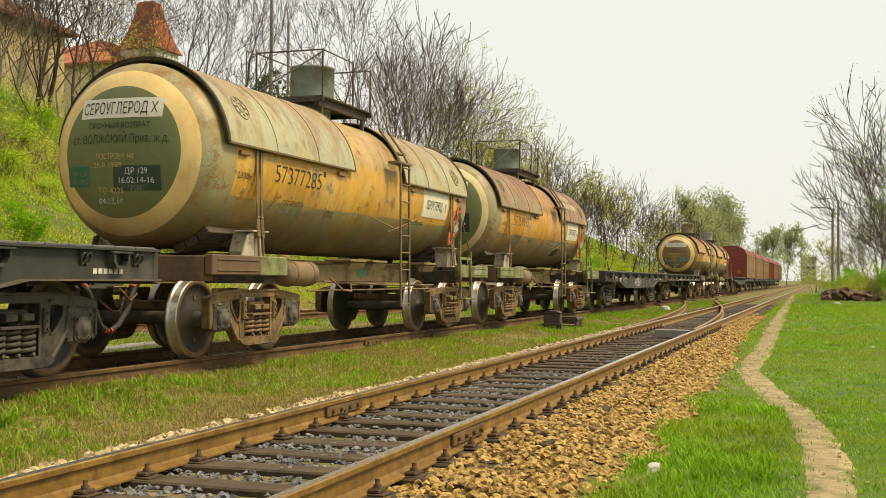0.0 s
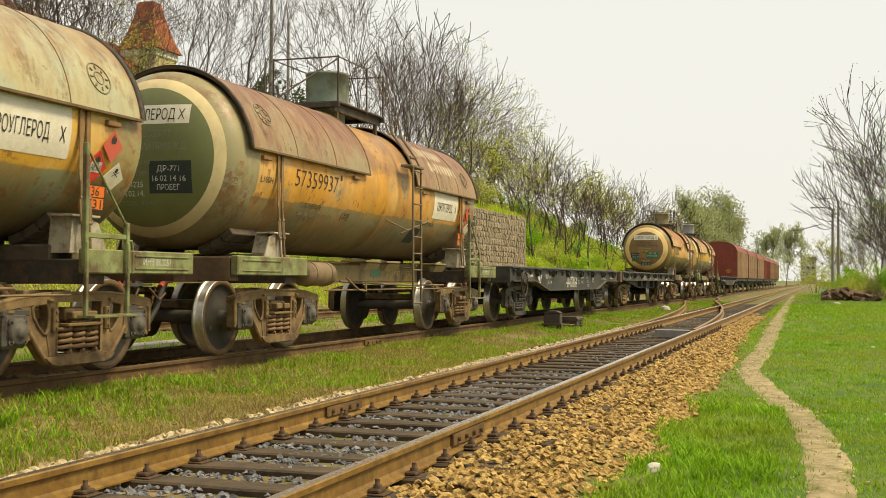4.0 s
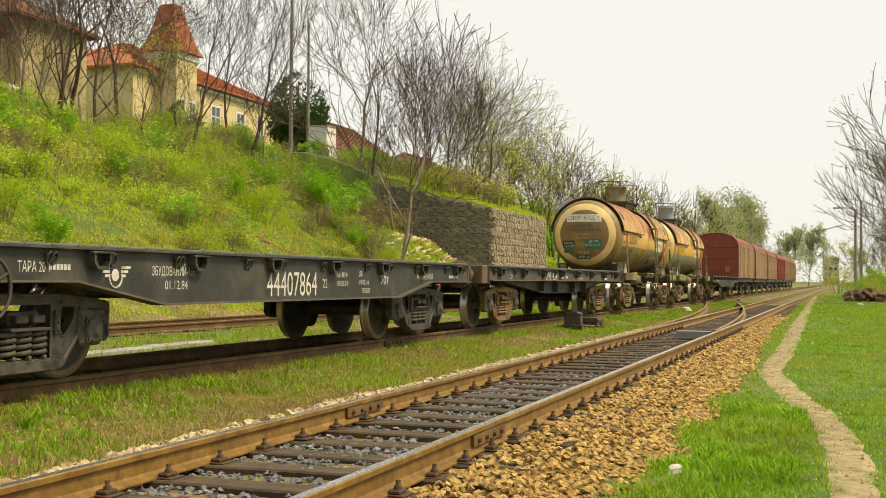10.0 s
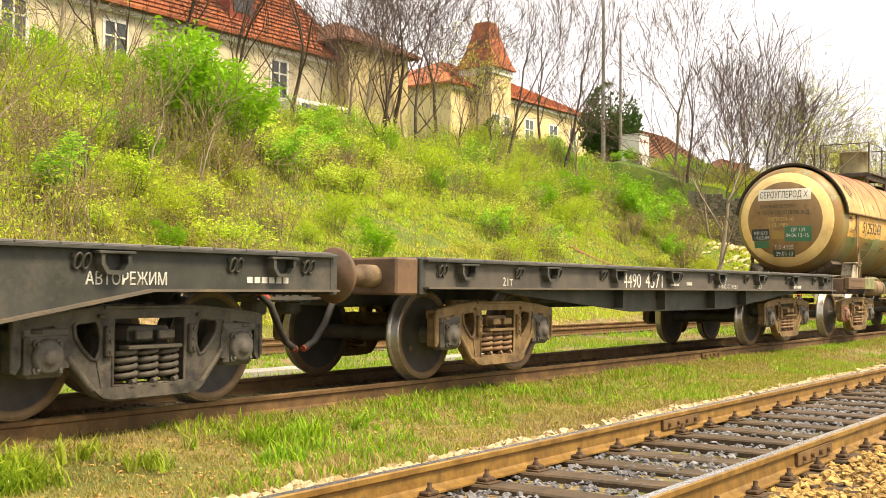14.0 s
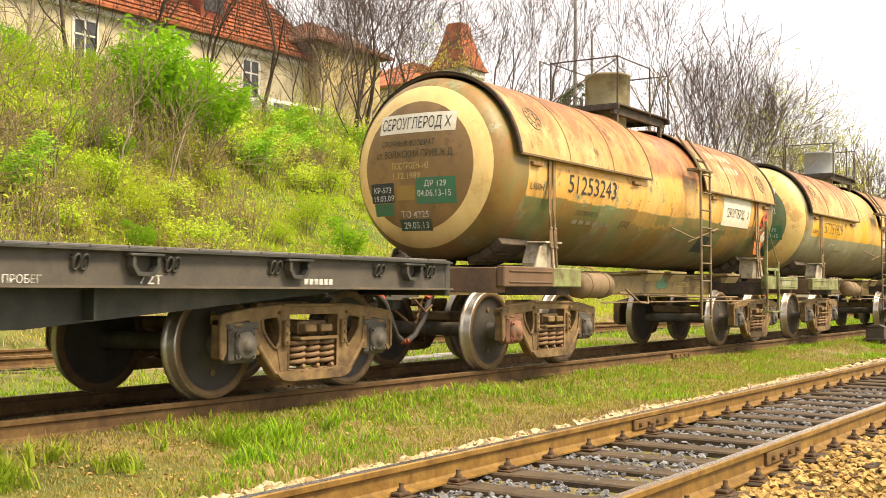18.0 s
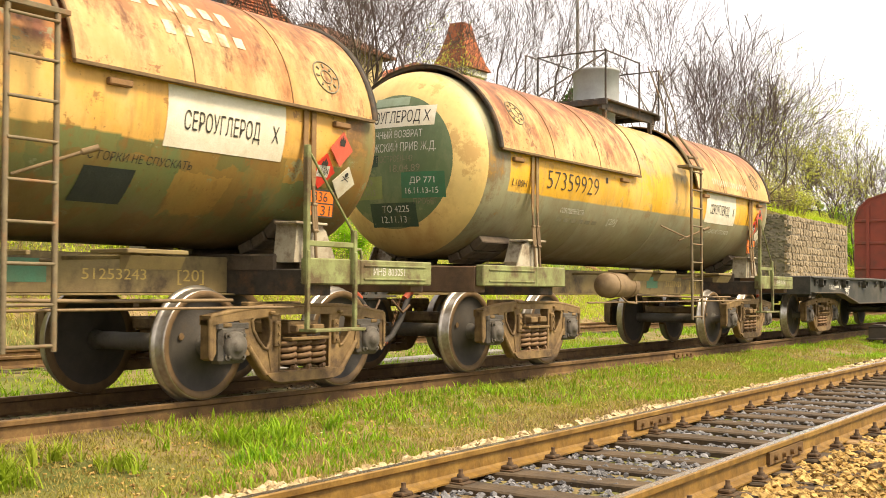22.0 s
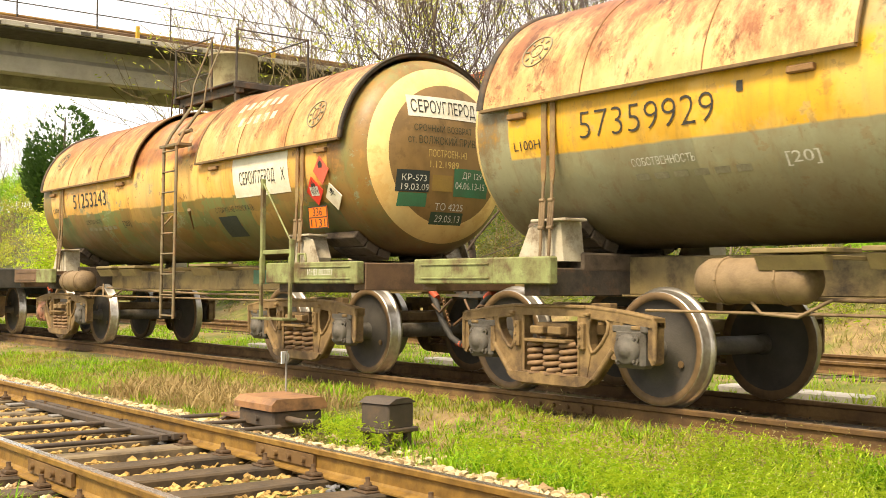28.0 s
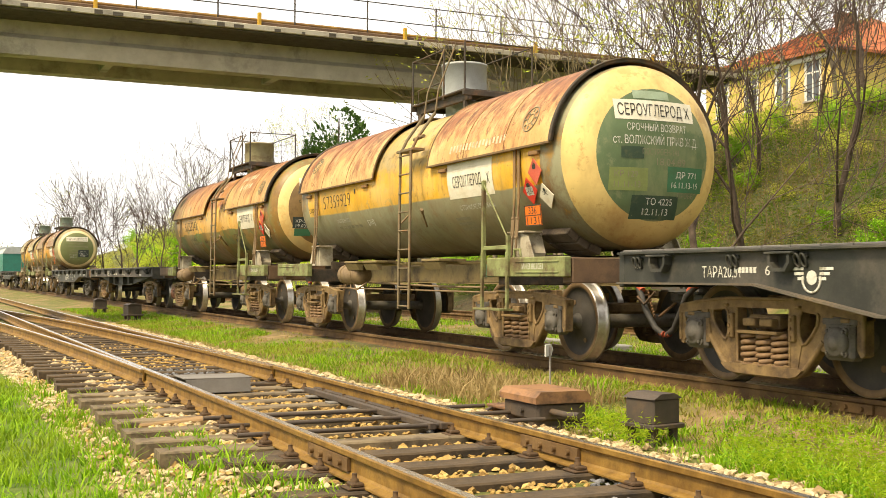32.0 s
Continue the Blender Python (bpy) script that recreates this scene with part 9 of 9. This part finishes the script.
def bush(k, x, y, s, label):
    b = thing("bush", None, pose(x, y, gz(x, y) - 0.1, 0, 0, rt.uniform(0, 360)) @ Matrix.Scale(s, 4), label, "bush", "bushes on the bank")
    part("stem", BUSHES[k][0], b)
    part("foliage", BUSHES[k][1], b)


for i in range(185):
    y = rt.uniform(-44, 57) if i < 95 else rt.uniform(14, 57)
    deep = rt.random()
    x = crest_x(y) + (-1.5 + 9.0 * deep ** 1.5 if y > 8 else rt.uniform(-3, 8))
    k = (0, 2, 1, 2, 1, 3, 2, 3)[rt.randrange(8)] if y > 9 else (1, 3, 1, 2, 2)[rt.randrange(5)]
    small = 0.6 if 20 < y < 47 and x < crest_x(y) + 3 else 1.0
    bush(k, x, y, small * (rt.uniform(0.45, 0.9) if k != 3 else rt.uniform(0.5, 0.95)), ("leafy green bush", "thin olive shrub", "bright green bush", "dry brown shrub")[k] + " on the bank slope")


def shrubs(name, k, spots, label):
    """Many shrubs grown into one another: stems and leaves of one kind joined."""
    vs, fs, ks = [], [], []
    for slot, me in enumerate(BUSHES[k]):
        pts = np.array([v.co for v in me.vertices])
        tri = [tuple(p.vertices) for p in me.polygons]
        for x, y, sc, a in spots:
            o = len(vs)
            ca, sa = math.cos(a) * sc, math.sin(a) * sc
            z = gz(x, y) - 0.1
            vs += [(x + ca * p[0] - sa * p[1], y + sa * p[0] + ca * p[1], z + sc * p[2]) for p in pts]
            fs += [tuple(o + i for i in t) for t in tri]
            ks += [slot] * len(tri)
    me = bpy.data.meshes.new(name)
    me.from_pydata(vs, [], fs)
    me.materials.append(BUSHES[k][0].materials[0])
    me.materials.append(BUSHES[k][1].materials[0])
    me.polygons.foreach_set("material_index", ks)
    thing(name, me, Matrix(), label, "undergrowth", kind="stuff")


rq = random.Random(404)
growth = {0: [], 1: [], 2: [], 3: []}
for i in range(300):
    y = rq.uniform(15, 56.5)
    u = rq.random()
    x = crest_x(y) + 12.5 * u ** 1.2
    lush = thick(x, y, 0.11, 17) + 0.5 * (1 - u) + (0.25 if y < 36 else 0.0)
    if x < -18.5 and lush > 0.3:
        growth[(2, 1, 3, 3, 2, 0, 1)[rq.randrange(7)]].append((x, y, rq.uniform(0.35, 0.75), rq.uniform(0, 6.28)))
for i in range(46):
    growth[(3, 1, 3, 0)[i % 4]].append((rq.uniform(-32, -24), rq.uniform(55, 67), rq.uniform(0.3, 0.6), rq.uniform(0, 6.28)))
for i in range(70):
    y = rq.uniform(-12, 16)
    growth[(2, 1, 2, 0, 3)[i % 5]].append((rq.uniform(-31, -18.8), y, rq.uniform(0.3, 0.7), rq.uniform(0, 6.28)))
for i in range(60):
    growth[(2, 1, 0, 1)[rq.randrange(4)]].append((rq.uniform(-31, -17), rq.uniform(-150, -42), rq.uniform(0.9, 1.6), rq.uniform(0, 6.28)))
for i in range(26):
    x, y = bearing(rq.uniform(-4.5, -0.6), rq.uniform(70, 88))
    growth[(1, 3, 1, 0)[i % 4]].append((x, y, rq.uniform(0.5, 1.0), rq.uniform(0, 6.28)))
for i in range(90):
    growth[(1, 0, 2, 1, 3)[i % 5]].append((rq.uniform(-31, -17.5), rq.uniform(71, 135), rq.uniform(0.5, 1.05), rq.uniform(0, 6.28)))
for i in range(170):
    growth[(0, 1, 0, 2, 1)[i % 5]].append((rq.uniform(-31, -18), rq.uniform(-46, -11), rq.uniform(0.28, 0.55), rq.uniform(0, 6.28)))
for k, nm, what in ((0, "shrubs_leafy", "leafy green shrubs grown into each other"), (1, "shrubs_olive", "thin olive shrubs with young leaves"), (2, "shrubs_bright", "bright green low shrubs on the bank"), (3, "shrubs_dry", "dry brown brambles on the bank")):
    shrubs(nm, k, growth[k], what)
for i in range(30):
    y = rt.uniform(-125, -42)
    x = rt.uniform(-30, -16.5)
    k = (0, 2, 1, 1, 3)[rt.randrange(5)]
    bush(k, x, y, rt.uniform(0.8, 1.5), ("leafy green bush", "thin olive shrub", "bright green bush", "dry brown shrub")[k] + " on the far bank")
for i in range(12):
    az, d = rt.uniform(29.5, 52), rt.uniform(40, 58)
    x, y = bearing(az, d)
    if x > crest_x(y) + 3.5:
        continue
    tree(BARE[(0, 1, 3, 4)[rt.randrange(4)]], pose(x, y, gz(x, y), 0, 0, rt.uniform(0, 360)) @ Matrix.Scale(rt.uniform(0.5, 0.8), 4), "slender leafless tree before the houses")
for az, d, k, s in ((-0.6, 84, 1, 1.0), (-1.6, 88, 1, 1.2), (-3.4, 74, 2, 1.0), (-0.4, 96, 1, 1.2), (0.4, 120, 1, 1.5), (47.6, 35, 0, 1.55), (46.0, 34.5, 0, 1.3), (49.2, 34, 0, 1.2), (44.5, 36, 2, 1.0), (26.2, 58, 0, 1.0), (25.0, 57, 0, 0.8), (28.5, 50, 2, 0.7), (33.5, 47, 2, 0.8), (36, 44, 2, 0.9), (39.5, 41, 2, 0.8), (31.5, 44, 1, 0.8), (24.2, 54, 3, 0.9), (23.3, 53, 3, 0.8), (42, 38, 1, 0.9), (50.5, 31, 3, 1.0), (53, 29, 3, 1.0), (45.5, 33, 3, 0.9)):
    x, y = bearing(az, d)
    bush(k, x, y, s, ("leafy green bush", "thin olive shrub", "bright green bush", "dry brown shrub")[k] + " on the bank slope")

for i in range(16):
    x, y = -24.6 + 6.2 * rt.random(), 58.3 + 3.5 * rt.random()
    k = (3, 1, 3, 1)[i % 4]
    bush(k, x, y, rt.uniform(0.7, 1.2), ("", "thin olive shrub", "", "dry brown shrub")[k] + " above the retaining wall")
for i in range(14):
    x, y = -25.5 + 4.0 * rt.random(), 50.5 + 6.0 * rt.random()
    k = (3, 1, 0, 3)[i % 4]
    bush(k, x, y, rt.uniform(0.6, 1.0), ("leafy green bush", "thin olive shrub", "", "dry brown shrub")[k] + " beside the retaining wall")
for i in range(40):
    y = rt.uniform(12, 50)
    x = rt.uniform(-25, -19.5)
    if thick(x, y, 0.15, 71) > -0.05:
        k = (3, 3, 1)[i % 3]
        bush(k, x, y, rt.uniform(0.35, 0.75), ("", "thin olive shrub", "", "dry brown shrub")[k] + " on the grassy slope")

# ---------------------------------------------------------------- growth that covers the bank
bank = lambda x, y: gz(x, y)


def bank_tufts(ya, yb, xa, xb, count, h, n, sp, keep):
    out = []
    for _ in range(count):
        x, y = rg.uniform(xa, xb), rg.uniform(ya, yb)
        if keep(x, y) and not (57 < y < 70 and x > -17.8):
            out.append((x, y, gz(x, y) - 0.03, h * rg.uniform(0.6, 1.4), n, sp))
    return out


blades("bank_grass", M_BANKGRASS, bank_tufts(16, 57, -28, -16.8, 22000, 0.15, 9, 0.22, lambda x, y: thick(x, y, 0.22, 1) > -0.3) + bank_tufts(57.7, 69, -24, -17.8, 2600, 0.24, 7, 0.2, lambda x, y: True)
       + bank_tufts(-110, -45, -30, -16, 2500, 0.4, 6, 0.4, lambda x, y: True) + bank_tufts(69, 140, -31, -16.6, 9000, 0.3, 7, 0.35, lambda x, y: True), 8, "long green grass on the railway bank")
blades("bank_scrub", M_SCRUB, bank_tufts(-13, 30, -31, -16.5, 12000, 0.16, 8, 0.25, lambda x, y: y < 18 + 12 * thick(x, y, 0.1, 50)), 19, "olive and tan scrub on the bank")
blades("bank_grass_dull", M_BANKDULL, bank_tufts(8, 57, -31, -16.5, 15000, 0.15, 9, 0.22, lambda x, y: thick(x, y, 0.3, 7) > -0.2), 9, "olive grass on the railway bank")
blades("bank_grass_dry", M_BANKDRY, bank_tufts(-44, 57, -30, -16.4, 9000, 0.17, 7, 0.25, lambda x, y: (thick(x, y, 0.35, 13) > 0.1 or x > -19) and (y > -8 or rg.random() < 0.2)), 10, "dry straw and dead leaves on the bank")
ivy = []
for _ in range(8500):
    x, y = rg.uniform(-31, -17.6), rg.uniform(-45, 12) if rg.random() < 0.5 else rg.uniform(-45, -12)
    if thick(x, y, 0.4, 21) > (-0.15 if y > -12 else -0.8):
        ivy.append((x, y, gz(x, y) + rg.uniform(0.02, 0.3), rg.uniform(0.25, 0.5), 14))
scrub = []
for _ in range(6000):
    x, y = rg.uniform(-31, -17.6), rg.uniform(-45, 26)
    if thick(x, y, 0.5, 61) > -0.1:
        scrub.append((x, y, gz(x, y) + rg.uniform(0.05, 0.5), rg.uniform(0.2, 0.45), 12))
cover = []
for _ in range(7600):
    x, y = rg.uniform(-31, -17.4), rg.uniform(-16, 20)
    if thick(x, y, 0.35, 66) > -0.32:
        cover.append((x, y, gz(x, y) + rg.uniform(0.03, 0.4), rg.uniform(0.2, 0.42), 13))
leaves("bramble_leaves", M_WEED, cover[::2], 24, "bright green bramble leaves on the bank", "undergrowth", 0.058, 0.7)
leaves("bramble_olive", M_SPRING, cover[1::2], 25, "yellow-green bramble leaves on the bank", "undergrowth", 0.055, 0.7)
leaves("scrub_leaves", M_SPRING, scrub[::2], 21, "thin yellow-green scrub on the bank", "undergrowth", 0.06, 0.8)
leaves("scrub_dark", M_WEED, scrub[1::4], 22, "dark green scrub on the bank", "undergrowth", 0.06, 0.8)
leaves("scrub_dry", M_BANKDRY, scrub[3::4], 23, "dry brown leaves in the scrub", "undergrowth", 0.06, 0.8)
leaves("ivy", M_IVY, ivy, 11, "ivy and brambles covering the bank", "undergrowth", 0.075, 0.6)
brush = []
for _ in range(2600):
    y = rg.uniform(10, 57)
    x = crest_x(y) + rg.uniform(-1, 9)
    if thick(x, y, 0.3, 25) > -0.05 - 0.4 * (x < -27) + 0.35 * (y < 24):
        brush.append((x, y, gz(x, y) + rg.uniform(0.1, 0.5), rg.uniform(0.3, 0.6), 16))
leaves("undergrowth", M_WEED, brush, 12, "fresh green undergrowth along the bank", "undergrowth", 0.07, 0.6)
# thickets of thin young stems with small leaves
def thicket(name, leaf, label, seed, count, keep, tall, leaf_n, size):
    r = random.Random(seed)
    m = Mesh()
    lv, lf = [], []
    for _ in range(count):
        y = r.uniform(-30, 57)
        x = crest_x(y) + r.uniform(-1.0, 12.0)
        if x > -18.5 or not keep(x, y) or (y > 16 and x > crest_x(y) + 6.5 + 6 * thick(x, y, 0.12, 7)):
            continue
        z, h, a = gz(x, y), r.uniform(*tall), r.uniform(0, 6.283)
        p = [Vector((x, y, z - 0.05)), Vector((x + 0.12 * h * math.cos(a), y + 0.12 * h * math.sin(a), z + 0.55 * h)), Vector((x + 0.3 * h * math.cos(a), y + 0.3 * h * math.sin(a), z + h))]
        m.tube([tuple(v) for v in p], 0.012, 3, 0, 0.006)
        for _ in range(leaf_n):
            u = r.random()
            q = (p[0].lerp(p[1], 0.4 + 0.6 * u) if r.random() < 0.4 else p[1].lerp(p[2], u)) + Vector((r.gauss(0, 0.13), r.gauss(0, 0.13), r.gauss(0, 0.1)))
            d = Vector((r.gauss(0, 1), r.gauss(0, 1), r.gauss(0, 0.7))).normalized()
            v = d.orthogonal().normalized()
            s = size * r.uniform(0.6, 1.4)
            o = len(lv)
            lv += [tuple(q - d * s + v * s * 0.2), tuple(q + v * s * 0.7), tuple(q + d * s)]
            lf.append((o, o + 1, o + 2))
    m.add(lv, lf, 1)
    thing(name, m.data(name, M_TWIGPALE, leaf), Matrix(), label, "undergrowth", kind="stuff")


thicket("green_thicket", M_WEED, "thicket of young stems with fresh green leaves", 31, 2600, lambda x, y: y > 12 and thick(x, y, 0.16, 81) > 0.0, (0.8, 2.0), 26, 0.06)
thicket("olive_thicket", M_SPRING, "thicket of thin stems with sparse yellow-green leaves", 32, 2600, lambda x, y: y > -14 and thick(x, y, 0.16, 91) > -0.05, (0.8, 2.2), 14, 0.055)
thicket("dark_thicket", M_BUSH, "dense green undergrowth below the trees", 33, 1500, lambda x, y: thick(x, y, 0.2, 97) > 0.0 and x < crest_x(y) + 4.5, (0.7, 1.7), 30, 0.065)
thicket("dry_thicket", M_BANKDRY, "brown leafless thicket on the bank", 34, 2600, lambda x, y: thick(x, y, 0.14, 101) > -0.05 and y < 34, (0.8, 2.2), 4, 0.05)
# dead stalks leaning on the slope
m = Mesh()
for _ in range(2000):
    y = rg.uniform(-30, 57)
    x = rg.uniform(-30, -17.5)
    z = gz(x, y)
    a, l = rg.uniform(0, 6.28), rg.uniform(0.6, 1.9)
    m.tube([(x, y, z), (x + 0.2 * math.cos(a), y + 0.2 * math.sin(a), z + l * 0.6), (x + 0.5 * math.cos(a), y + 0.5 * math.sin(a), z + l)], 0.009, 3, 0, 0.005)
thing("dead_stalks", m.data("dead_stalks", M_DRY), Matrix(), "dry brown stalks standing on the slope", "undergrowth", kind="stuff")

# ---------------------------------------------------------------- the far right: lamp posts, rubble heap, far trees and tower block
for az, d, h in ((-0.35, 85, 6.3), (-0.6, 92, 7.4)):
    x, y = bearing(az, d)
    p = thing("street_lamp", None, pose(x, y, gz(x, y)), "grey concrete lamp post beside the field", "street lamp", "lamp posts")
    part("mast", Mesh().tube([(0, 0, -0.2), (0, 0, h)], 0.12, 8, 0, 0.08).data("mast", M_POLE), p)
    part("arm", Mesh().tube([(0, 0, h - 0.1), (-0.5, 0, h + 0.1), (-1.1, 0, h + 0.1)], 0.04, 6).data("arm", M_POLE), p)
    part("lamp_head", Mesh().box(-1.5, -1.0, -0.1, 0.1, h + 0.04, h + 0.16, 0.03).data("lamp_head", M_CONCRETE), p)
m = Mesh()
for i in range(120):
    x, y = bearing(rg.uniform(-2.3, 0.1), rg.uniform(72, 78))
    m.box(-0.3, 0.3, -0.2, 0.2, -0.12, 0.12, 0.03, 0, pose(x, y, gz(x, y) + rg.uniform(0, 0.7) * (1 - abs(x - 1.2) / 2.6), rg.uniform(-40, 40), rg.uniform(-40, 40), rg.uniform(0, 180)) @ Matrix.Scale(rg.uniform(0.5, 1.2), 4))
thing("rubble_heap", m.data("rubble_heap", M_BROWNPAINT), Matrix(), "brown heap of rubble and branches", "rubble heap", kind="stuff")
# Distance haze is mixed into these far wall and leaf colours.
M_HAZYWALL = surf("far_wall_hazed", (0.36, 0.29, 0.23), (0.31, 0.25, 0.2), 0.3, 0.9)
M_HAZYTREE = leaf_mat("far_woods", (0.3, 0.34, 0.14), (0.42, 0.46, 0.2), (0.34, 0.33, 0.18))
far = []
for _ in range(420):
    az, d = rg.choice(((rg.uniform(-6, 7.5), rg.uniform(210, 330)), (rg.uniform(174, 186), rg.uniform(190, 300)), (rg.uniform(4, 9), rg.uniform(150, 240))))
    x, y = bearing(az, d)
    far.append((x, y, rg.uniform(0.5, 5.5) * (1.0 if d < 250 else 1.3), rg.uniform(1.2, 2.6), 46))
leaves("far_woods", M_HAZYTREE, far, 14, "distant hazy spring woods along the line", "woods", 0.34, 0.9)
x, y = bearing(0.75, 600)
tb = thing("apartment_building", None, pose(x, y, 0), "distant grey-brown apartment block", "building")
part("wall", Mesh().box(-3.7, 3.7, -5, 5, -1, 12.6, 0.1).data("wall", M_HAZYWALL), tb)
part("roof", Mesh().box(-3.9, 3.9, -5.3, 5.3, 12.6, 13.2, 0.1).data("roof", M_CONCRETE), tb)
for i in range(4):
    for j in range(3):
        part("window", cached("farwin", lambda: Mesh().box(-0.6, 0.6, -5.06, -4.98, 0, 1.4, 0.01).data("window", M_WINDOW)), tb, "", pose(-2.3 + 2.3 * j, 0, 1.5 + 2.8 * i))
poplar = tree_kit(501, 12, 0, M_HAZYTREE, 4, leaf_n=30, leaf_size=0.26, fat=4.0)
for az, d, s in ((4.4, 215, 1.2), (3.9, 225, 1.0), (5.1, 200, 0.9), (2.6, 260, 0.9), (5.9, 190, 0.9), (6.6, 175, 0.9), (1.8, 290, 1.0)):
    x, y = bearing(az, d)
    tree(poplar, pose(x, y, gz(x, y), 0, 0, 60 * az) @ Matrix.Diagonal((s * 0.8, s * 0.8, s * 1.1, 1)), "distant tree with young leaves")


# ---------------------------------------------------------------- what moves
# the joint between the third and the fourth tank wagon, along the track
JOINT = [(0, 76.1), (2, 70.55), (4.5, 63.2), (6.5, 57.4), (9, 49.98), (11, 44.0), (13, 37.95), (16.5, 27.1), (19, 19.4), (21, 13.12), (23, 6.81), (24.5, 1.96), (25.5, -1.22), (28, -9.29), (30, -15.86), (32, -22.42)]
ORDER = [(FLATS[0], 14.62), (TANKS[0], 12.02), (TANKS[1], 12.02), (FLATS[1], 14.62), (FLATS[2], 14.62), (TANKS[2], 12.02), (TANKS[3], 12.02), (FLATS[3], 14.62)] + CLOSED


def joint(t):
    """The joint's place at a time, on a smooth line through the rows."""
    i = max(0, min(len(JOINT) - 2, sum(1 for a, _ in JOINT if a <= t) - 1))
    slope = lambda j: (JOINT[min(j + 1, len(JOINT) - 1)][1] - JOINT[max(j - 1, 0)][1]) / (JOINT[min(j + 1, len(JOINT) - 1)][0] - JOINT[max(j - 1, 0)][0])
    (a, p), (b, q) = JOINT[i], JOINT[i + 1]
    h = b - a
    u = (t - a) / h
    return p * (1 + 2 * u) * (1 - u) ** 2 + slope(i) * h * u * (1 - u) ** 2 + q * u * u * (3 - 2 * u) + slope(i + 1) * h * u * u * (u - 1)


def motions():
    start = -sum(n for _, n in ORDER[:7])
    start += 12.02
    for w, n in ORDER + [(LOCO, 0)]:
        mid = -(sum(k for _, k in ORDER[:6]) + LOCO_LEN / 2 - 0.0) if w is LOCO else start + n / 2
        start += n
        walk(w, [(0.5 * i, pose(TX, joint(0.5 * i) + mid, 0)) for i in range(65)])
    turns = [(0.2 * i, math.degrees((joint(0) - joint(0.2 * i)) / 0.474)) for i in range(161)]
    for ws in WHEELSETS:
        base = ws.matrix_basis.translation.copy()
        walk(ws, [(t, Matrix.Translation(base) @ Matrix.Rotation(radians(a), 4, "X")) for t, a in turns])


motions()
